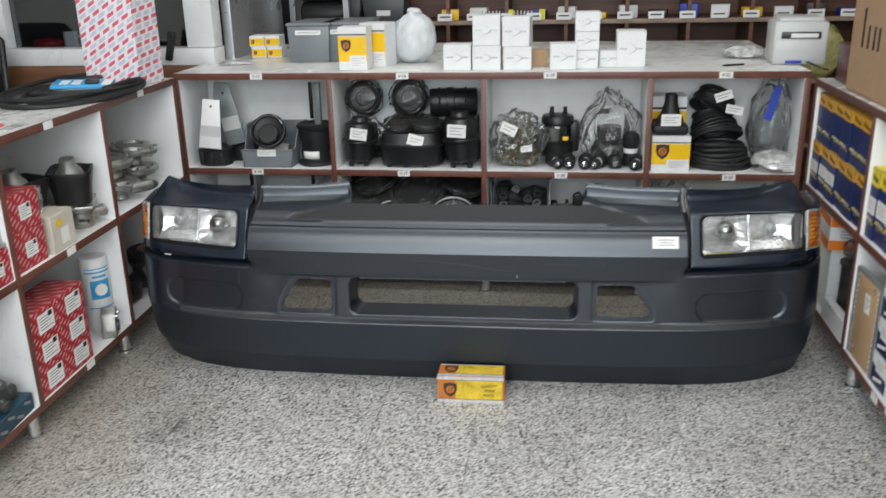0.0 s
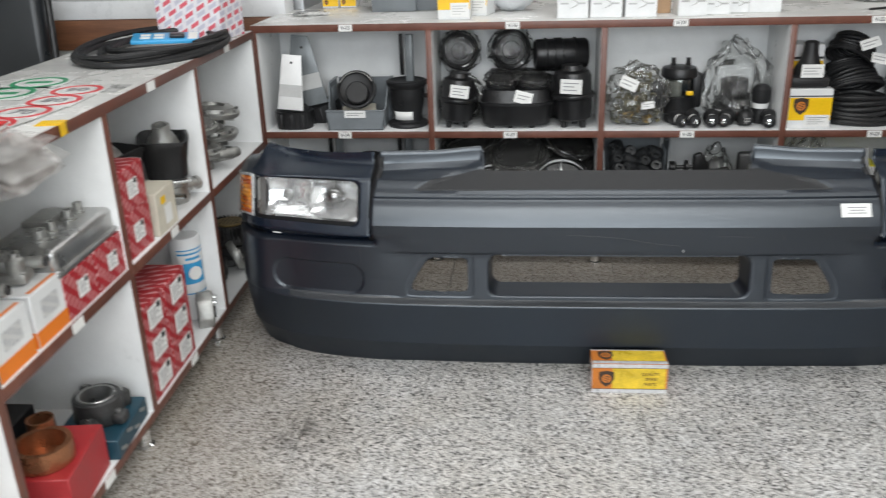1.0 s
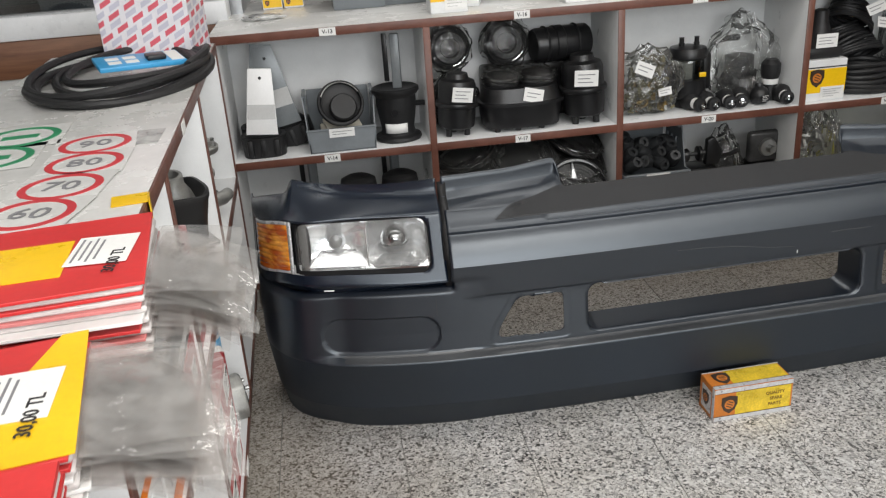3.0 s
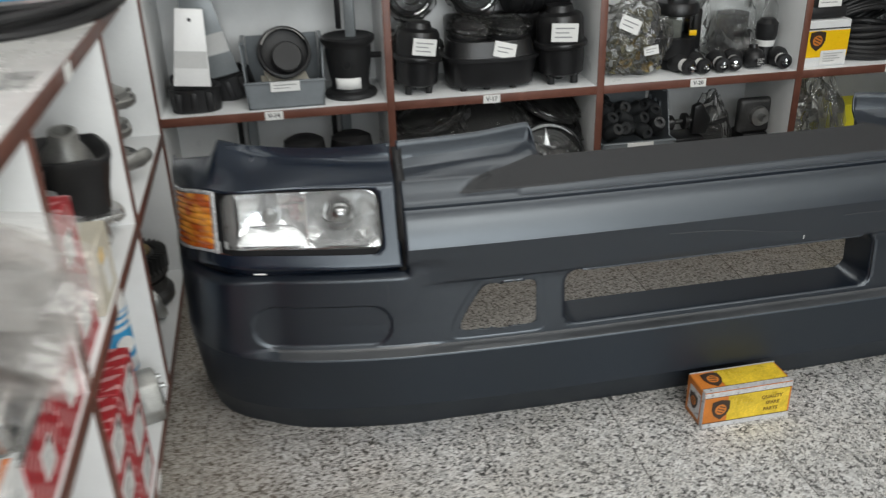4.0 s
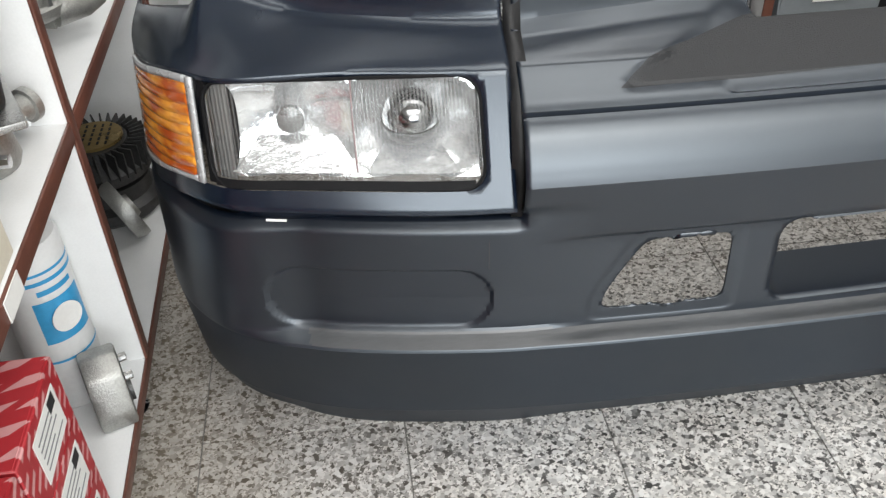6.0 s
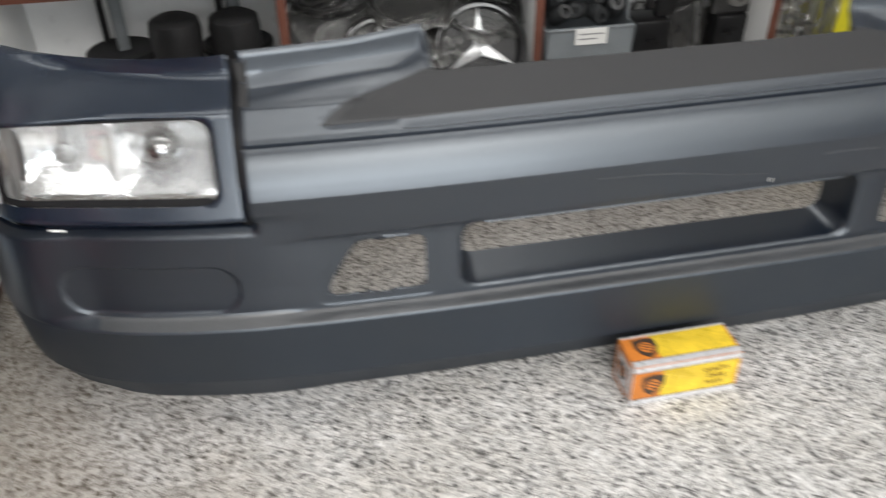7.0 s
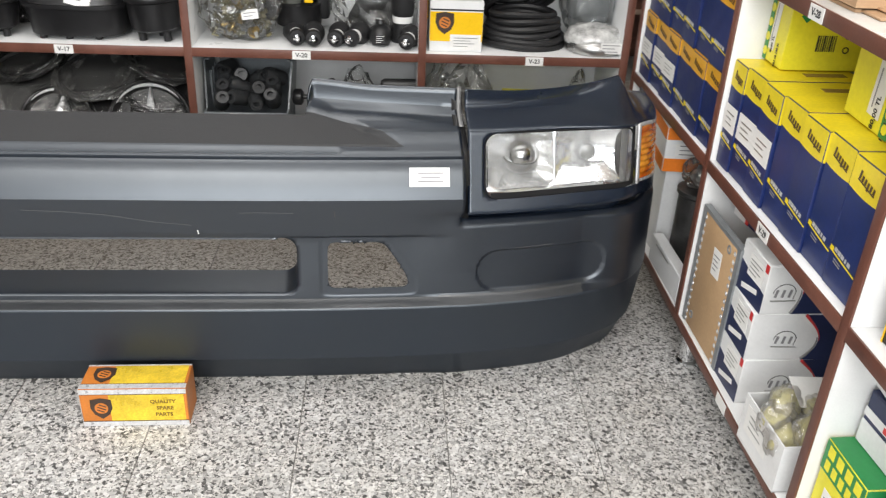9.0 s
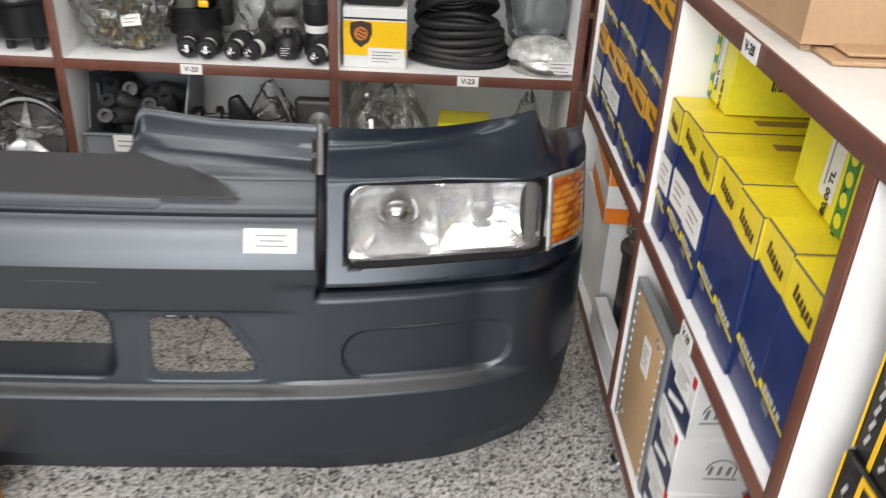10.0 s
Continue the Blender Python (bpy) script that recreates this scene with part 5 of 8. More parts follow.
for q in (-0.06, 0.05):
    part("hub_band", tube([(0.0575 * math.cos(a * math.pi / 16), 0.0575 * math.sin(a * math.pi / 16), q) for a in range(32)], 0.004, 6, closed=True), BLACK_RUBBER, t)

# bay three: a bag of brass fittings, a filter head, a clear bag, rubber buffers


def scattered(n, seed, rx, ry, h, size, kinds=3):
    """Many small fittings heaped up inside a bag."""
    rnd = random.Random(seed)
    b = bmesh.new()
    for k in range(n):
        z = rnd.random() ** 1.2 * h * 0.9
        f = 1 - 0.55 * z / h
        x, y = rnd.uniform(-rx, rx) * f, rnd.uniform(-ry, ry) * f
        mm = Matrix.Translation((x, y, z + size)) @ Euler((rnd.uniform(0, 6), rnd.uniform(0, 6), rnd.uniform(0, 6))).to_matrix().to_4x4()
        r = size * rnd.uniform(0.5, 1.0)
        if k % kinds == 0:
            joined(b, lathe([(r * 0.5, -r), (r * 0.55, 0), (r * 0.9, 0.1 * r), (r * 0.9, r * 0.5), (r * 0.45, r * 0.6), (r * 0.4, r)], 8, mm))
        elif k % kinds == 1:
            joined(b, lathe([(r * 0.9, -r * 0.2), (r, 0), (r * 0.9, r * 0.2), (r * 0.5, r * 0.2), (r * 0.5, -r * 0.2)], 10, mm, cap=False))
        else:
            joined(b, box(r * 1.6, r * 0.8, r * 0.5, bevel=r * 0.08, seg=1, turn=mm))
    return b


t = thing("bag_of_fittings", "clear bag full of small brass and steel fittings", "bag of parts", pose(0.862, 4.520, SH))
part("contents", scattered(110, 3, 0.088, 0.042, 0.20, 0.017), OLIVE, t)
part("steel_fittings", scattered(60, 9, 0.088, 0.046, 0.20, 0.015), CAST, t, "grey steel pieces")
part("brass_fittings", scattered(16, 5, 0.070, 0.05, 0.11, 0.019), BRASS, t, "brass pieces")
part("bag_film", lump(0.118, 0.068, 0.225, 2, 0.22, 4, 3.4), CLEAR_BAG, t, "crumpled clear film", smooth=16)
for x, z, a, w, h in ((-0.035, 0.165, 24, 0.066, 0.042), (0.036, 0.085, -8, 0.046, 0.026)):
    s = part("paper_label", box(w, 0.0008, h, (0, 0, -h / 2)), PAPER, t, "white paper label", m=pose(x, -0.0655 + 0.00 * z, z, -10, a, 0))
    bars(s, w * 0.75, h / 3.2, 2)
t = thing("fuel_filter", "black pump with a clear bowl and pegs on top", "fuel filter", pose(1.020, 4.565, SH))
cup([(0, 0), (0.044, 0), (0.048, 0.008), (0.046, 0.030), (0.064, 0.040), (0.066, 0.050), (0.062, 0.085), (0.064, 0.098), (0.056, 0.102), (0, 0.102)], 32, BLACK_PLASTIC, t, "base_bowl")
cup([(0.052, 0.10), (0.056, 0.11), (0.056, 0.165), (0.054, 0.17)], 28, GLASS, t, "clear_bowl", label="clear bowl")
cup([(0, 0.10), (0.028, 0.10), (0.028, 0.158), (0, 0.160)], 20, BEIGE, t, "strainer", pose(-0.018, -0.018, 0))
part("yellow_clip", box(0.024, 0.006, 0.016, (0.034, -0.052, 0.108), bevel=0.002), YELLOW_CARD, t)
cup([(0, 0.166), (0.058, 0.166), (0.066, 0.172), (0.066, 0.192), (0.060, 0.204), (0.030, 0.210), (0, 0.210)], 32, BLACK_PLASTIC, t, "head")
part("bracket", box(0.05, 0.05, 0.11, (-0.075, 0.02, 0.04), bevel=0.012), BLACK_PLASTIC, t)
part("bracket", box(0.045, 0.05, 0.13, (0.066, 0.02, 0.05), bevel=0.012), BLACK_PLASTIC, t)
for x in (-0.024, 0.030):
    part("peg", lathe([(0.010, 0), (0.010, 0.014), (0.008, 0.016), (0.008, 0.032), (0.010, 0.033)], 12, pose(x, 0, 0.204)), BLACK_PLASTIC, t)
wrapped("big crumpled clear bag round a dark pump part", pose(1.232, 4.610, SH), (0.108, 0.060, 0.290), 6, joined(lathe([(0.045, 0), (0.052, 0.03), (0.040, 0.06), (0.050, 0.09), (0.050, 0.15), (0.0, 0.16)], 24), lump(0.07, 0.04, 0.12, 8, 0.3)), IRON, amp=0.2, name="bagged_pump", cat="bag of parts")


def buffer_(label, m, paper=True):
    """A black rubber buffer lying with its threaded end to the front."""
    t = thing("rubber_buffer", label, "rubber buffer", m, "rubber buffers")
    cup([(0, -0.046), (0.010, -0.046), (0.010, -0.041), (0.020, -0.040), (0.0235, -0.034), (0.0235, -0.026), (0.017, -0.022), (0.018, 0.0), (0.028, 0.012), (0.032, 0.026), (0.031, 0.040), (0.020, 0.046), (0, 0.047)], 24, BLACK_RUBBER, t, "buffer_body", pose(0, 0, 0.0325, -90, 0, 0))
    cup([(0, 0), (0.0115, 0), (0.0115, 0.005), (0.006, 0.006), (0.006, 0.010), (0.003, 0.010), (0, 0.006)], 16, CHROME, t, "threaded_insert", pose(0, -0.0455, 0.0325, 90, 0, 0))
    if paper:
        cup([(0.0188, -0.020), (0.0192, -0.002)], 20, PAPER, t, "paper_band", pose(0, 0, 0.0325, -90, 0, 0), "white paper band")
    return t


bf = buffer_("black rubber buffer with a shiny threaded end", pose(1.018, 4.485, SH - 0.006, 0, 0, 10))
for x, y, a in ((1.068, 4.480, 4), (1.135, 4.482, -8), (1.185, 4.486, -20), (1.335, 4.470, -12)):
    copy_thing(bf, pose(x, y, SH - 0.006, 0, 0, a))
t = thing("rubber_ball_joint", "round black rubber cap with white print", "rubber cap", pose(1.255, 4.485, SH), )
cup([(0, 0), (0.022, 0.002), (0.033, 0.018), (0.034, 0.034), (0.026, 0.052), (0.014, 0.060), (0.014, 0.072), (0, 0.074)], 28, BLACK_PLASTIC, t, "cap_body", pose(0, 0, 0, -14, 0, 0))
s = sheet(t, 0.026, 0.022, (0, -0.037, 0.028), INK)
bars(s, 0.022, 0.0055, 4, PAPER)
t = thing("rubber_boot", "tall black rubber boot with a white band", "rubber boot", pose(1.318, 4.545, SH))
cup([(0, 0), (0.032, 0), (0.034, 0.02), (0.026, 0.05), (0.028, 0.07), (0.033, 0.09), (0.033, 0.125), (0.020, 0.140), (0, 0.142)], 28, BLACK_RUBBER, t, "boot_body")
cup([(0.0275, 0.055), (0.030, 0.074)], 28, PAPER, t, "paper_band")

# bay four: yellow cartons, boot, ribbed hose, bagged hose and disc


def badge_carton(label, m, w, d, h, group=""):
    """A yellow and white carton with a dark shield badge and a white label."""
    c = carton(label, w, d, h, WHITE_CARTON, m, group, name="parts_carton")
    sheet(c, w * 0.99, h * 0.58, (0, -d / 2 - 0.0004, h * 0.50), YELLOW_CARD)
    sheet(c, w * 0.99, h * 0.03, (0, -d / 2 - 0.0006, h * 0.83), INK)
    badge(c, pose(-w * 0.22, -d / 2 - 0.0014, h * 0.58), w * 0.40)
    s = sheet(c, w * 0.58, h * 0.30, (w * 0.18, -d / 2 - 0.0020, h * 0.20), PAPER, name="paper_label", label="white price label")
    bars(s, w * 0.45, h * 0.055, 4, STEEL)
    return c


badge_carton("yellow and white parts carton with a shield badge", pose(1.466, 4.505, SH), 0.148, 0.12, 0.140)
badge_carton("yellow and white parts carton behind the rubber boot", pose(1.460, 4.640, SH), 0.150, 0.11, 0.275)
t = thing("rubber_boot", "black rubber boot with a white label on a carton", "rubber boot", pose(1.462, 4.505, SH + 0.142))
part("boot_foot", box(0.135, 0.095, 0.040, bevel=0.012), BLACK_RUBBER, t)
cup([(0.055, 0.038), (0.050, 0.06), (0.036, 0.085), (0.026, 0.12), (0.024, 0.155), (0.014, 0.160), (0, 0.160)], 28, BLACK_RUBBER, t, "boot_neck")
s = sheet(t, 0.076, 0.046, (-0.002, -0.0545, 0.062), PAPER, name="paper_label", label="white paper label")
bars(s, 0.06, 0.010, 3)


def ribbed_hose(label, m, r, turns, pitch, tilt=0, rib=0.006):
    """A coil of black ribbed hose."""
    t = thing("ribbed_hose", label, "hose", m, "ribbed hoses")
    for k in range(turns):
        rr = r * (1 - 0.045 * k)
        pts = [(rr * math.cos(a * math.pi / 20) + 0.004 * math.sin(k * 2.1), 0.72 * rr * math.sin(a * math.pi / 20), pitch * (k + 0.5) + 0.004 * math.sin(a * 0.31 + k)) for a in range(40)]
        part("hose_turn", tube(pts, pitch * 0.56, 8, closed=True), BLACK_RUBBER, t)
    return t


ribbed_hose("flat coils of black ribbed hose stacked up", pose(1.668, 4.550, SH), 0.118, 6, 0.017)
ribbed_hose("black ribbed hose bundle leaning back", pose(1.660, 4.590, SH + 0.100, -38, -12, 0), 0.100, 9, 0.014)
ribbed_hose("black ribbed hose bundle on top of the heap", pose(1.632, 4.610, SH + 0.215, -30, 25, 0), 0.085, 6, 0.014)
for x, y, z, a in ((1.705, 4.505, SH + 0.235, 12), (1.660, 4.500, SH + 0.290, -18)):
    s = thing("paper_tag", "white paper price tag stuck on the hose", "price tag", pose(x, y, z, -25, a, 0), "hose tags")
    p = part("tag_paper", box(0.066, 0.0008, 0.036, (0, 0, -0.018)), PAPER, s)
    bars(p, 0.052, 0.011, 2)
t = wrapped("large clear bag of hose with a blue printed strip", pose(1.866, 4.610, SH + 0.02), (0.082, 0.07, 0.335), 12, joined(lump(0.062, 0.045, 0.23, 11, 0.25), lathe([(0.05, 0.02), (0.055, 0.05), (0.03, 0.08)], 20)), GREY_STEEL, name="bagged_hose", cat="bag of parts")
part("blue_strip", box(0.030, 0.001, 0.135, (0, 0, -0.065), bevel=0), FACE_BLUE, t, "blue printed strip", m=pose(-0.012, -0.075, 0.235, -8, 16, 0))
t = thing("disc_pack", "round silver disc pack sealed in clear film", "disc pack", pose(1.872, 4.505, SH))
cup([(0, 0), (0.080, 0.002), (0.084, 0.014), (0.080, 0.030), (0.060, 0.048), (0.030, 0.056), (0, 0.056)], 40, STEEL, t, "disc")
part("film_wrap", lump(0.090, 0.074, 0.078, 14, 0.10, 4), CLOUDY_BAG, t)
s = sheet(t, 0.062, 0.030, (0.032, -0.081, 0.026), PAPER, name="paper_label", label="white price label")
bars(s, 0.05, 0.009, 3)

# ---- bottom shelf of the back unit, seen over the bumper ----
for x in (-0.300, -0.016):
    air_spring("black air spring with a tall square post", pose(x - 0.13 * (x < -0.1) + 0.13 * (x < -0.1), 4.60, BT, 0, 0, 20), 1.15, False, 0.20)
for x in (-0.150, -0.011):
    t = thing("air_spring", "round black air spring standing in front", "air spring", pose(x, 4.485, BT))
    cup([(0, 0), (0.055, 0), (0.050, 0.03), (0.056, 0.10), (0.052, 0.16), (0.058, 0.22), (0.062, 0.28), (0.058, 0.305), (0.040, 0.315), (0.02, 0.312), (0, 0.31)], 32, BLACK_RUBBER, t, "bellows")


SLEEVE = paint("grey_black_rubber", (0.030, 0.032, 0.034), 0.5, vary=0.3, grain=160, bump=0.3)
SMOKED = paint("smoked_chrome", (0.13, 0.13, 0.135), 0.22, 0.85, vary=0.2, bump=0.05)


def wheel_cap(label, m, r=0.115, star=False, film=True, bag=None):
    """A dark wheel cap: stepped rim with its glint as a pale arc, fine mesh rings inside, three spokes."""
    t = thing("hubcap", label, "wheel cap", m, "wheel caps")
    cup([(0, 0.004), (r * 0.80, 0.004), (r * 0.84, 0.012), (r * 0.90, 0.020), (r * 0.96, 0.021), (r, 0.014), (r, 0.004), (r * 0.9, -0.004), (0, -0.004)], 48, BLACK_PLASTIC, t, "cap_disc")
    part("rim_ring", tube([(r * 0.93 * math.cos(a * math.pi / 24), r * 0.93 * math.sin(a * math.pi / 24), 0.0195) for a in range(48)], 0.0045, 8, closed=True), SMOKED, t)
    # pale arc added as the reflection along the rim's top
    part("rim_glint", tube([(r * 0.88 * math.cos(math.radians(a)), r * 0.88 * math.sin(math.radians(a)), 0.021) for a in range(40, 151, 5)], [0.0010 + 0.0042 * math.sin(math.pi * k / 22) for k in range(23)], 8), PALE_RIM, t, "pale arc painted as the rim's reflection")
    if star:
        for k in range(6):
            part("mesh_ring", tube([(r * (0.30 + 0.09 * k) * math.cos(a * math.pi / 16), r * (0.30 + 0.09 * k) * math.sin(a * math.pi / 16), 0.0052) for a in range(32)], 0.0012, 5, closed=True), BLACK_PLASTIC, t)
        for k in range(3):
            part("spoke", prism([(-0.020, 0), (0.020, 0), (0.002, r * 0.84), (-0.002, r * 0.84)], 0.010, pose(0, 0, 0.016, 0, 0, 120 * k) @ pose(0, 0, 0, -90, 0, 0), bevel=0.004), PALE_RIM, t, "tapered chrome spoke")
    if film:
        part("film_wrap", lump(r * 1.06, r * 1.06, 0.040, r * 50, 0.26, 4, 4.0), bag or DARK_BAG, t, smooth=20)
    return t


pile = thing("cardboard_tray", "black tray under the heap of wheel caps", "tray", pose(0.417, 4.56, BT))
part("tray_body", box(0.56, 0.24, 0.135, bevel=0.01), BLACK_PLASTIC, pile)
CZ = BT + 0.137
wheel_cap("black wheel cap with a painted rim glint and spokes", pose(0.592, 4.475, CZ + 0.040, 66, 0, 2), 0.122, True, False)
wheel_cap("black wheel cap with a painted rim glint and spokes, leaning", pose(0.330, 4.475, CZ + 0.035, 60, 12, 8), 0.105, True, False)
wheel_cap("wrapped black wheel cap with a painted rim glint", pose(0.455, 4.545, CZ + 0.085, 34, 8, 0), 0.118)
wheel_cap("wrapped black wheel cap with a painted rim glint", pose(0.225, 4.555, CZ + 0.115, 42, -16, 12), 0.122, bag=CLEAR_BAG)
wheel_cap("wrapped black wheel cap with a painted rim glint", pose(0.610, 4.570, CZ + 0.125, 30, 14, -8), 0.118)
wheel_cap("wrapped black wheel cap with a painted rim glint", pose(0.430, 4.560, CZ + 0.150, 26, -4, 5), 0.112, bag=CLEAR_BAG)
wheel_cap("wrapped black wheel cap with a painted rim glint", pose(0.620, 4.590, CZ + 0.185, 24, 6, 30), 0.105)
wheel_cap("wrapped black wheel cap with a painted rim glint", pose(0.240, 4.600, CZ + 0.190, 28, -6, -20), 0.110)

storage_bin("grey open-front bin filled with black rubber sleeves", pose(0.872, 4.545, BT + 0.10), 0.235, 0.24, 0.255, GREY_BIN, 0.50)
t = thing("shelf_block", "grey stacking bin under another bin", "storage bin", pose(0.872, 4.545, BT))
part("tray", box(0.225, 0.23, 0.099, bevel=0.006), GREY_BIN, t)
rnd = random.Random(8)
for k in range(13):
    x, y, z = 0.800 + 0.048 * (k % 4), 4.475 + 0.035 * (k // 4), BT + 0.250 + 0.022 * (k // 4) + 0.01 * (k % 2)
    t = thing("rubber_sleeve", "short black rubber sleeve in the bin", "rubber sleeve", pose(x, y, z, 60 + rnd.uniform(-40, 30), rnd.uniform(-50, 50), rnd.uniform(-40, 40)), "rubber sleeves")
    cup([(0.010, -0.034), (0.020, -0.034), (0.023, -0.028), (0.023, 0.02), (0.018, 0.034), (0.009, 0.034), (0.009, 0.02)], 18, SLEEVE, t, "sleeve_body", None)
t = thing("shaft_lever", "black lever with a steel shaft on a bracket", "lever", pose(1.078, 4.555, BT))
part("stand", box(0.10, 0.10, 0.20, bevel=0.01), BLACK_PLASTIC, t)
part("steel_shaft", tube([(-0.065, -0.02, 0.246), (0.03, -0.02, 0.250)], 0.007, 12), IRON, t)
part("shaft_collar", lathe([(0.010, -0.008), (0.026, -0.006), (0.026, 0.006), (0.010, 0.008)], 20, pose(-0.012, -0.02, 0.248, 0, 90, 0)), BLACK_PLASTIC, t)
part("end_cap", lathe([(0.020, -0.014), (0.024, -0.008), (0.024, 0.010), (0.016, 0.016)], 20, pose(-0.066, -0.02, 0.246, 0, 90, 0)), BLACK_PLASTIC, t)
part("lever_arm", joined(prism([(-0.02, 0), (0.03, 0), (0.045, 0.05), (0.01, 0.105), (-0.018, 0.095)], 0.03, pose(0.03, -0.035, 0.202), bevel=0.008), tube([(0.04, -0.02, 0.227), (0.10, 0.0, 0.224), (0.15, 0.01, 0.234)], 0.008, 8)), BLACK_PLASTIC, t)
t = wrapped("flat dark valve in a clear bag", pose(1.185, 4.600, BT), (0.08, 0.05, 0.30), 21, lump(0.06, 0.035, 0.26, 20, 0.3), BLACK_PLASTIC)
t = thing("valve_block", "dark grey square valve with a steel stem", "valve", pose(1.318, 4.570, BT))
part("stand", box(0.09, 0.09, 0.19, bevel=0.01), BLACK_PLASTIC, t)
part("valve_plate", box(0.125, 0.035, 0.115, (0, -0.02, 0.188), bevel=0.014, seg=3), IRON, t)
part("stem", lathe([(0.034, 0), (0.030, 0.014), (0.014, 0.018), (0.012, 0.045), (0, 0.046)], 20, pose(0.005, -0.036, 0.245, 90, 0, 0)), STEEL, t)
wrapped("clear bag of crumpled film and light fittings", pose(1.485, 4.520, BT), (0.100, 0.07, 0.42), 31, scattered(70, 13, 0.08, 0.05, 0.34, 0.024), STEEL, CLEAR_BAG, amp=0.22, name="bag_of_fittings", cat="bag of parts")
c = carton("small yellow and black parts carton", 0.13, 0.10, 0.262, LEMON, pose(1.690, 4.56, BT, 0, 0, -4), name="parts_carton")
sheet(c, 0.05, 0.06, (0.038, -0.0506, 0.228), PAPER)
sheet(c, 0.008, 0.10, (0.061, -0.0512, 0.21), INK)
t = wrapped("white labelled packet in clear film", pose(1.850, 4.545, BT), (0.05, 0.045, 0.33), 33, box(0.07, 0.05, 0.28, bevel=0.01), BLACK_PLASTIC, name="parts_packet", cat="packet")
s = sheet(t, 0.07, 0.05, (0.0, -0.0485, 0.26), PAPER, name="paper_label", label="white paper label")
bars(s, 0.055, 0.014, 3)

# ---- on the back worktop ----
for x, z in ((-0.377, 0), (-0.302, 0), (-0.385, 0.050), (-0.31, 0.050)):
    c = carton("small yellow parts carton in a low stack", 0.070, 0.09, 0.049, WHITE_CARTON, pose(x, 5.02, TP + z, 0, 0, 2), "small yellow cartons", "parts_carton")
    sheet(c, 0.066, 0.032, (0, -0.0455, 0.022), YELLOW_CARD)
    badge(c, pose(-0.018, -0.0462, 0.022), 0.018)
for x, y in ((-0.075, 4.94), (0.075, 4.97)):
    t = thing("storage_bin", "grey plastic lidded storage box on the worktop", "storage bin", pose(x, y, TP), "grey boxes")
    part("tray", prism([(-0.088, 0), (0.088, 0), (0.094, 0.155), (-0.094, 0.155)], 0.32, pose(0, -0.16, 0), bevel=0.004), GREY_BIN, t)
    part("lid", box(0.20, 0.33, 0.012, (0, 0, 0.156), bevel=0.004), GREY_BIN, t)
    s = sheet(t, 0.115, 0.020, (0, -0.1635, 0.128), PAPER, name="bin_label", label="white bin label")
    bars(s, 0.09, 0.012, 1)
for (x, y, a) in ((0.192, 4.545, 0), (0.262, 4.660, -14)):
    c = badge_carton("yellow and white parts carton on the worktop", pose(x, y, TP, 0, 0, a), 0.118, 0.105, 0.170 + 0.006 * (a < 0), "yellow cartons on the worktop")
t = thing("plastic_bag", "knotted milky plastic bag of goods", "plastic bag", pose(0.402, 4.76, TP))
part("bag_body", lump(0.092, 0.085, 0.215, 41, 0.13, 4, 1.8), paint("milky_film", (0.66, 0.68, 0.70), 0.35, vary=0.12, scale=20, grain=60, bump=0.5), t)
part("bag_neck", lump(0.03, 0.03, 0.03, 42, 0.3), MATS["milky_film"], t, m=pose(0.0, 0, 0.198))


def swoosh_carton(label, m, w, d, h):
    """A white carton with a thin grey swoosh print."""
    c = carton(label, w, d, h, WHITE_CARTON, m, "white cartons on the worktop", "white_carton")
    part("printed_swoosh", tube([(-0.012 + 0.030 * math.sin(k * 0.28) * (w / 0.11), -d / 2 - 0.0004, h * 0.34 + h * 0.34 * k / 11) for k in range(12)], [0.0004 + 0.0016 * math.sin(math.pi * k / 11) for k in range(12)], 6), STEEL, c)
    for sx in (-1, 1):
        sheet(c, w * 0.26, 0.006, (sx * w * 0.27, -d / 2 - 0.0004, h * 0.50 + 0.002), STEEL)
    return c


for x, y, z, w, h, a in ((0.619, 4.53, 0, 0.110, 0.098, 0), (0.736, 4.53, 0, 0.112, 0.094, 0), (0.735, 4.53, 0.0955, 0.108, 0.114, 1), (0.858, 4.53, 0, 0.110, 0.089, 0), (0.855, 4.535, 0.0905, 0.108, 0.112, -5),
                         (1.035, 4.53, 0, 0.102, 0.098, 3), (1.128, 4.56, 0, 0.090, 0.070, 0), (1.128, 4.56, 0.0715, 0.092, 0.070, 1), (1.128, 4.56, 0.143, 0.094, 0.072, 0), (1.218, 4.60, 0, 0.076, 0.063, 0), (1.302, 4.61, 0, 0.112, 0.138, 0)):
    swoosh_carton("white cube carton with a grey swoosh print", pose(x, y, TP + z, 0, 0, a), w, w * 0.95, h)
carton("small plain brown cardboard box", 0.062, 0.06, 0.066, KRAFT, pose(0.944, 4.61, TP))
# label printer
t = thing("label_printer", "light grey desktop label printer with a black slot", "printer", pose(1.955, 4.70, TP, 0, 0, -4))
part("printer_body", prism([(-0.10, 0), (0.10, 0), (0.10, 0.165), (-0.10, 0.165)], 0.20, pose(0, -0.10, 0), bevel=0.012), BEIGE_PLASTIC, t)
part("cover", box(0.165, 0.19, 0.022, (0, 0.0, 0.158), bevel=0.010, seg=3), BEIGE_PLASTIC, t, "rounded printer cover")
part("paper_slot", box(0.145, 0.006, 0.026, (0, -0.101, 0.100), bevel=0.002), BLACK_PLASTIC, t, "black paper slot")
part("paper_strip", box(0.100, 0.012, 0.016, (0.012, -0.104, 0.104), bevel=0.002), PAPER, t)
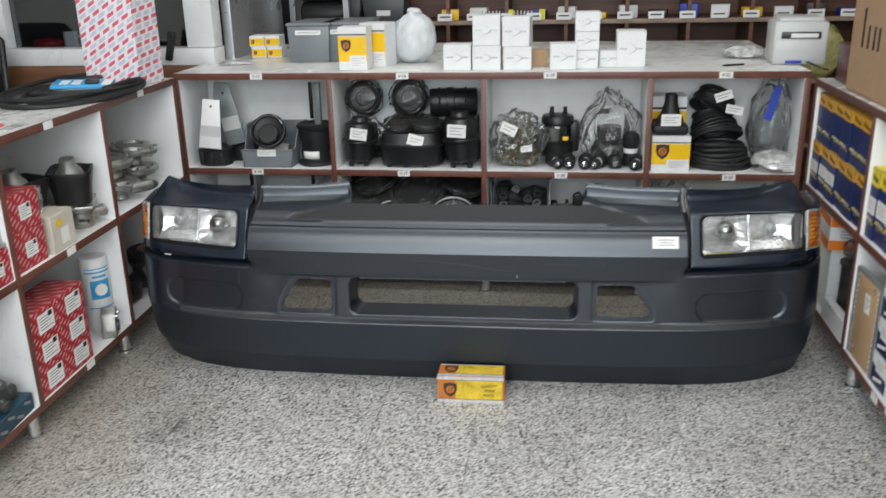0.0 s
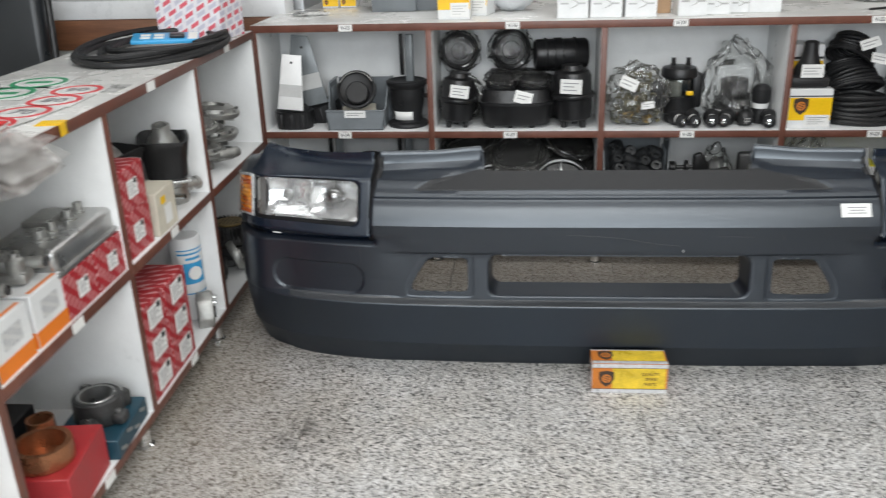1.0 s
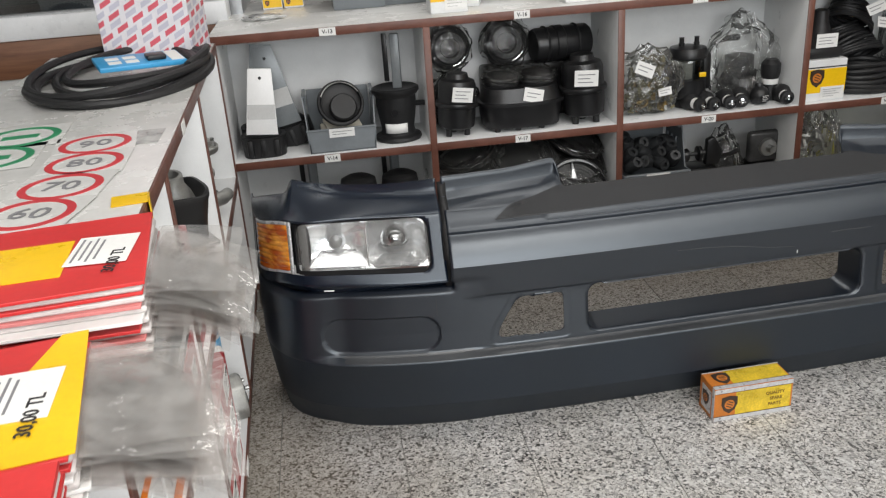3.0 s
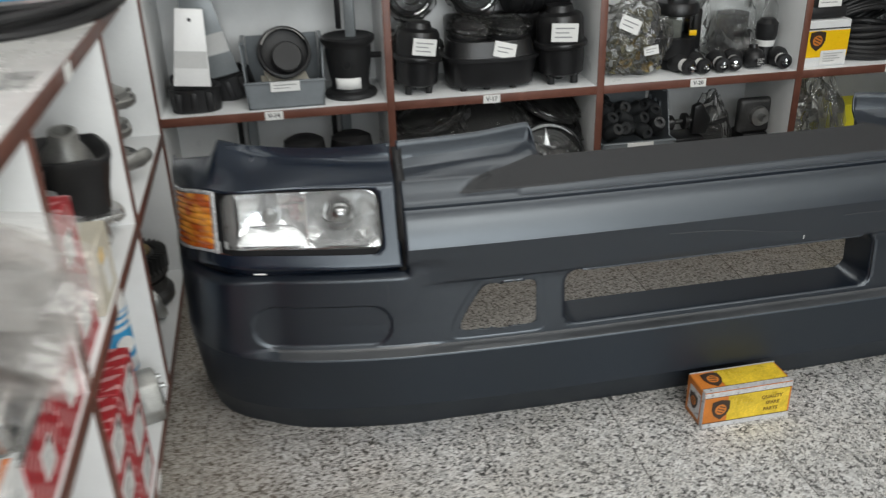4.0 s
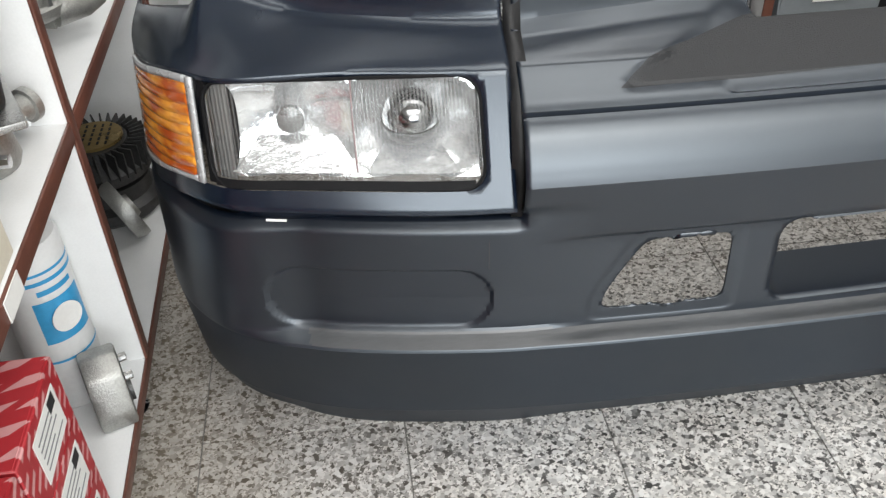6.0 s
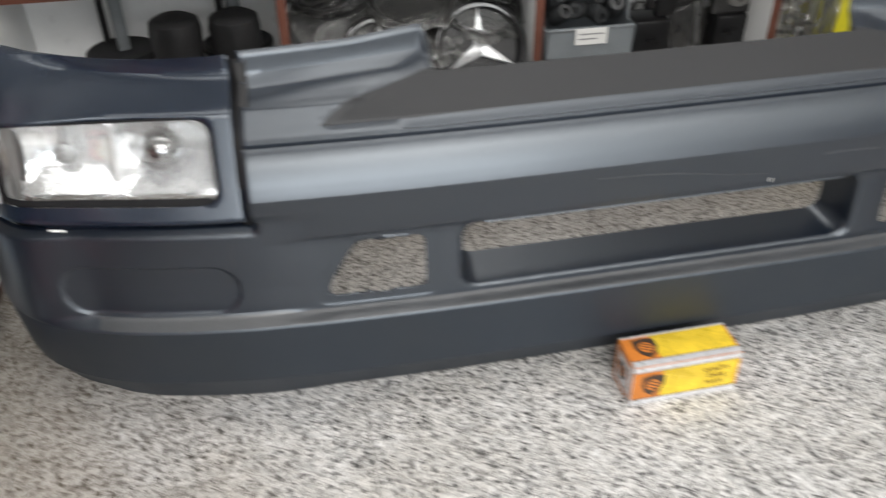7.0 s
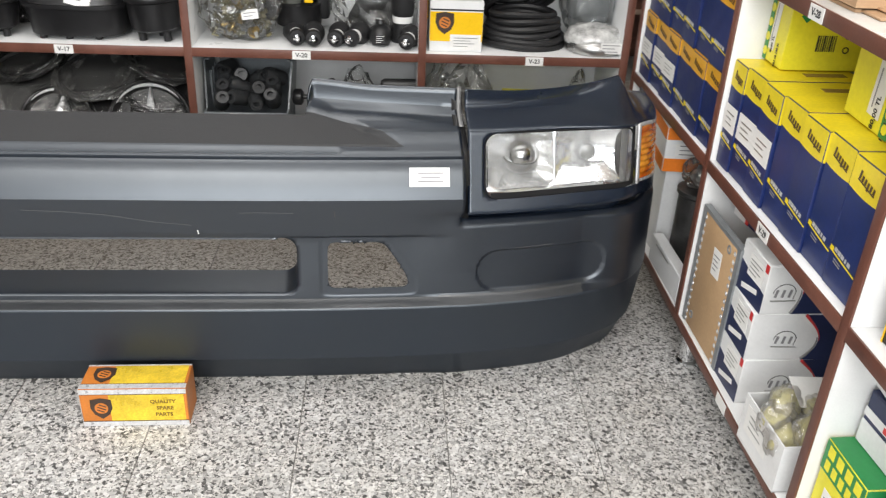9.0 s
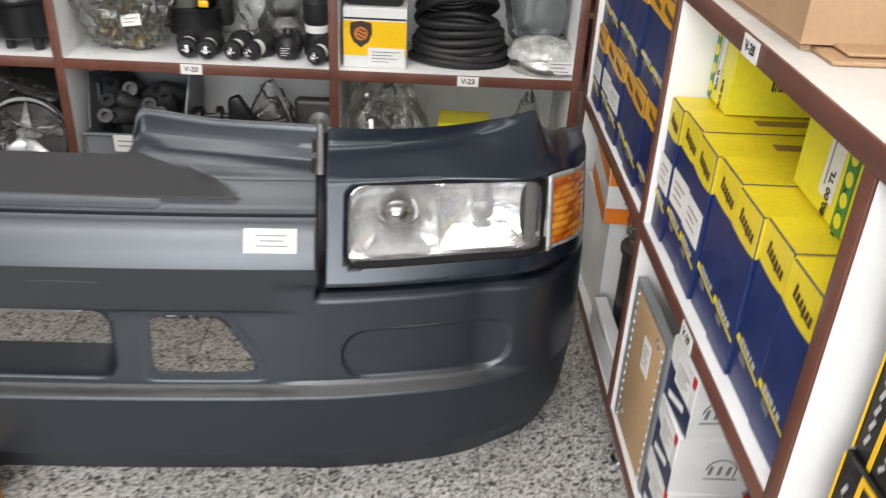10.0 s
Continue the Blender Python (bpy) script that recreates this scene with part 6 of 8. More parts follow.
part("front_panel", box(0.185, 0.005, 0.080, (0, -0.1005, 0.016), bevel=0.003), BEIGE_PLASTIC, t)
part("port", box(0.06, 0.004, 0.012, (-0.02, -0.102, 0.006), bevel=0.001), FACE_BLUE, t)
part("cable", tube([(0.03, -0.103, 0.012), (0.05, -0.16, 0.006), (0.06, -0.22, 0.004), (0.075, -0.27, 0.003)], 0.0035, 8), BLACK_RUBBER, t, "thin black cable")
t = thing("binder_box", "dark red-brown box at the counter corner", "box", pose(2.045, 4.20, 0.920))
part("box_body", box(0.085, 0.20, 0.125, bevel=0.004), MAROON, t)
part("box_lid", box(0.09, 0.205, 0.012, (0, 0, 0.122), bevel=0.003), MAROON, t)
# loose film and a pen on the worktop
t = thing("plastic_film", "small loose piece of clear film on the worktop", "plastic film", pose(-0.40, 4.72, TP))
part("film", lump(0.07, 0.05, 0.016, 45, 0.4), CLOUDY_BAG, t)
t = thing("plastic_film", "crumpled yellowish film beside the printer", "plastic film", pose(1.78, 4.85, TP))
part("film", lump(0.08, 0.05, 0.05, 46, 0.4), CLOUDY_BAG, t)
t = thing("pen", "small black pen lying on the worktop", "pen", pose(1.70, 4.58, TP + 0.004, 0, 90, 25))
part("pen_body", lathe([(0.001, -0.05), (0.004, -0.04), (0.004, 0.045), (0.003, 0.05)], 10), BLACK_PLASTIC, t)

# pigeonhole cabinet behind the worktop
cab = thing("pigeonhole_cabinet", "dark wooden pigeonhole cabinet with small boxed parts", "cabinet", pose(1.20, 6.05, 0))
CW, CD = 3.0, 0.38
part("cabinet_side", box(0.025, CD, 2.0, (-CW / 2, CD / 2, 0)), CABINET_WOOD, cab)
part("cabinet_side", box(0.025, CD, 2.0, (CW / 2, CD / 2, 0)), CABINET_WOOD, cab)
part("cabinet_back", box(CW, 0.012, 2.0, (0, CD + 0.006, 0)), CABINET_WOOD, cab)
for z in (0.30, 0.66, 0.995, 1.30, 1.60, 1.98):
    part("cabinet_shelf", box(CW - 0.03, CD - 0.006, 0.024, (0, CD / 2, z)), CABINET_WOOD, cab)
    part("shelf_edge", box(CW - 0.03, 0.004, 0.024, (0, -0.002, z), bevel=0.001), paint("pale_edge_strip", (0.36, 0.26, 0.20), 0.5, vary=0.2), cab)
for k in range(8):
    for z, h in ((0.684, 0.308), (1.019, 0.278), (1.324, 0.273)):
        part("cabinet_divider", box(0.020, CD - 0.01, h, (-1.16 + 0.335 * k, CD / 2, z)), CABINET_WOOD, cab)
rnd = random.Random(21)
for k in range(14):
    x = 0.36 + 0.168 * k
    p = thing("price_tag", "small white price card on the cabinet shelf", "price tag", pose(x, 6.03, 1.0195, -14, 0, rnd.uniform(-8, 8)), "price cards")
    s = part("card", box(0.085, 0.001, 0.040), PAPER, p)
    part("printed_line", box(0.06, 0.0005, 0.008, (0, -0.0008, 0.018)), INK, s)
    q = thing("small_packet", "small coloured parts packet in a pigeonhole", "packet", pose(x + 0.02, 6.13, 1.0195, 0, 0, rnd.uniform(-15, 15)), "pigeonhole packets")
    part("packet_body", box(0.10, 0.06, rnd.uniform(0.03, 0.075), bevel=0.004), (YELLOW_CARD, WHITE_CARTON, BLACK_PLASTIC, FACE_BLUE, WHITE_CARTON)[k % 5], q)
for x in (0.62, 0.80):
    t = thing("valve_row", "row of small silver valves standing upright", "valves", pose(x, 6.09, 1.0195))
    for k in range(6):
        part("valve_stem", lathe([(0.006, 0), (0.006, 0.03), (0.009, 0.032), (0.004, 0.05)], 8, pose(-0.05 + 0.02 * k, 0, 0)), CHROME, t)
    c = carton("tiny yellow and white carton", 0.035, 0.03, 0.055, LEMON, pose(x + 0.11, 6.08, 1.0195))
for x in (-0.245, 0.01):
    t = thing("storage_bin", "dark grey stacking bin in the cabinet", "storage bin", pose(x, 6.04, 1.0195), "cabinet bins")
    part("tray", prism([(-0.11, 0), (0.11, 0), (0.125, 0.14), (-0.125, 0.14)], 0.22, pose(0, -0.03, 0), bevel=0.006), paint("dark_grey_bin", (0.07, 0.075, 0.08), 0.45, vary=0.15), t)
    s = sheet(t, 0.08, 0.03, (0, -0.031, 0.05), PAPER, name="bin_label")
t = thing("shelf_block", "dark folded goods in the cabinet", "packet", pose(1.78, 6.12, 0.6845))
part("packet_body", box(0.20, 0.14, 0.20, bevel=0.02), BLACK_PLASTIC, t)
t = thing("plastic_film", "yellow plastic sack in the cabinet", "sack", pose(2.42, 6.10, 0.6845))
part("film", lump(0.14, 0.10, 0.30, 47, 0.2), YELLOW_PACK, t)
# dark rack at the cabinet's end
t = thing("dark_rack", "dark rolls on a steel rack by the partition", "rack", pose(-0.42, 5.75, 0))
for x in (-0.02, 0.28):
    part("rack_post", box(0.03, 0.03, 1.9, (x, 0, 0)), ALU, t)
for k in range(5):
    part("roll", lathe([(0.06, -0.12), (0.065, -0.11), (0.065, 0.11), (0.06, 0.12)], 20, pose(0.13, 0.10, 1.08 + 0.13 * k, 0, 90, 0)), BLACK_RUBBER, t)
part("rack_shelf", box(0.30, 0.25, 0.02, (0.13, 0.10, 0.99)), CABINET_WOOD, t)

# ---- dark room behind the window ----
# near-black colour on this sheet stands for the unlit room
DARK = paint("unlit_room_backdrop", (0.035, 0.034, 0.034), 0.8, vary=0.3)
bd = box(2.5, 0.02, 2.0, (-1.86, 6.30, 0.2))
tagged(part("backdrop", bd, DARK), "near-black backdrop for the unlit room beyond the window", "wall", kind="structure")
t = thing("desk", "dark desk behind the window", "desk", pose(-1.55, 5.35, 0))
part("desk_top", box(1.4, 0.6, 0.03, (0, 0, 0.93), bevel=0.003), CABINET_WOOD, t)
for x in (-0.66, 0.66):
    part("desk_side", box(0.03, 0.55, 0.93, (x, 0, 0)), CABINET_WOOD, t)
t = thing("mug", "white mug on the dark desk", "mug", pose(-1.42, 5.16, 0.961))
part("mug_body", lathe([(0.028, 0), (0.032, 0.004), (0.035, 0.09), (0.032, 0.09), (0.029, 0.006), (0, 0.006)], 24, cap=False), WHITE_CARTON, t)
part("mug_handle", tube([(0.034, 0, 0.07), (0.055, 0, 0.065), (0.055, 0, 0.03), (0.034, 0, 0.022)], 0.005, 8), WHITE_CARTON, t)
t = thing("cloth_bundle", "dark red folded cloth on the desk", "cloth", pose(-1.56, 5.18, 0.961))
part("cloth", lump(0.08, 0.05, 0.06, 51, 0.2), RED_DARK, t)
t = thing("cabinet_door_panel", "grey steel cabinet behind the window", "cabinet", pose(-1.16, 5.30, 0.961))
part("panel", prism([(-0.10, 0), (0.10, 0), (0.02, 0.6), (-0.16, 0.6)], 0.05, pose(0, 0, 0), bevel=0.004), GREY_STEEL, t)
part("handle", tube([(-0.08, -0.01, 0.13), (-0.04, -0.03, 0.12), (0.03, -0.03, 0.09)], 0.006, 8), CHROME, t)
t = thing("wall_phone", "dark handset hanging at the window sill", "telephone", pose(-0.735, 4.782, 0.948))
part("handset", joined(box(0.032, 0.026, 0.12, (0, 0, 0), bevel=0.008), box(0.036, 0.03, 0.03, (0, -0.004, 0.10), bevel=0.008)), BLACK_PLASTIC, t, m=pose(0, 0, 0, 0, 14, 0))

# ---- left counter: on top ----
LT = 0.9265
c = carton("tall white carton with red and grey slanted print", 0.245, 0.15, 0.32, PINK_PRINT, pose(-0.662, 4.235, LT, 0, 0, -10), name="printed_carton")
t = thing("hose_coil", "coil of thin black rubber hose on the counter", "hose", pose(-0.700, 3.930, LT))
for k, (rx, ry, z, ox, oy) in enumerate(((0.208, 0.330, 0.010, 0, 0), (0.190, 0.310, 0.011, 0.006, -0.01), (0.165, 0.245, 0.012, 0.012, 0.02), (0.200, 0.320, 0.027, -0.004, 0.006), (0.150, 0.225, 0.024, 0.018, 0.03))):
    part("hose_turn", tube([(ox + rx * math.cos(a * math.pi / 32), oy + ry * math.sin(a * math.pi / 32), z + 0.006 * math.sin(a * 0.2 + k)) for a in range(64)], 0.0095, 8, closed=True), BLACK_RUBBER, t)
part("hose_end", tube([(0.16, 0.20, 0.02), (0.19, 0.12, 0.038), (0.195, 0.02, 0.042), (0.17, -0.10, 0.034)], 0.0105, 8), BLACK_RUBBER, t)
t = thing("blister_pack", "bright blue blister pack lying on the hose", "blister pack", pose(-0.655, 3.915, LT + 0.034, 3, 2, 20))
part("card", box(0.20, 0.13, 0.012, bevel=0.002), SKY_BLUE, t)
for x, y in ((-0.06, 0.02), (-0.02, 0.02), (-0.06, -0.025), (-0.02, -0.025)):
    part("pack_panel", box(0.030, 0.030, 0.0008, (x, y, 0.012)), PAPER, t)
part("pack_panel", box(0.030, 0.11, 0.0008, (0.082, 0.0, 0.012)), PAPER, t)
part("clip", box(0.045, 0.045, 0.012, (0.035, -0.02, 0.012), bevel=0.004), BLACK_PLASTIC, t)


def limit_sticker(label, m, ring, words, r=0.062):
    t = thing("round_sticker", label, "sticker", m, "round stickers")
    part("sticker_film", box(r * 2.25, r * 2.25, 0.0006, bevel=0), TOP_BOARD, t)
    part("printed_ring", lathe([(r * 0.80, 0.0006), (r * 0.80, 0.0012), (r, 0.0012), (r, 0.0006)], 40, cap=False), ring, t)
    if words:
        lettering(words, r * 0.95, FAINT, t, pose(0, 0, 0.0014, -90, 0, 0), bold=0.0004)
    else:
        part("printed_mark", box(r * 0.9, r * 0.35, 0.0006, (0, 0, 0.0008)), ring, t)
    return t


for k, (x, y, w) in enumerate(((-0.632, 3.300, "90"), (-0.622, 3.176, "80"), (-0.628, 3.052, "70"), (-0.640, 2.932, "60"))):
    limit_sticker("white sticker with a red ring and black number", pose(x, y, LT + 0.0006 * (k + 1), 0, 0, 8 - 6 * k), RED_RING, w)
for k, (x, y) in enumerate(((-0.790, 3.405), (-0.800, 3.265))):
    limit_sticker("white sticker with a green ring print", pose(x, y, LT + 0.0006, 0, 0, 5), GREEN_RING, "", 0.072)
t = thing("clear_tape", "strip of clear tape on the counter top", "tape", pose(-0.545, 3.32, LT))
part("tape_film", box(0.05, 0.10, 0.0008), CLOUDY_BAG, t)
t = thing("yellow_tag", "yellow plastic tag folded over the counter edge", "tag", pose(-0.520, 2.955, LT, 0, 0, 10))
part("tag_card", joined(box(0.050, 0.045, 0.0015, (0.010, 0, 0)), box(0.0015, 0.045, 0.026, (0.0365, 0, -0.025))), YELLOW_CARD, t)


def bag_sheet(w, d, seed, droop):
    """The loose end of a clear bag: a creased sheet with a ragged edge that bends down."""
    b = bmesh.new()
    bmesh.ops.create_grid(b, x_segments=12, y_segments=14, size=0.5)
    off = Vector((seed * 5.1, seed * 2.3, 0))
    for v in b.verts:
        u = v.co.x + 0.5
        y = v.co.y * d
        ragged = 1 + 0.05 * noise.noise(Vector((y * 22, 0.3, 0)) + off)
        x = u * w * ragged
        v.co = (x * (1 - 0.3 * droop * u), y * (1 - 0.06 * u), (0.0035 * noise.noise(Vector((x * 9, y * 26, 0)) + off) + 0.002 * noise.noise(Vector((x * 40, y * 60, 0)) + off)) * u - droop * w * u ** 1.5)
    return b


FILM = clear("bag_film", (0.96, 0.94, 0.93), 0.03, 0.12, crumple=0.25, scale=30, haze=0.17, sheen=0.8)
BAG_EDGE = paint("pale_bag_edge", (0.70, 0.66, 0.64), 0.5, vary=0.25, scale=40, grain=200, bump=0.2, stretch=(1, 1, 12))
PINK_CARD = paint("faded_red_card", (0.66, 0.22, 0.21), 0.55, vary=0.2, bump=0.05)


def card_pack(label, m, card, strip, words, n=6, w=0.27, d=0.20, wedge=False, films=4, reach=0.07, layers=None):
    """Header cards of bagged goods, stacked, the ends of their clear bags hanging over the counter's edge."""
    t = thing("bagged_card_stack", label, "bagged goods", m, "stacks of bagged goods")
    rnd = random.Random(n)
    step = 0.011
    for k in range(n):
        c = card if k >= n - 2 else (layers or (PAPER, PINK_CARD, card))[k % 3]
        part("header_card", box(w, d, 0.0035, bevel=0.0006, seg=1), c, t, m=pose(-w / 2 + rnd.uniform(-0.010, 0.0), rnd.uniform(-0.006, 0.006), 0.001 + step * k, 0, 0, rnd.uniform(-2.0, 2.0)))
        if k < n - 1:
            part("filling", box(w * 0.97, d * 0.94, step - 0.0042, bevel=0.002, seg=1), BAG_EDGE, t, m=pose(-w / 2, 0, 0.0046 + step * k))
    for k in range(films):
        part("bag_film", bag_sheet(reach * rnd.uniform(0.75, 1.15), d * rnd.uniform(0.8, 0.97), n * 3 + k, rnd.uniform(0.12, 0.55)), FILM, t, m=pose(-0.004, rnd.uniform(-0.006, 0.006), 0.003 + step * (n - 1.4) * (k + 0.4) / films, 0, 0, rnd.uniform(-5, 5)), smooth=60)
    z = 0.001 + step * (n - 1) + 0.0038
    if wedge:
        b = prism([(-w * 0.5, -d * 0.5), (-w * 0.5, -d * 0.32), (w * 0.10, -d * 0.22), (w * 0.30, d * 0.05), (w * 0.42, d * 0.5), (w * 0.5, d * 0.5), (w * 0.5, -d * 0.5)], 0.0006, pose(0, 0, 0.0006, -90, 0, 0))
        part("printed_strip", b, strip, t, m=pose(-w / 2, 0, z))
    elif words:
        part("printed_strip", box(w * 0.80, d * 0.48, 0.0006), strip, t, m=pose(-w * 0.60 - 0.02, -0.008, z))
    s = part("price_label", box(0.060, 0.074, 0.0006), PAPER, t, "white price label", m=pose(-0.048 if words else -0.12, 0.0, z + 0.0010, 0, 0, -6))
    if words:
        lettering(words, 0.0165, INK, s, pose(0.018, -0.032, 0.001, 0, 0, 90) @ pose(0, 0, 0, -90, 0, 0), bold=0.0001)
    for k in range(4):
        part("printed_line", box(0.0022, 0.060 - 0.010 * (k % 2), 0.0004, (-0.024 + 0.007 * k, 0, 0.0006)), FAINT, s)
    return t


card_pack("stack of bagged goods with red and yellow header cards", pose(-0.405, 2.585, LT, 0, 0, 5), RED, YELLOW_CARD, "30,00 TL", 7, 0.30, 0.195, films=13, reach=0.100)
card_pack("stack of bagged goods with yellow and red labels", pose(-0.425, 2.355, LT, 0, 0, 10), RED, YELLOW_CARD, "30,00 TL", 5, 0.27, 0.19, True, films=13, reach=0.105, layers=(PAPER, PAPER, PAPER))
card_pack("stack of bagged goods with plain red header cards", pose(-0.395, 2.150, LT, 0, 0, 8), RED, ORANGE_PRINT, "", 6, 0.27, 0.19, films=0, layers=(RED, PINK_CARD, RED))

# ---- left counter: shelves (front looks along +x) ----
LS, LB = 0.5205, 0.1175


def at_left(y, z, x=-0.505, turn=0):
    return ASKEW @ pose(x, y, z, 0, 0, 90 + turn)


def turbo(label, m, s=1.0, seed=1):
    """A cast housing: scroll, flange and outlet."""
    t = thing("cast_housing", label, "engine part", m, "cast housings")
    b = tube([(0.045 * s * math.cos(a * 0.35), 0.045 * s * math.sin(a * 0.35), 0.04 * s) for a in range(18)], [0.020 * s + 0.0009 * s * a for a in range(18)], 14)
    joined(b, lathe([(0.030 * s, 0.0), (0.055 * s, 0.004 * s), (0.055 * s, 0.018 * s), (0.028 * s, 0.03 * s), (0.028 * s, 0.085 * s), (0.044 * s, 0.088 * s), (0.044 * s, 0.102 * s), (0.030 * s, 0.102 * s), (0.026 * s, 0.07 * s)], 28, cap=False))
    part("scroll", b, CAST, t)
    part("flange", box(0.085 * s, 0.014 * s, 0.07 * s, (0.06 * s, -0.06 * s, 0.0), bevel=0.006 * s), CAST, t)
    for k in range(4):
        part("bolt", lathe([(0.007 * s, 0), (0.007 * s, 0.008 * s), (0.004 * s, 0.009 * s)], 6, pose(0.06 * s + 0.03 * s * (1 if k % 2 else -1), -0.067 * s, 0.035 * s + 0.024 * s * (1 if k > 1 else -1), 90, 0, 0)), STEEL, t)
    return t


def cast_cover(label, m, r=0.072):
    """A flat round cast housing with a bolted rim on a narrow neck, and a side outlet."""
    t = thing("cast_housing", label, "engine part", m, "cast housings")
    b = lathe([(0.034, 0.0), (0.036, 0.006), (0.030, 0.020), (0.034, 0.034), (r * 0.80, 0.044), (r, 0.048), (r + 0.003, 0.052), (r + 0.003, 0.064), (r - 0.004, 0.068), (r * 0.82, 0.066), (r * 0.78, 0.078), (r * 0.45, 0.084), (r * 0.40, 0.074), (0.010, 0.072), (0.0, 0.072)], 40)
    joined(b, tube([(r * 0.3, -r * 0.75, 0.050), (r * 0.9, -r * 0.85, 0.050), (r * 1.35, -r * 0.65, 0.048)], [0.020, 0.019, 0.017], 16))
    part("scroll", b, CAST, t)
    for k in range(9):
        q = 2 * math.pi * k / 9
        part("bolt", lathe([(0.0065, 0), (0.0065, 0.009), (0.004, 0.010), (0, 0.010)], 6, pose((r - 0.006) * math.cos(q), (r - 0.006) * math.sin(q), 0.067)), STEEL, t)
    for k in range(6):
        part("rib", box(0.004, r * 0.42, 0.014, (0, r * 0.60, 0.028)), CAST, t, m=pose(0, 0, 0, 0, 0, 60 * k + 20))
    return t


cast_cover("flat round cast aluminium pump housing", at_left(4.165, LS + 0.016, -0.625, 15), 0.074)
cast_cover("flat round cast aluminium pump housing", at_left(3.995, LS, -0.615, -40), 0.078)
cast_cover("flat round cast aluminium housing stacked on another", at_left(4.155, LS + 0.102, -0.620, 60) @ pose(0, 0, 0, 4, -5, 0), 0.086)
cast_cover("flat round cast aluminium housing stacked on another", at_left(3.985, LS + 0.086, -0.625, 130) @ pose(0, 0, 0, -3, 4, 0), 0.080)
t = thing("brake_disc", "dark round steel disc under cast housings", "disc", at_left(4.165, LS, -0.640))
cup([(0.02, 0), (0.09, 0), (0.095, 0.004), (0.094, 0.010), (0.05, 0.0145), (0.02, 0.015)], 36, IRON, t, "disc_body")
for x, y, lift in ((-0.615, 4.180, 0.070), (-0.66, 3.955, 0.0)):
    if lift:
        t = thing("fan_hub", "dark shiny iron drum under a fan clutch", "engine part", at_left(y, LB, x))
        cup([(0, 0), (0.085, 0), (0.095, 0.010), (0.095, 0.030), (0.080, 0.040), (0.080, lift - 0.001), (0, lift - 0.001)], 36, IRON, t, "drum_body")
    t = thing("fan_clutch", "dark fan clutch with thin radial fins", "fan clutch", at_left(y, LB + lift, x), "fan clutches")
    cup([(0, 0), (0.070, 0), (0.088, 0.012), (0.088, 0.030), (0.058, 0.050), (0.058, 0.070), (0, 0.072)], 36, IRON, t, "clutch_body")
    for k in range(36):
        q = 2 * math.pi * k / 36
        part("fin", box(0.0025, 0.030, 0.050, (0, 0, 0.024), turn=None), IRON, t, m=pose(0.077 * math.cos(q), 0.077 * math.sin(q), 0, 0, 0, math.degrees(q) + 90 + 12))
    hp = cup([(0, 0.0725), (0.052, 0.0725), (0.052, 0.078), (0, 0.079)], 28, BRASS, t, "hub_plate", None, "olive perforated plate")
    for i in range(-2, 3):
        for j in range(-2, 3):
            part("plate_hole", box(0.010, 0.004, 0.0006, (0.016 * i, 0.014 * j, 0.0792)), BLACK_RUBBER, t)
t = thing("belt_pulley", "grey cast belt pulley leaning on the bottom shelf", "engine part", at_left(4.060, LB + 0.055, -0.575, 30), "cast covers")
part("pulley_body", lathe([(0.0, 0.03), (0.02, 0.03), (0.026, 0.016), (0.046, 0.014), (0.056, 0.022), (0.058, 0.010), (0.052, -0.004), (0.0, -0.004)], 28, pose(0, 0, 0, 70, 0, 0), cap=False), CAST, t)


def engine_mount(label, m, s=1.0):
    """An open black rubber tub on a steel foot, with a cast cone in it."""
    t = thing("engine_mount", label, "engine mount", m, "engine mounts")
    part("foot_plate", box(0.175 * s, 0.12 * s, 0.010, bevel=0.003), STEEL, t)
    b = bmesh.new()
    loops = []
    for f, z in ((0.80, 0.0105), (0.86, 0.05), (0.98, 0.096), (1.02, 0.104), (1.02, 0.112), (0.93, 0.113), (0.88, 0.104), (0.70, 0.090), (0.30, 0.088)):
        loops.append([b.verts.new((f * 0.088 * s * math.copysign(abs(math.cos(q)) ** 0.55, math.cos(q)), f * 0.066 * s * math.copysign(abs(math.sin(q)) ** 0.55, math.sin(q)), z * s + (0.004 * s * math.sin(3 * q) if z > 0.1 else 0))) for q in (math.pi * (k + 0.5) / 16 for k in range(32))])
    for lo, hi in zip(loops, loops[1:]):
        for k in range(32):
            b.faces.new((lo[k], lo[(k + 1) % 32], hi[(k + 1) % 32], hi[k]))
    b.faces.new(loops[-1])
    b.faces.new(loops[0][::-1])
    part("rubber_block", b, BLACK_RUBBER, t)
    part("steel_cone", lathe([(0.046 * s, -0.012 * s), (0.038 * s, 0.010 * s), (0.025 * s, 0.030 * s), (0.023 * s, 0.052 * s), (0.016 * s, 0.053 * s), (0.014 * s, 0.03 * s)], 20, pose(-0.016 * s, 0, 0.100 * s, 0, -14, 0)), CAST, t, "grey cast stub")
    return t


t = thing("pump_base", "grey cast pump under an engine mount", "engine part", at_left(3.655, LS, -0.585))
part("pump_body", lathe([(0.042, 0), (0.046, 0.01), (0.040, 0.05), (0.048, 0.056), (0.048, 0.068), (0.0, 0.07)], 24), CAST, t)
part("flange", box(0.10, 0.08, 0.012, (0, 0, 0.068), bevel=0.004), STEEL, t)
part("outlet", lathe([(0.017, 0), (0.017, 0.045), (0.021, 0.046), (0.021, 0.056), (0.013, 0.056), (0.013, 0.02)], 20, pose(0.025, -0.02, 0.038, 90, 0, 60), cap=False), CAST, t)
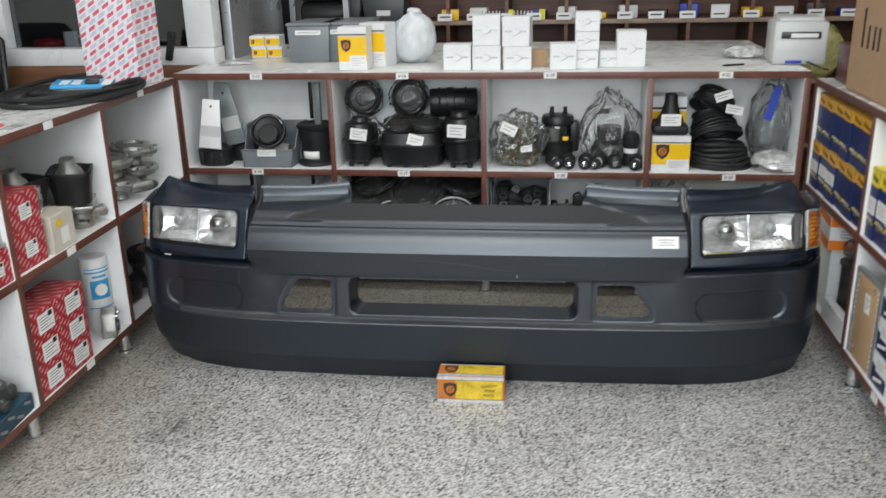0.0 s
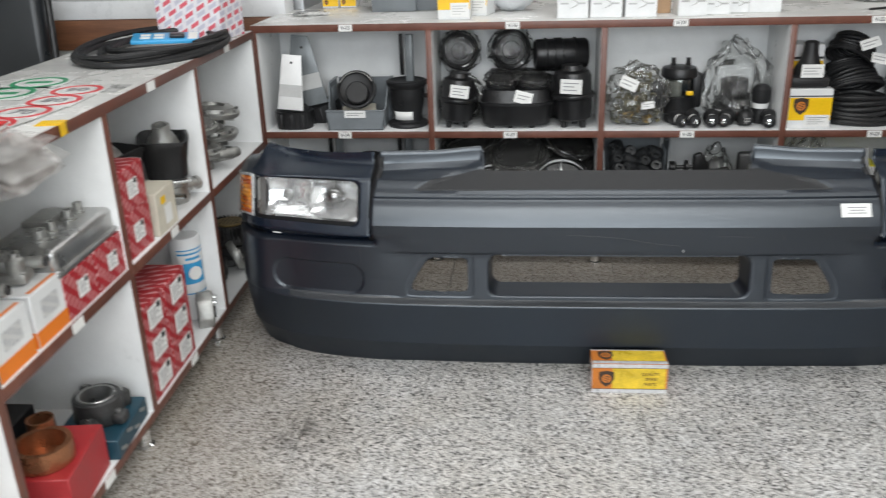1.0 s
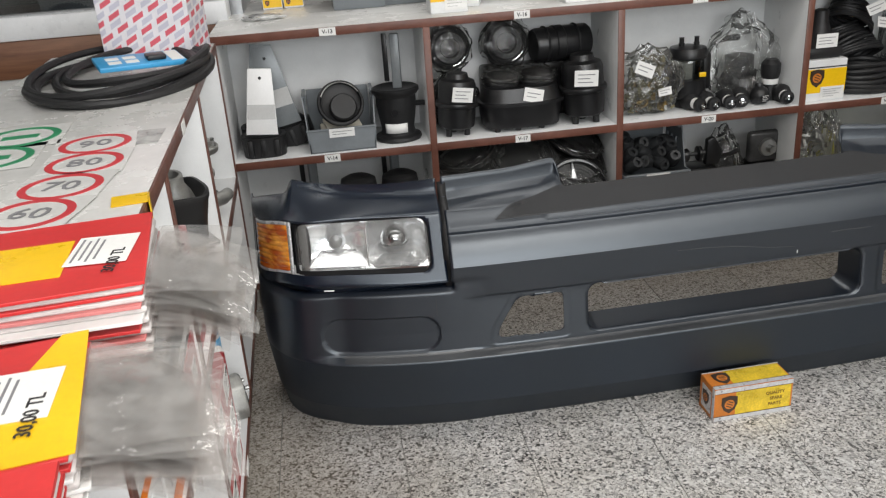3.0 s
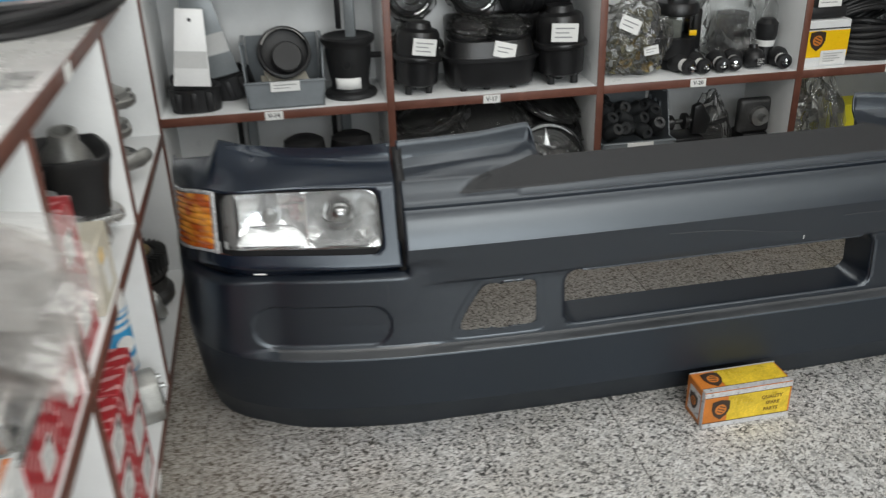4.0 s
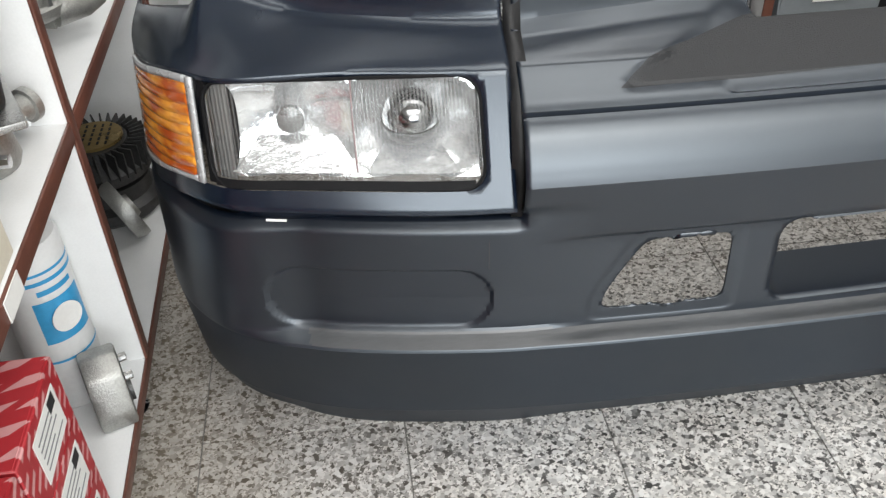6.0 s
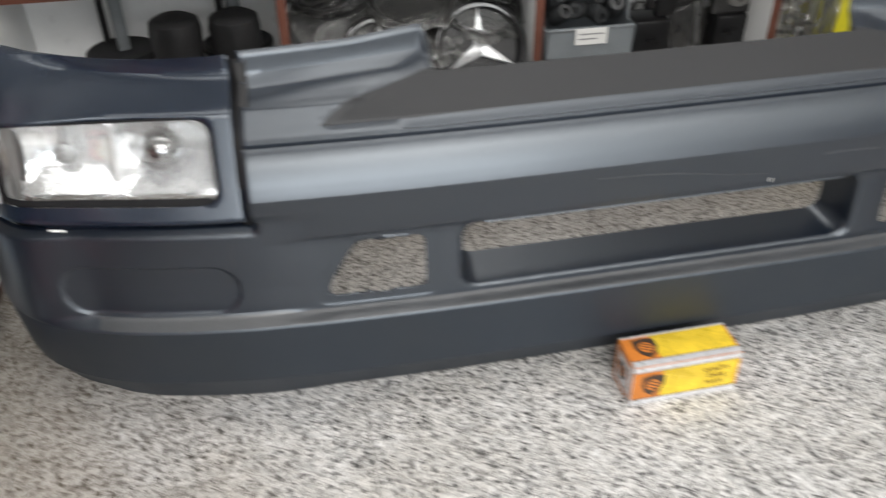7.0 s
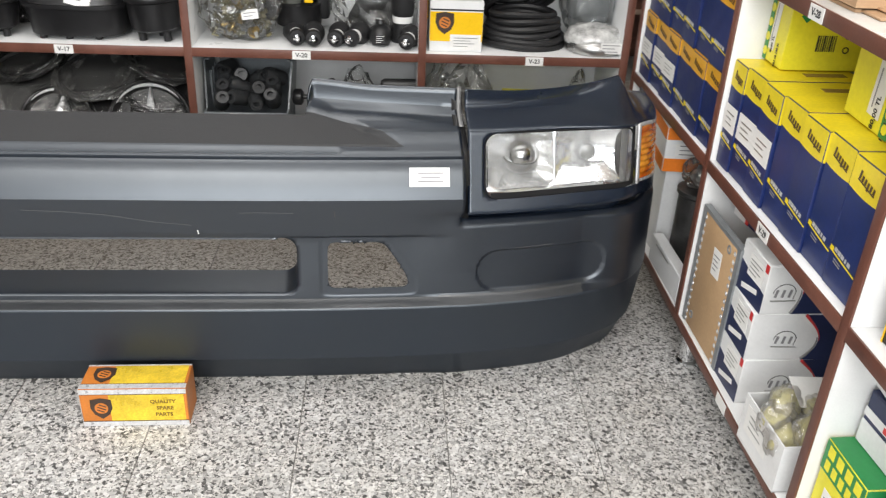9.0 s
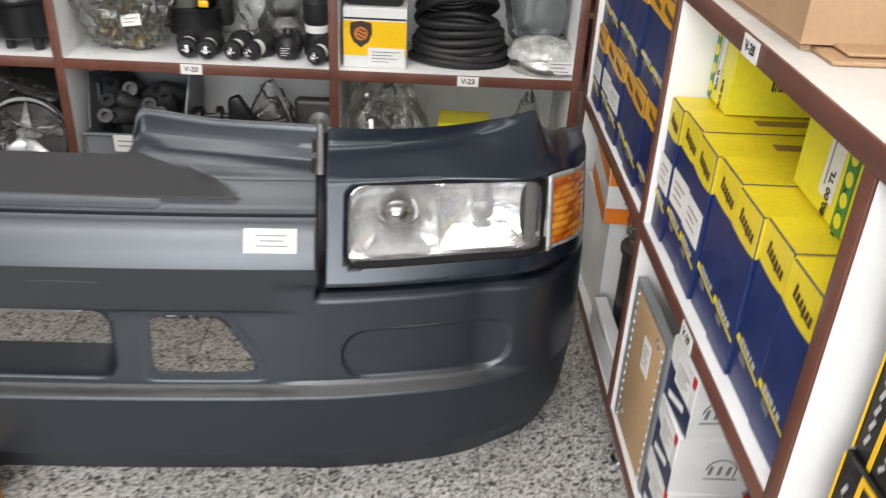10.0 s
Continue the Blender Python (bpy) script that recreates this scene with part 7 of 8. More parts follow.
for k in (-1, 1):
    part("bolt", lathe([(0.008, 0), (0.008, 0.03), (0.005, 0.03)], 8, pose(0.045 * k, -0.02, 0.03, 90, 0, 0)), CHROME, t)
engine_mount("black rubber engine mount with a steel cone", at_left(3.640, LS + 0.0815, -0.590, 24), 1.08)
t = thing("pump_base", "grey cast pump behind an engine mount", "engine part", at_left(3.48, LS, -0.715))
part("pump_body", box(0.12, 0.12, 0.085, bevel=0.01), CAST, t)
engine_mount("black rubber engine mount with a steel cone", at_left(3.475, LS + 0.0855, -0.675, -10), 1.04)
t = thing("metal_can", "small shiny silver can of parts", "can", at_left(3.400, LS + 0.1205, -0.585))
cup([(0, 0), (0.030, 0), (0.030, 0.078), (0.028, 0.082), (0, 0.080)], 28, CHROME, t, "can_body")
c = carton("upright beige carton with a yellow corner", 0.13, 0.10, 0.118, BEIGE, at_left(3.420, LS, -0.562), name="parts_carton")
sheet(c, 0.03, 0.02, (-0.02, -0.0505, 0.09), YELLOW_CARD)
sheet(c, 0.045, 0.05, (0.005, -0.0505, 0.045), PAPER)


def red_carton(label, m, w, d, h, big=1.0):
    c = carton(label, w, d, h, RED_PRINT, m, "red printed cartons", "red_carton")
    s = sheet(c, w * 0.56 * big, h * 0.66 * big, (w * 0.05, -d / 2 - 0.0006, h * 0.50), PAPER, name="paper_label", label="white paper label")
    bars(s, w * 0.44 * big, h * 0.10 * big, 5, FAINT)
    part("printed_mark", box(w * 0.13 * big, 0.0005, h * 0.17 * big, (w * 0.16 * big, -0.0013, h * 0.13 * big)), INK, s)
    return c


for y, z, w, h in ((3.245, 0, 0.170, 0.115), (3.245, 0.1155, 0.165, 0.112)):
    red_carton("red printed parts carton with a white label", at_left(y, LS + z, -0.580), w, 0.12, h, 0.62)
for k in range(3):
    for y in (3.240, 3.398):
        red_carton("red printed parts carton in a stack of six", at_left(y, LB + 0.0905 * k, -0.580), 0.154, 0.13, 0.090)
t = thing("fluid_filter", "white and blue printed filter can", "filter", at_left(3.705, LB, -0.600, -42))
cup([(0, 0), (0.045, 0), (0.048, 0.004), (0.048, 0.27), (0.045, 0.275), (0, 0.275)], 32, WHITE_CARTON, t, "can_body")
b = bmesh.new()
for lo, hi, a0, a1 in ((0.125, 0.195, -132, -48), (0.222, 0.228, -150, -30), (0.236, 0.240, -150, -30), (0.205, 0.213, -120, -60), (0.090, 0.094, -150, -30)):
    ring = [[b.verts.new((0.0487 * math.cos(math.radians(a0 + (a1 - a0) * k / 12)), 0.0487 * math.sin(math.radians(a0 + (a1 - a0) * k / 12)), z)) for k in range(13)] for z in (lo, hi)]
    for k in range(12):
        b.faces.new((ring[0][k], ring[0][k + 1], ring[1][k + 1], ring[1][k]))
part("printed_band", b, SKY_BLUE, t, "blue print")
cup([(0, 0), (0.022, 0), (0.022, 0.0012), (0.015, 0.0012), (0.015, 0.0008)], 24, PAPER, t, "printed_mark", pose(0, -0.0488, 0.160, 90, 0, 0))
t = thing("cast_bracket", "grey cast bracket block with a bored hole", "engine part", at_left(3.640, LB, -0.535, 20))
b = prism([(-0.035, 0.0), (0.040, 0.0), (0.046, 0.03), (0.040, 0.095), (0.010, 0.105), (-0.020, 0.085), (-0.040, 0.03)], 0.05, pose(0, -0.025, 0), bevel=0.006)
part("bracket_body", b, CAST, t)
part("bore", lathe([(0.019, 0), (0.019, 0.006), (0.012, 0.006), (0.012, 0.001), (0, 0.001)], 20, pose(0.004, -0.0245, 0.035, 90, 0, 0)), IRON, t)
for k in (-1, 1):
    part("bolt", lathe([(0.006, 0), (0.006, 0.01), (0.003, 0.011)], 8, pose(0.02 * k, -0.025, 0.078, 90, 0, 0)), STEEL, t)
turbo("grey cast water pump with a flange", at_left(3.60, LB, -0.78, 60), 0.9)

# bay with the gearbox cover and orange cartons
for y in (2.920, 3.068):
    red_carton("red printed parts carton under a metal cover", at_left(y, LS, -0.578), 0.142, 0.13, 0.100, 0.6)
t = thing("gearbox_cover", "ribbed grey aluminium cover with hose stubs", "engine part", at_left(2.990, LS + 0.1025, -0.600, 1))
part("cover_body", box(0.29, 0.16, 0.062, bevel=0.014, seg=3), STEEL, t)
part("cover_lip", box(0.305, 0.175, 0.012, bevel=0.004), STEEL, t)
for x, r in ((-0.08, 0.015), (-0.03, 0.011), (0.05, 0.014), (0.10, 0.010)):
    part("hose_stub", lathe([(r * 1.4, 0), (r * 1.4, 0.006), (r, 0.008), (r, 0.026), (r * 0.6, 0.026), (r * 0.6, 0.01)], 16, pose(x, -0.02, 0.060)), CAST, t)
part("cast_pad", box(0.10, 0.06, 0.016, (0.04, 0.03, 0.060), bevel=0.005), CAST, t)


PALE_PRINT = pattern("grey_printed_label", (0.62, 0.62, 0.61), (0.40, 0.41, 0.44), 0.022, 0.009)


def orange_carton(label, m, w, d, h):
    c = carton(label, w, d, h, WHITE_CARTON, m, "orange and white cartons", "parts_carton")
    sheet(c, w * 0.99, h * 0.30, (0, -d / 2 - 0.0005, h * 0.16), ORANGE_PRINT)
    sheet(c, d * 0.99, h * 0.30, (w / 2 + 0.0005, 0, h * 0.16), ORANGE_PRINT, "right")
    sheet(c, d * 0.99, h * 0.30, (-w / 2 - 0.0005, 0, h * 0.16), ORANGE_PRINT, "left")
    sheet(c, w * 0.8, 0.008, (0, -d / 2 + 0.01, h + 0.0011), ORANGE_PRINT, "top")
    s = sheet(c, w * 0.5, h * 0.34, (0.0, -d / 2 - 0.0005, h * 0.62), PALE_PRINT)
    return c


for y in (2.650, 2.792):
    orange_carton("white carton with an orange base band", at_left(y, LS, -0.580), 0.128, 0.13, 0.115)
    t = thing("regulator", "machined grey metal valve body on a carton", "engine part", at_left(y + 0.005, LS + 0.1175, -0.585, 12) @ Matrix.Scale(0.68, 4), "valve bodies")
    b = box(0.085, 0.105, 0.038, bevel=0.010)
    joined(b, box(0.060, 0.060, 0.045, (0.008, 0.018, 0.030), bevel=0.012))
    joined(b, lathe([(0.026, 0.0), (0.026, 0.050), (0.020, 0.056), (0.0, 0.056)], 20, pose(-0.018, -0.022, 0.028)))
    joined(b, lathe([(0.020, 0.0), (0.020, 0.070), (0.015, 0.074), (0.0, 0.074)], 18, pose(0.034, -0.012, 0.044, 90, 0, 0)))
    part("valve_block_body", b, CAST, t)
    part("port", lathe([(0.017, 0), (0.017, 0.016), (0.010, 0.016), (0.010, 0.004), (0, 0.004)], 18, pose(-0.018, -0.022, 0.083)), STEEL, t)
    part("port", lathe([(0.015, 0), (0.015, 0.018), (0.009, 0.018), (0.009, 0.004), (0, 0.004)], 18, pose(0.014, 0.020, 0.074)), STEEL, t)
    part("port", lathe([(0.014, 0), (0.014, 0.010), (0.009, 0.010), (0.009, 0.002), (0, 0.002)], 18, pose(0.034, -0.085, 0.044, 90, 0, 0)), IRON, t)
    for bx, by in ((-0.034, 0.044), (0.034, 0.044), (-0.034, -0.044)):
        part("bolt", lathe([(0.007, 0), (0.007, 0.007), (0, 0.007)], 6, pose(bx, by, 0.0375)), STEEL, t)
# bottom: blue carton with a caliper on it, red carton with copper parts
c = carton("low dark blue printed carton", 0.20, 0.16, 0.052, paint("teal_print", (0.015, 0.06, 0.09), 0.45, vary=0.2), at_left(3.015, LB, -0.590, 4), name="parts_carton")
for k in range(4):
    sheet(c, 0.034, 0.009, (-0.07 + 0.045 * k, -0.0806, 0.016 + 0.020 * (k % 2)), STEEL, turn=20)
t = thing("brake_caliper", "dark iron ring-shaped caliper on a carton", "engine part", at_left(3.02, LB + 0.0545, -0.59, 20) @ Matrix.Scale(0.80, 4))
part("ring_body", lathe([(0.050, 0.02), (0.045, 0), (0.072, 0.0), (0.075, 0.01), (0.072, 0.075), (0.066, 0.080), (0.052, 0.080), (0.050, 0.02)], 36, cap=False), IRON, t)
part("bore_ring", lathe([(0.0475, 0.03), (0.0490, 0.081), (0.056, 0.083), (0.058, 0.0805)], 36, cap=False), STEEL, t, "bright machined bore")
for q, (lx, ly, w, h) in enumerate(((0.085, 0.0, 0.07, 0.045), (-0.085, 0.02, 0.06, 0.04), (0.050, -0.062, 0.045, 0.055), (-0.045, -0.060, 0.050, 0.035), (0.095, 0.045, 0.04, 0.06))):
    part("lug", box(w, 0.048, h, (lx, ly, 0.0), bevel=0.010, turn=pose(0, 0, 0, 0, 0, 23 * q)), IRON, t)
    part("bolt", lathe([(0.009, 0), (0.009, 0.008), (0.005, 0.009), (0, 0.009)], 6, pose(lx, ly, h)), STEEL, t)
t = thing("steering_arm", "long black forged arm on the bottom shelf", "engine part", at_left(2.80, LB + 0.135, -0.80, 8))
part("arm", tube([(-0.14, 0, 0.03), (-0.05, 0.01, 0.035), (0.06, 0, 0.032), (0.14, -0.01, 0.03)], [0.032, 0.020, 0.020, 0.034], 14), IRON, t)
c = carton("black carton under the forged arm", 0.30, 0.18, 0.133, BLACK_PLASTIC, at_left(2.80, LB, -0.80), name="parts_carton")
c = carton("red carton with white labels and an open top", 0.21, 0.16, 0.112, RED_DARK, at_left(2.790, LB, -0.590, 6), name="red_carton")
s = sheet(c, 0.075, 0.07, (0.03, -0.0756, 0.055), PAPER, name="paper_label", label="torn white label")
bars(s, 0.05, 0.012, 4, STEEL)
t = thing("copper_bushes", "copper bushes lying on the red carton", "bushes", at_left(2.78, LB + 0.1145, -0.595))
for x, y, r, h in ((-0.02, -0.012, 0.062, 0.045), (0.062, 0.035, 0.030, 0.05)):
    part("bush", lathe([(r * 0.80, 0), (r, 0), (r * 1.02, h * 0.3), (r, h), (r * 0.80, h), (r * 0.78, 0.004), (0, 0.003)], 32, pose(x, y, 0)), COPPER, t)
# nearer bay: canister with a red cap, orange cartons
t = thing("air_dryer", "grey cast air dryer with a round red cap", "engine part", at_left(2.325, LS, -0.62))
part("dryer_body", joined(lathe([(0.085, 0), (0.100, 0.006), (0.100, 0.075), (0.088, 0.082), (0.095, 0.10), (0.090, 0.16), (0.060, 0.205), (0, 0.21)], 36), box(0.15, 0.10, 0.10, (0.05, -0.01, 0.115), bevel=0.018, seg=3)), CAST, t)
part("clamp_band", lathe([(0.100, 0.076), (0.103, 0.077), (0.103, 0.084), (0.097, 0.085)], 36, cap=False), IRON, t)
cup([(0.030, -0.03), (0.030, 0.045), (0.042, 0.046)], 24, CAST, t, "outlet", pose(0.115, -0.045, 0.172, 90, 0, 0))
cup([(0.0, 0.046), (0.040, 0.046), (0.046, 0.050), (0.046, 0.066), (0.040, 0.073), (0, 0.075)], 36, RED, t, "red_cap", pose(0.115, -0.045, 0.172, 90, 0, 0), "round red cap")
for k in range(5):
    part("bolt", lathe([(0.007, 0), (0.007, 0.012), (0, 0.013)], 6, pose(0.09 * math.cos(k * 0.5 - 2.3), 0.09 * math.sin(k * 0.5 - 2.3), 0.085)), STEEL, t)
c = carton("red parts carton with a white price label", 0.09, 0.11, 0.125, RED, at_left(2.262, LS, -0.575, -4), name="parts_carton")
s = sheet(c, 0.082, 0.050, (0.002, -0.0556, 0.070), PAPER, name="paper_label", label="white price label")
lettering("1.760,00 TL", 0.0145, INK, s, pose(-0.038, -0.0012, -0.006), bold=0.0004)
s = sheet(c, 0.076, 0.030, (0.002, -0.0556, 0.020), PAPER, name="paper_label", label="white paper label")
bars(s, 0.06, 0.010, 2, STEEL)
t = thing("iron_bracket", "dark iron bracket leaning beside a red carton", "engine part", at_left(2.345, LS, -0.585, 12))
part("bracket_plate", prism([(-0.03, 0), (0.02, 0), (0.030, 0.05), (0.022, 0.09), (0.034, 0.105), (0.026, 0.15), (-0.002, 0.155), (-0.012, 0.10), (-0.04, 0.07)], 0.03, pose(0, -0.015, 0), bevel=0.003), IRON, t)
part("bracket_pin", lathe([(0.012, -0.03), (0.012, 0.05), (0.009, 0.052)], 14, pose(-0.01, -0.02, 0.12, 90, 0, 0)), STEEL, t)
for y in (2.06, 2.16):
    orange_carton("white carton with an orange base band", at_left(y, LS, -0.60), 0.11, 0.13, 0.11)
    red_carton("red printed parts carton on the bottom shelf", at_left(y, LB, -0.60), 0.115, 0.13, 0.11)
c = carton("dark iron parts carton on the bottom shelf", 0.22, 0.2, 0.15, KRAFT, at_left(2.40, LB, -0.66), name="parts_carton")

# ---- right counter: filters and cartons (front looks along -x) ----
RS, RB, RT = 0.5275, 0.1405, 0.9185


def at_right(y, z, x=1.957, turn=0):
    return pose(x, y, z, 0, 0, -90 + turn)


VIOLET = paint("violet_print", (0.06, 0.03, 0.22), 0.5, vary=0.2, bump=0)
DARK_BROWN = paint("dark_brown_print", (0.09, 0.05, 0.025), 0.5, vary=0.3, bump=0)
BROWN_PRINT = paint("brown_print", (0.33, 0.20, 0.06), 0.5, vary=0.5, scale=120, grain=400, bump=0)


def filter_carton(label, m, w, d, h, lid, cap, group, tag=False, top_name=False):
    """A blue filter carton with a bright wavy lid panel, a dark name bar and a thin yellow line."""
    c = carton(label, w, d, h, NAVY, m, group, "filter_carton")
    low = [(-w * 0.492 + w * 0.984 * k / 10, h - cap * (0.86 + 0.16 * math.sin(math.pi * (0.15 + 0.55 * k / 10)))) for k in range(11)]
    part("printed_panel", prism([(w * 0.492, h - 0.0005), (-w * 0.492, h - 0.0005)] + low, 0.0006, pose(0, -d / 2 - 0.0006, 0)), lid, c, "bright lid print with a curved edge")
    sheet(c, w * 0.985, d * 0.985, (0, 0, h + 0.0012), lid, "top")
    sheet(c, d * 0.985, cap, (-w / 2 - 0.0004, 0, h - cap / 2), lid, "left")
    sheet(c, d * 0.985, cap, (w / 2 + 0.0004, 0, h - cap * 0.5), lid, "right")
    n = sheet(c, w * 0.60, cap * 0.035, (w * 0.06, -d / 2 - 0.0012, h - cap * 0.66), DARK_BROWN, name="printed_name_bar", turn=10)
    for k in range(6):
        tall = cap * (0.26 if k in (0, 3) else 0.17)
        part("printed_line", box(w * 0.055, 0.0006, tall, (-w * 0.265 + w * 0.106 * k, -0.0006, 0.002 - (cap * 0.10 if k == 3 else 0.0))), DARK_BROWN, n)
    if top_name:
        sheet(c, w * 0.24, d * 0.42, (w * 0.05, d * 0.16, h + 0.0020), BROWN_PRINT, "top", name="printed_name_bar")
    # a yellow line that falls from a small square, with pale words over it
    sheet(c, w * 0.99, 0.0022, (0, -d / 2 - 0.0008, h * 0.25), GOLD_TOP, name="printed_line", turn=7)
    sheet(c, w * 0.12, 0.0080, (-w * 0.42, -d / 2 - 0.0010, h * 0.285), GOLD_TOP, name="printed_mark", turn=7)
    for k in range(5):
        sheet(c, w * (0.10 if k != 3 else 0.05), 0.0066, (-w * 0.27 + w * 0.125 * k, -d / 2 - 0.0008, h * (0.298 - 0.0052 * k)), SILVER, name="printed_line", turn=7)
    for k in range(2):
        sheet(c, w * 0.26, 0.0018, (-w * 0.15, -d / 2 - 0.0008, h * (0.222 - 0.022 * k)), FAINT, name="printed_line", turn=7)
    if tag:
        s = sheet(c, w * 0.97, h * 0.24, (0, -d / 2 - 0.0014, h * 0.48), PAPER, name="paper_label", label="white price label")
        bars(s, w * 0.6, h * 0.05, 3, STEEL)
    return c


for k in range(7):
    y, w = (3.677, 0.064) if k == 0 else (3.6010 - 0.0858 * (k - 1), 0.0838)
    c = filter_carton("tall blue filter carton with a bright yellow lid", at_right(y, RS, 2.066 + 0.003 * (k % 2) + 0.0010 * k, (0, 1, -1, 0.5, 0, -0.5, 0)[k]), w, 0.19, 0.216 + 0.002 * (k % 2), GOLD_TOP, 0.052, "blue filter cartons", k < 3, k < 5)
# the last one shows its side: a violet mark on the lid, a yellow corner below
for q in (-0.07, -0.045):
    sheet(c, 0.010, 0.030, (0.0428, q, 0.190), VIOLET, "right", name="printed_mark", turn=14)
sheet(c, 0.020, 0.008, (0.0432, -0.0575, 0.190), VIOLET, "right", name="printed_mark")
sheet(c, 0.030, 0.012, (0.0428, -0.078, 0.046), GOLD_TOP, "right", name="printed_mark")


def yellow_carton(label, m, w, d, h, flip):
    """A bright yellow filter carton lying on the rest: green checked strip, price label, type letters, barcode."""
    c = carton(label, w, d, h, LEMON, m, "yellow filter cartons", "filter_carton")
    q = -1 if flip else 1
    f = -d / 2 - 0.0006
    sheet(c, w * 0.17, h * 0.99, (-q * w * 0.41, f, h * 0.5), GREEN_PRINT)
    for k in range(5):
        part("printed_dot", lathe([(0.0085, 0), (0.0085, 0.0006)], 14, pose(-q * w * 0.41, f - 0.0004, h * (0.12 + 0.19 * k), 90, 0, 0)), LEMON, c)
    s = sheet(c, w * 0.26, h * 0.70, (-q * w * 0.13, f, h * 0.52), PAPER, name="paper_label", label="white price label", turn=3)
    lettering("80,00 TL", w * 0.10, INK, s, pose(w * 0.04, -0.0012, -h * 0.28, 0, -90, 0), bold=0.0003)
    part("printed_line", box(w * 0.02, 0.0005, h * 0.5, (-w * 0.06, -0.001, -h * 0.25)), FAINT, s)
    lettering("HU 13 125 X", w * 0.09, INK, c, pose(q * w * 0.16 if q > 0 else w * 0.40, f - 0.0006, h * 0.14, 0, -90, 0), bold=0.0004)
    # the end that looks down the aisle: barcode, two round marks, a green square
    e = w / 2 + 0.0006
    for k in range(9):
        sheet(c, 0.0018 if k % 3 else 0.0032, 0.030, (e, -d * 0.10 + 0.0042 * k, h * 0.36), INK, "right", name="printed_line")
    for z in (0.28, 0.46):
        part("printed_mark", lathe([(0.0065, 0), (0.0065, 0.0006), (0.0042, 0.0006), (0.0042, 0)], 16, pose(e, d * 0.28, h * z, 0, 90, 0), cap=False), INK, c)
    sheet(c, 0.017, 0.017, (e, -d * 0.30, h * 0.70), GREEN_PRINT, "right", turn=45)
    return c


yellow_carton("bright yellow filter carton with a barcode end", at_right(3.664, RS + 0.2225, 2.097, 0), 0.088, 0.15, 0.145, False)
yellow_carton("bright yellow filter carton with a white price label", at_right(3.317, RS + 0.2225, 2.107, -2), 0.150, 0.14, 0.125, True)
# the far bay: two rows of blue cartons with orange-yellow lids
for row in range(2):
    for k in range(6):
        y = 4.292 - 0.0985 * k
        c = filter_carton("blue filter carton with an orange-yellow lid", at_right(y, RS + 0.1720 * row, 2.052 + 0.004 * ((k + row) % 2), (k % 3) - 1), 0.096, 0.17, 0.1695, AMBER_TOP, 0.040, "blue filter cartons in two rows", row == 0 and k < 3)
        if k == 5:
            sheet(c, 0.026, 0.052, (0.0486, -0.068, 0.082), AMBER_TOP, "right", name="printed_mark")
# far bay, bottom: orange and white carton, drum, white carton
c = carton("white carton with wide orange bands", 0.19, 0.24, 0.115, WHITE_CARTON, pose(2.065, 4.115, RB + 0.236, 0, 0, -4), name="parts_carton")
sheet(c, 0.188, 0.034, (0, -0.1206, 0.018), ORANGE_PRINT)
sheet(c, 0.188, 0.030, (0, -0.1206, 0.099), ORANGE_PRINT)
sheet(c, 0.238, 0.034, (-0.0956, 0, 0.018), ORANGE_PRINT, "left")
sheet(c, 0.238, 0.030, (-0.0956, 0, 0.099), ORANGE_PRINT, "left")
s = sheet(c, 0.12, 0.034, (-0.01, -0.1212, 0.058), PAPER)
bars(s, 0.10, 0.011, 3)
c = carton("plain white carton under the orange one", 0.20, 0.25, 0.234, WHITE_CARTON, pose(2.075, 4.145, RB, 0, 0, 2), name="white_carton")
c = carton("low white carton along the shelf's front", 0.225, 0.026, 0.072, WHITE_CARTON, at_right(3.872, RB, 1.976, 1), name="white_carton")
sheet(c, 0.10, 0.003, (-0.02, -0.0136, 0.062), STEEL, name="printed_line")
t = thing("oil_drum_filter", "dark grey metal cylinder filter", "filter", at_right(3.945, RB, 2.048))
cup([(0, 0), (0.048, 0), (0.050, 0.005), (0.050, 0.20), (0.056, 0.205), (0.056, 0.215), (0.030, 0.225), (0, 0.225)], 32, IRON, t, "can_body")
# near bay, bottom: tan board, cartons with a navy and red print, white bin
t = thing("clutch_kit_board", "tan board in a grey studded frame on edge", "parts packet", at_right(3.600, RB, 2.022, 1))
part("board", box(0.176, 0.008, 0.278, (0, -0.05, 0.003), bevel=0.002), TAN, t)
part("steel_edge", joined(box(0.212, 0.014, 0.009, (0, -0.047, 0.279)), box(0.016, 0.014, 0.279, (0.098, -0.047, 0)), box(0.014, 0.014, 0.279, (-0.099, -0.047, 0))), GREY_STEEL, t)
for k in range(15):
    for x in (-0.0835, 0.0835):
        part("rivet", lathe([(0.0052, 0), (0.0050, 0.0006), (0.0026, 0.0008), (0.0024, 0.0002), (0, 0.0002)], 12, pose(x, -0.0541, 0.012 + 0.0182 * k, 90, 0, 0)), PALE_RIM, t)
for x, z in ((0.055, 0.262), (-0.060, 0.035)):
    part("eyelet", lathe([(0.0095, 0), (0.0092, 0.0010), (0.0058, 0.0012), (0.0055, 0.0)], 18, pose(x, -0.0541, z, 90, 0, 0), cap=False), GREY_STEEL, t)
s = sheet(t, 0.042, 0.060, (0.012, -0.0545, 0.205), PAPER, name="paper_label", label="white paper label", turn=-4)
bars(s, 0.030, 0.010, 4, FAINT)


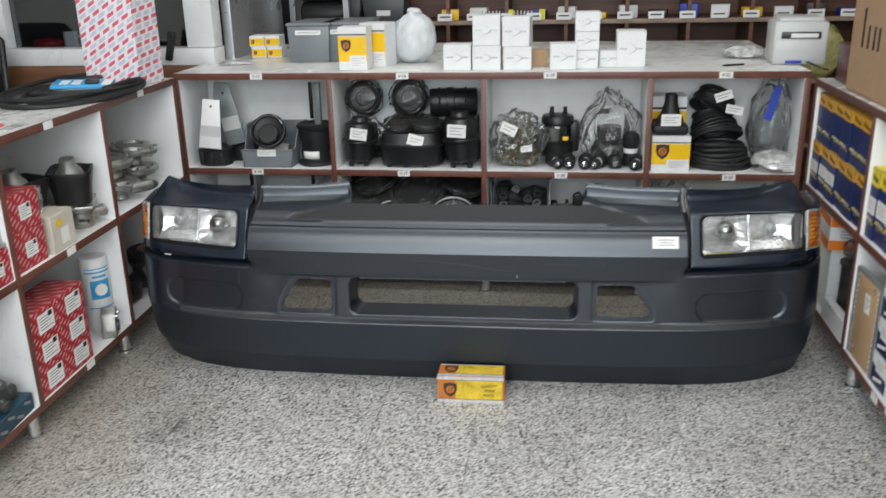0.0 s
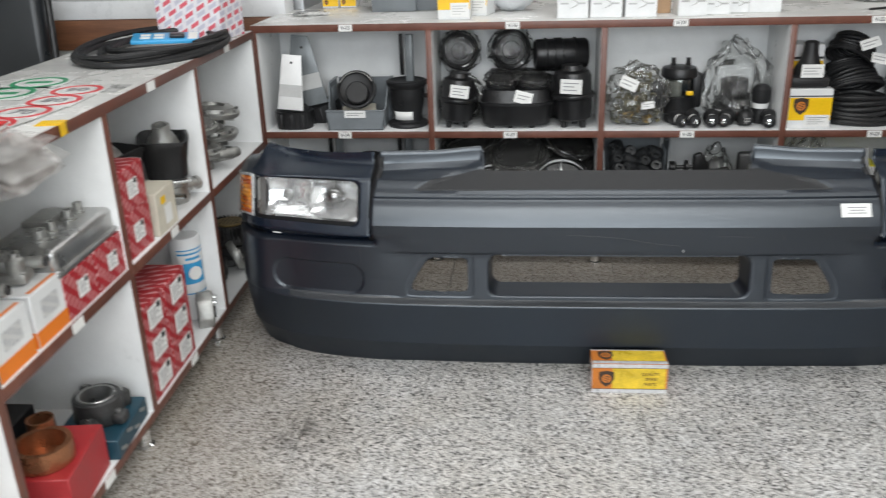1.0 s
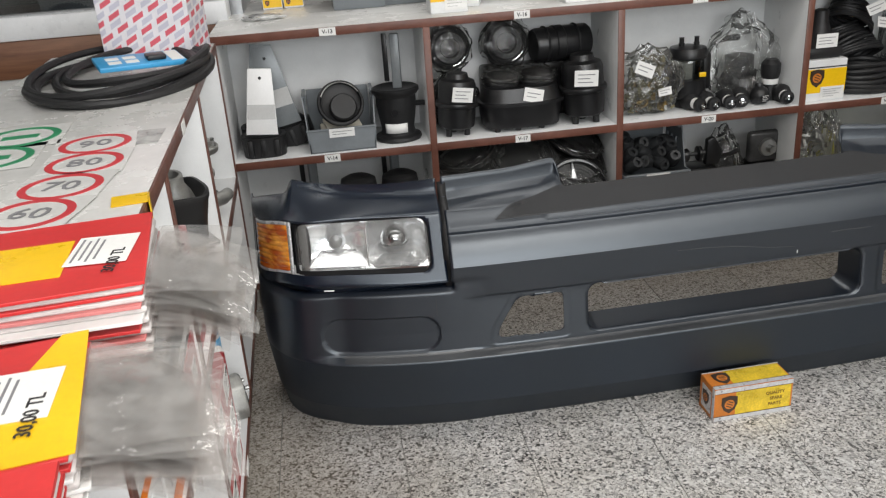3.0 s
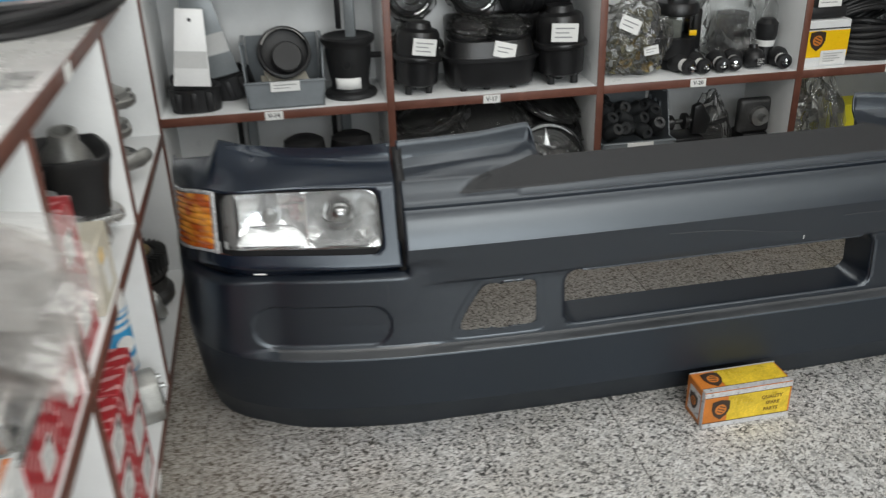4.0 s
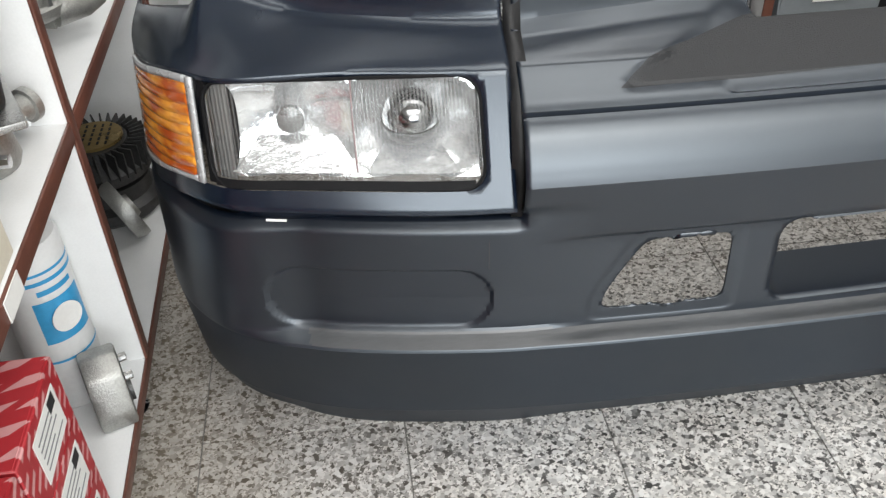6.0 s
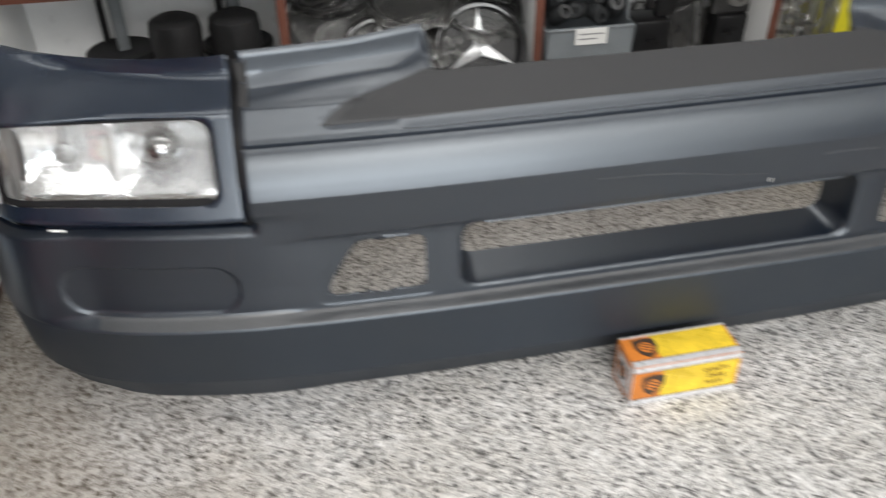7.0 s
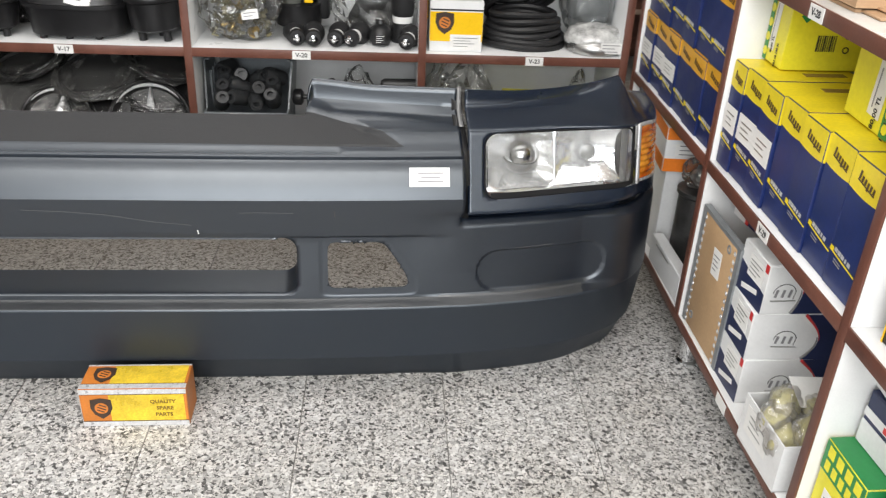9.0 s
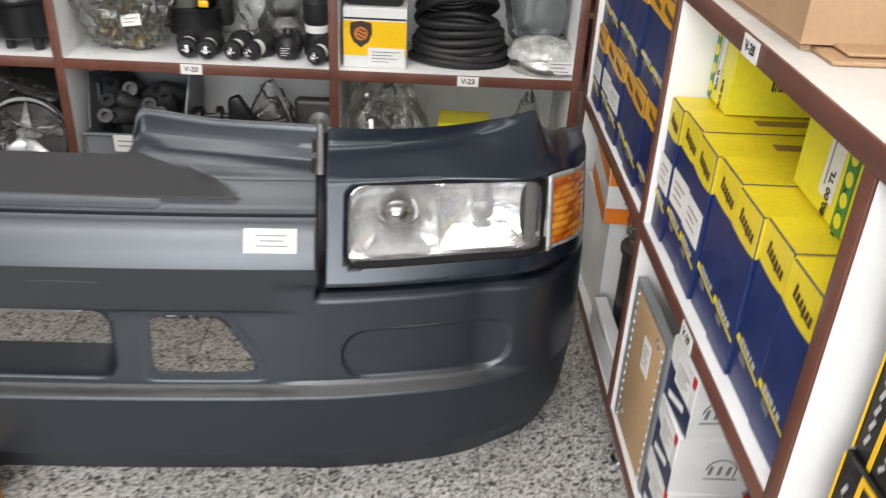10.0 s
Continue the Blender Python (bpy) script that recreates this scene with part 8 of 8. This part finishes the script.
c = carton("plain tan carton behind the riveted board", 0.13, 0.10, 0.272, TAN, at_right(3.600, RB, 2.13), name="parts_carton")
c = carton("small navy and white carton with a red corner", 0.12, 0.11, 0.062, NAVY_DARK, at_right(3.606, RB + 0.2880, 2.075, 6), name="parts_carton")
sheet(c, 0.050, 0.060, (-0.033, -0.0556, 0.031), WHITE_CARTON)
sheet(c, 0.012, 0.060, (-0.002, -0.0558, 0.031), RED)
sheet(c, 0.03, 0.014, (0.030, -0.0556, 0.022), PAPER, name="printed_name_bar")
wrapped("black rubber part in a crumpled clear bag", at_right(3.815, RB, 2.090), (0.05, 0.045, 0.20), 77, lump(0.045, 0.038, 0.17, 78, 0.2), film=DARK_BAG, amp=0.2)
wrapped("crumpled clear bag on a dark filter", at_right(3.942, RB + 0.226, 2.045), (0.046, 0.045, 0.075), 79, lump(0.030, 0.026, 0.05, 80, 0.2), STEEL)


def arc_carton(label, m, w, d, h, reach=0.5):
    """A white and navy carton: the white runs out in a wide arc with a red and a grey line; a small round mark."""
    c = carton(label, w, d, h, WHITE_CARTON, m, "navy and white cartons", "parts_carton")
    edge = [(-w / 2 + w * reach * (0.78 + 0.22 * math.cos(math.pi * (k / 12 - 0.42))), h * k / 12) for k in range(13)]
    o = [(x, z * 0.992 + 0.0004) for x, z in edge] + [(w * 0.494, h * 0.996), (w * 0.494, 0.0004)]
    part("printed_field", prism(o[::-1], 0.0006, pose(0, -d / 2 - 0.0006, 0)), NAVY_DARK, c)
    part("printed_arc", tube([(x + 0.001, -d / 2 - 0.0004, z * 0.97 + 0.002) for x, z in edge[5:]], [0.0005 + 0.0030 * k / 7 for k in range(8)], 6), RED, c)
    part("printed_arc", tube([(x - 0.003, -d / 2 - 0.0004, z * 0.97 + 0.002) for x, z in edge[:7]], [0.0030 - 0.0022 * k / 6 for k in range(7)], 6), FAINT, c)
    mx = -w / 2 + w * reach * 0.52
    part("printed_mark", tube([(mx + 0.022 * math.cos(math.radians(a)), -d / 2 - 0.0003, h * 0.44 + 0.020 * math.sin(math.radians(a))) for a in range(10, 181, 10)], 0.0008, 6), INK, c)
    part("printed_mark", tube([(mx + 0.022, -d / 2 - 0.0003, h * 0.50), (mx + 0.019, -d / 2 - 0.0003, h * 0.32)], 0.0007, 6), INK, c)
    for k in range(3):
        sheet(c, 0.0050, h * 0.16, (mx - 0.016 + 0.0135 * k, -d / 2 - 0.0005, h * 0.44), FAINT, name="printed_name_bar", turn=10)
    sheet(c, 0.050, h * 0.020, (mx, -d / 2 - 0.0005, h * 0.29), STEEL, name="printed_line")
    # end panel, white above and navy below, with a label
    b = prism([(-d * 0.49, 0.0004), (d * 0.49, 0.0004), (d * 0.49, h * 0.40), (-d * 0.49, h * 0.62)], 0.0006)
    part("printed_panel", b, NAVY_DARK, c, m=pose(-w / 2 - 0.0002, 0, 0, 0, 0, -90) @ pose(0, -0.0004, 0))
    e = sheet(c, d * 0.55, h * 0.44, (-w / 2 - 0.0012, -d * 0.10, h * 0.68), PAPER, "left", name="paper_label", label="white paper label")
    bars(e, d * 0.45, h * 0.08, 4, STEEL)
    sheet(c, d * 0.10, h * 0.16, (-w / 2 - 0.0013, -d * 0.44, h * 0.91), RED, "left")
    sheet(c, d * 0.56, h * 0.10, (-w / 2 - 0.0014, 0, h * 0.24), PAPER, "left", name="printed_name_bar", turn=-14)
    return c


# ends look along -x, fronts towards the open aisle
for k, (x, y) in enumerate(((2.124, 3.448), (2.124, 3.446), (2.128, 3.450))):
    arc_carton("navy and white carton with a red arc print", pose(x, y, RB + 0.1045 * k, 0, 0, (2, 0, 3)[k]), 0.30, 0.112, 0.1035, (0.52, 0.46, 0.25)[k])
t = thing("parts_bin", "white cardboard bin of yellow-green packets", "storage bin", pose(2.056, 3.222, RB, 0, 0, 3))
for bx in (box(0.21, 0.15, 0.003), box(0.21, 0.003, 0.100, (0, -0.0735, 0)), box(0.21, 0.003, 0.100, (0, 0.0735, 0)), box(0.003, 0.145, 0.100, (-0.1035, 0, 0)), box(0.003, 0.145, 0.100, (0.1035, 0, 0))):
    part("bin_panel", bx, WHITE_CARTON, t)
s = sheet(t, 0.085, 0.055, (-0.106, 0.015, 0.06), PAPER, "left", name="bin_label", label="white price label")
bars(s, 0.055, 0.012, 3, STEEL)
rnd = random.Random(4)
for k in range(9):
    p = thing("parts_packet", "yellow-green packet in a white bin", "packet", pose(1.992 + 0.042 * (k % 4), 3.187 + 0.035 * (k // 4), RB + 0.060 + 0.016 * (k % 3), rnd.uniform(-40, 40), rnd.uniform(-40, 40), rnd.uniform(0, 90)), "packets in the white bin")
    part("packet_body", lump(0.034, 0.027, 0.046, 70 + k, 0.2), YELLOW_PACK, p)
    part("film_wrap", lump(0.040, 0.032, 0.054, 70 + k, 0.3), FILM, p, smooth=30)
p = thing("paper_note", "crumpled white paper label on the packets", "paper", pose(2.050, 3.257, RB + 0.128, 28, 10, 12))
part("note_sheet", box(0.085, 0.06, 0.001), PAPER, p)
# nearest bay: green and yellow carton, blue and white cartons, black and yellow cartons
c = carton("yellow carton with a green lid panel", 0.18, 0.115, 0.182, LEMON, pose(2.072, 3.018, RB, 0, 0, 2), name="filter_carton")
sheet(c, 0.179, 0.055, (0, -0.0581, 0.154), GREEN_PRINT)
sheet(c, 0.114, 0.055, (-0.0906, 0, 0.154), GREEN_PRINT, "left")
sheet(c, 0.179, 0.114, (0, 0, 0.1832), GREEN_PRINT, "top")
for k in range(4):
    sheet(c, 0.017, 0.020, (-0.0914, -0.040 + 0.026 * k, 0.167), LEMON, "left")
for k in range(5):
    sheet(c, 0.013, 0.018, (-0.0914, -0.044 + 0.021 * k, 0.141), LEMON, "left")
s = sheet(c, 0.060, 0.05, (-0.0914, 0.0, 0.080), PAPER, "left", name="paper_label", label="white paper label")
bars(s, 0.048, 0.010, 3, FAINT)
for k, (y, z, h) in enumerate(((3.000, 0.1840, 0.095), (2.865, 0.0, 0.13), (2.865, 0.1315, 0.12), (3.000, 0.2805, 0.075))):
    c = carton("navy and white carton with a red name bar", 0.16, 0.15, h, NAVY_DARK, pose(2.105 if z > 0.15 else 2.085, y, RB + z, 0, 0, 4 - 3 * k), "navy and white small cartons", "parts_carton")
    sheet(c, 0.149, h * 0.44, (-0.0806, 0, h * 0.24), WHITE_CARTON, "left")
    sheet(c, 0.159, h * 0.44, (0, -0.0756, h * 0.24), WHITE_CARTON)
    sheet(c, 0.149, h * 0.16, (-0.0806, 0, h * 0.62), WHITE_CARTON, "left")
    sheet(c, 0.07, h * 0.10, (-0.0814, -0.01, h * 0.62), RED, "left", name="printed_name_bar")
for k in range(9):
    y, z = 2.976 - 0.152 * (k % 3), RS + 0.1195 * (k // 3)
    c = carton("black carton with yellow edge print", 0.17, 0.14, 0.117, BLACK_PLASTIC, pose(2.075 + 0.004 * (k % 2), y, z, 0, 0, (3, 1, 4)[k // 3]), "black and yellow cartons", "parts_carton")
    sheet(c, 0.006, 0.115, (-0.0856, 0.036, 0.058), YELLOW_CARD, "left", turn=2)
    sheet(c, 0.003, 0.115, (-0.0856, 0.068, 0.058), YELLOW_CARD, "left")
    sheet(c, 0.106, 0.006, (-0.0856, -0.016, 0.112), YELLOW_CARD, "left")
    for q in range(5):
        sheet(c, 0.004, 0.012, (-0.0862, 0.052, 0.022 + 0.016 * q), SILVER, "left", name="printed_line", turn=20)
        sheet(c, 0.004, 0.010, (-0.0862, 0.022 - 0.004 * (q % 2), 0.016 + 0.014 * q), SILVER, "left", name="printed_line", turn=35)
    sheet(c, 0.06, 0.018, (-0.0862, -0.03, 0.07), PAPER, "left", name="printed_name_bar", turn=-12)
# on top: big brown cardboard box
c = thing("cardboard_box", "large brown cardboard box on the counter", "box", pose(2.215, 3.715, RT, 0, 0, 1))
for bx in (box(0.47, 0.004, 0.36, (0, -0.363, 0.008)), box(0.47, 0.004, 0.36, (0, 0.363, 0.008)), box(0.004, 0.722, 0.36, (-0.233, 0, 0.008)), box(0.004, 0.722, 0.36, (0.233, 0, 0.008)), box(0.46, 0.715, 0.005, (0, 0, 0.0)), box(0.47, 0.73, 0.004, (0, 0, 0.368))):
    part("box_panel", bx, KRAFT, c)
part("bottom_flap", box(0.46, 0.060, 0.005, (0.01, -0.385, 0.0), bevel=0.0015, seg=1), KRAFT, c, "frayed bottom flap")
part("bottom_flap", box(0.44, 0.045, 0.004, (0.02, -0.380, 0.0065), bevel=0.0015, seg=1), KRAFT, c, "frayed bottom flap")
for k, (y, h) in enumerate(((0.26, 0.12), (0.21, 0.07), (0.16, 0.07), (0.12, 0.07))):
    sheet(c, 0.016, h, (-0.2356, y, 0.15 + h / 2), INK, "left", name="printed_name_bar")
sheet(c, 0.05, 0.012, (0.02, -0.3656, 0.12), RED, name="printed_mark", turn=20)

# ---- chairs behind the side counter ----
LEATHER = paint("black_leatherette", (0.016, 0.019, 0.022), 0.36, vary=0.2, scale=5, grain=260, bump=0.25)
t = thing("office_chair", "black padded office chair against the window sill", "office chair", pose(-1.66, 4.33, 0, 0, 0, 4))
part("seat", box(0.52, 0.48, 0.10, (0, 0, 0.42), bevel=0.035, seg=3), LEATHER, t)
part("backrest", box(0.50, 0.09, 0.60, (0, 0, 0), bevel=0.035, seg=3), LEATHER, t, m=pose(0, 0.20, 0.50, -4, 0, 0))
for sx in (-1, 1):
    part("back_tube", tube([(sx * 0.275, 0.16, 0.45), (sx * 0.275, 0.20, 0.75), (sx * 0.272, 0.235, 1.06), (sx * 0.24, 0.24, 1.09)], 0.014, 10), BLACK_PLASTIC, t)
    part("armrest", joined(tube([(sx * 0.26, 0.1, 0.46), (sx * 0.31, 0.1, 0.55), (sx * 0.31, 0.05, 0.66)], 0.016, 10), box(0.06, 0.26, 0.03, (sx * 0.31, 0.0, 0.66), bevel=0.012)), BLACK_PLASTIC, t)
for k in range(5):
    a = 2 * math.pi * k / 5
    part("base_leg", tube([(0, 0, 0.10), (0.30 * math.cos(a), 0.30 * math.sin(a), 0.065)], [0.03, 0.018], 10), BLACK_PLASTIC, t)
    part("castor", lathe([(0.022, -0.014), (0.026, -0.010), (0.026, 0.010), (0.022, 0.014)], 16, pose(0.30 * math.cos(a), 0.30 * math.sin(a), 0.026, 90, 0, math.degrees(a))), BLACK_PLASTIC, t)
part("gas_column", lathe([(0.026, 0.10), (0.026, 0.43)], 16), STEEL, t)
t = thing("spindle_chair", "black plastic chair with an arched spindle back", "chair", pose(-1.40, 3.80, 0, 0, 0, 8))
part("seat", box(0.42, 0.40, 0.035, (0, 0, 0.42), bevel=0.012), BLACK_PLASTIC, t)
part("back_arch", tube([(0.205 * math.cos(math.radians(a)), -0.19, 0.455 + 0.445 * math.sin(math.radians(a)) ** 0.55) for a in range(0, 181, 6)], 0.016, 10), BLACK_PLASTIC, t)
for k in range(-3, 4):
    x = 0.055 * k
    part("spindle", tube([(x * 0.8, -0.19, 0.45), (x, -0.19, 0.455 + 0.445 * (1 - (x / 0.205) ** 2) ** 0.275)], 0.009, 8), BLACK_PLASTIC, t)
for sx in (-1, 1):
    for sy in (-1, 1):
        part("leg", tube([(sx * 0.17, sy * 0.16, 0.425), (sx * 0.20, sy * 0.19, 0)], [0.018, 0.013], 10), BLACK_PLASTIC, t)

# ---- floor tiles ----
TX, TY, GAP = 0.309, 0.333, 0.0022
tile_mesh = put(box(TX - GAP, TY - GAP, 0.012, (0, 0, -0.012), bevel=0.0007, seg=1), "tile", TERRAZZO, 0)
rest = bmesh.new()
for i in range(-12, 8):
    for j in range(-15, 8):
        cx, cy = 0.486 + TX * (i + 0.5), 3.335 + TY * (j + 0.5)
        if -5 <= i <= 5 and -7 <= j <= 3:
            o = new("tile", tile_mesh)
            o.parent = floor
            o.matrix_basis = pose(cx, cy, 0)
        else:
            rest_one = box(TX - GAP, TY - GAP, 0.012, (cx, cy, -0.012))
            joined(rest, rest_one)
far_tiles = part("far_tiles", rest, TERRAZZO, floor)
far_tiles["kind"] = "stuff"
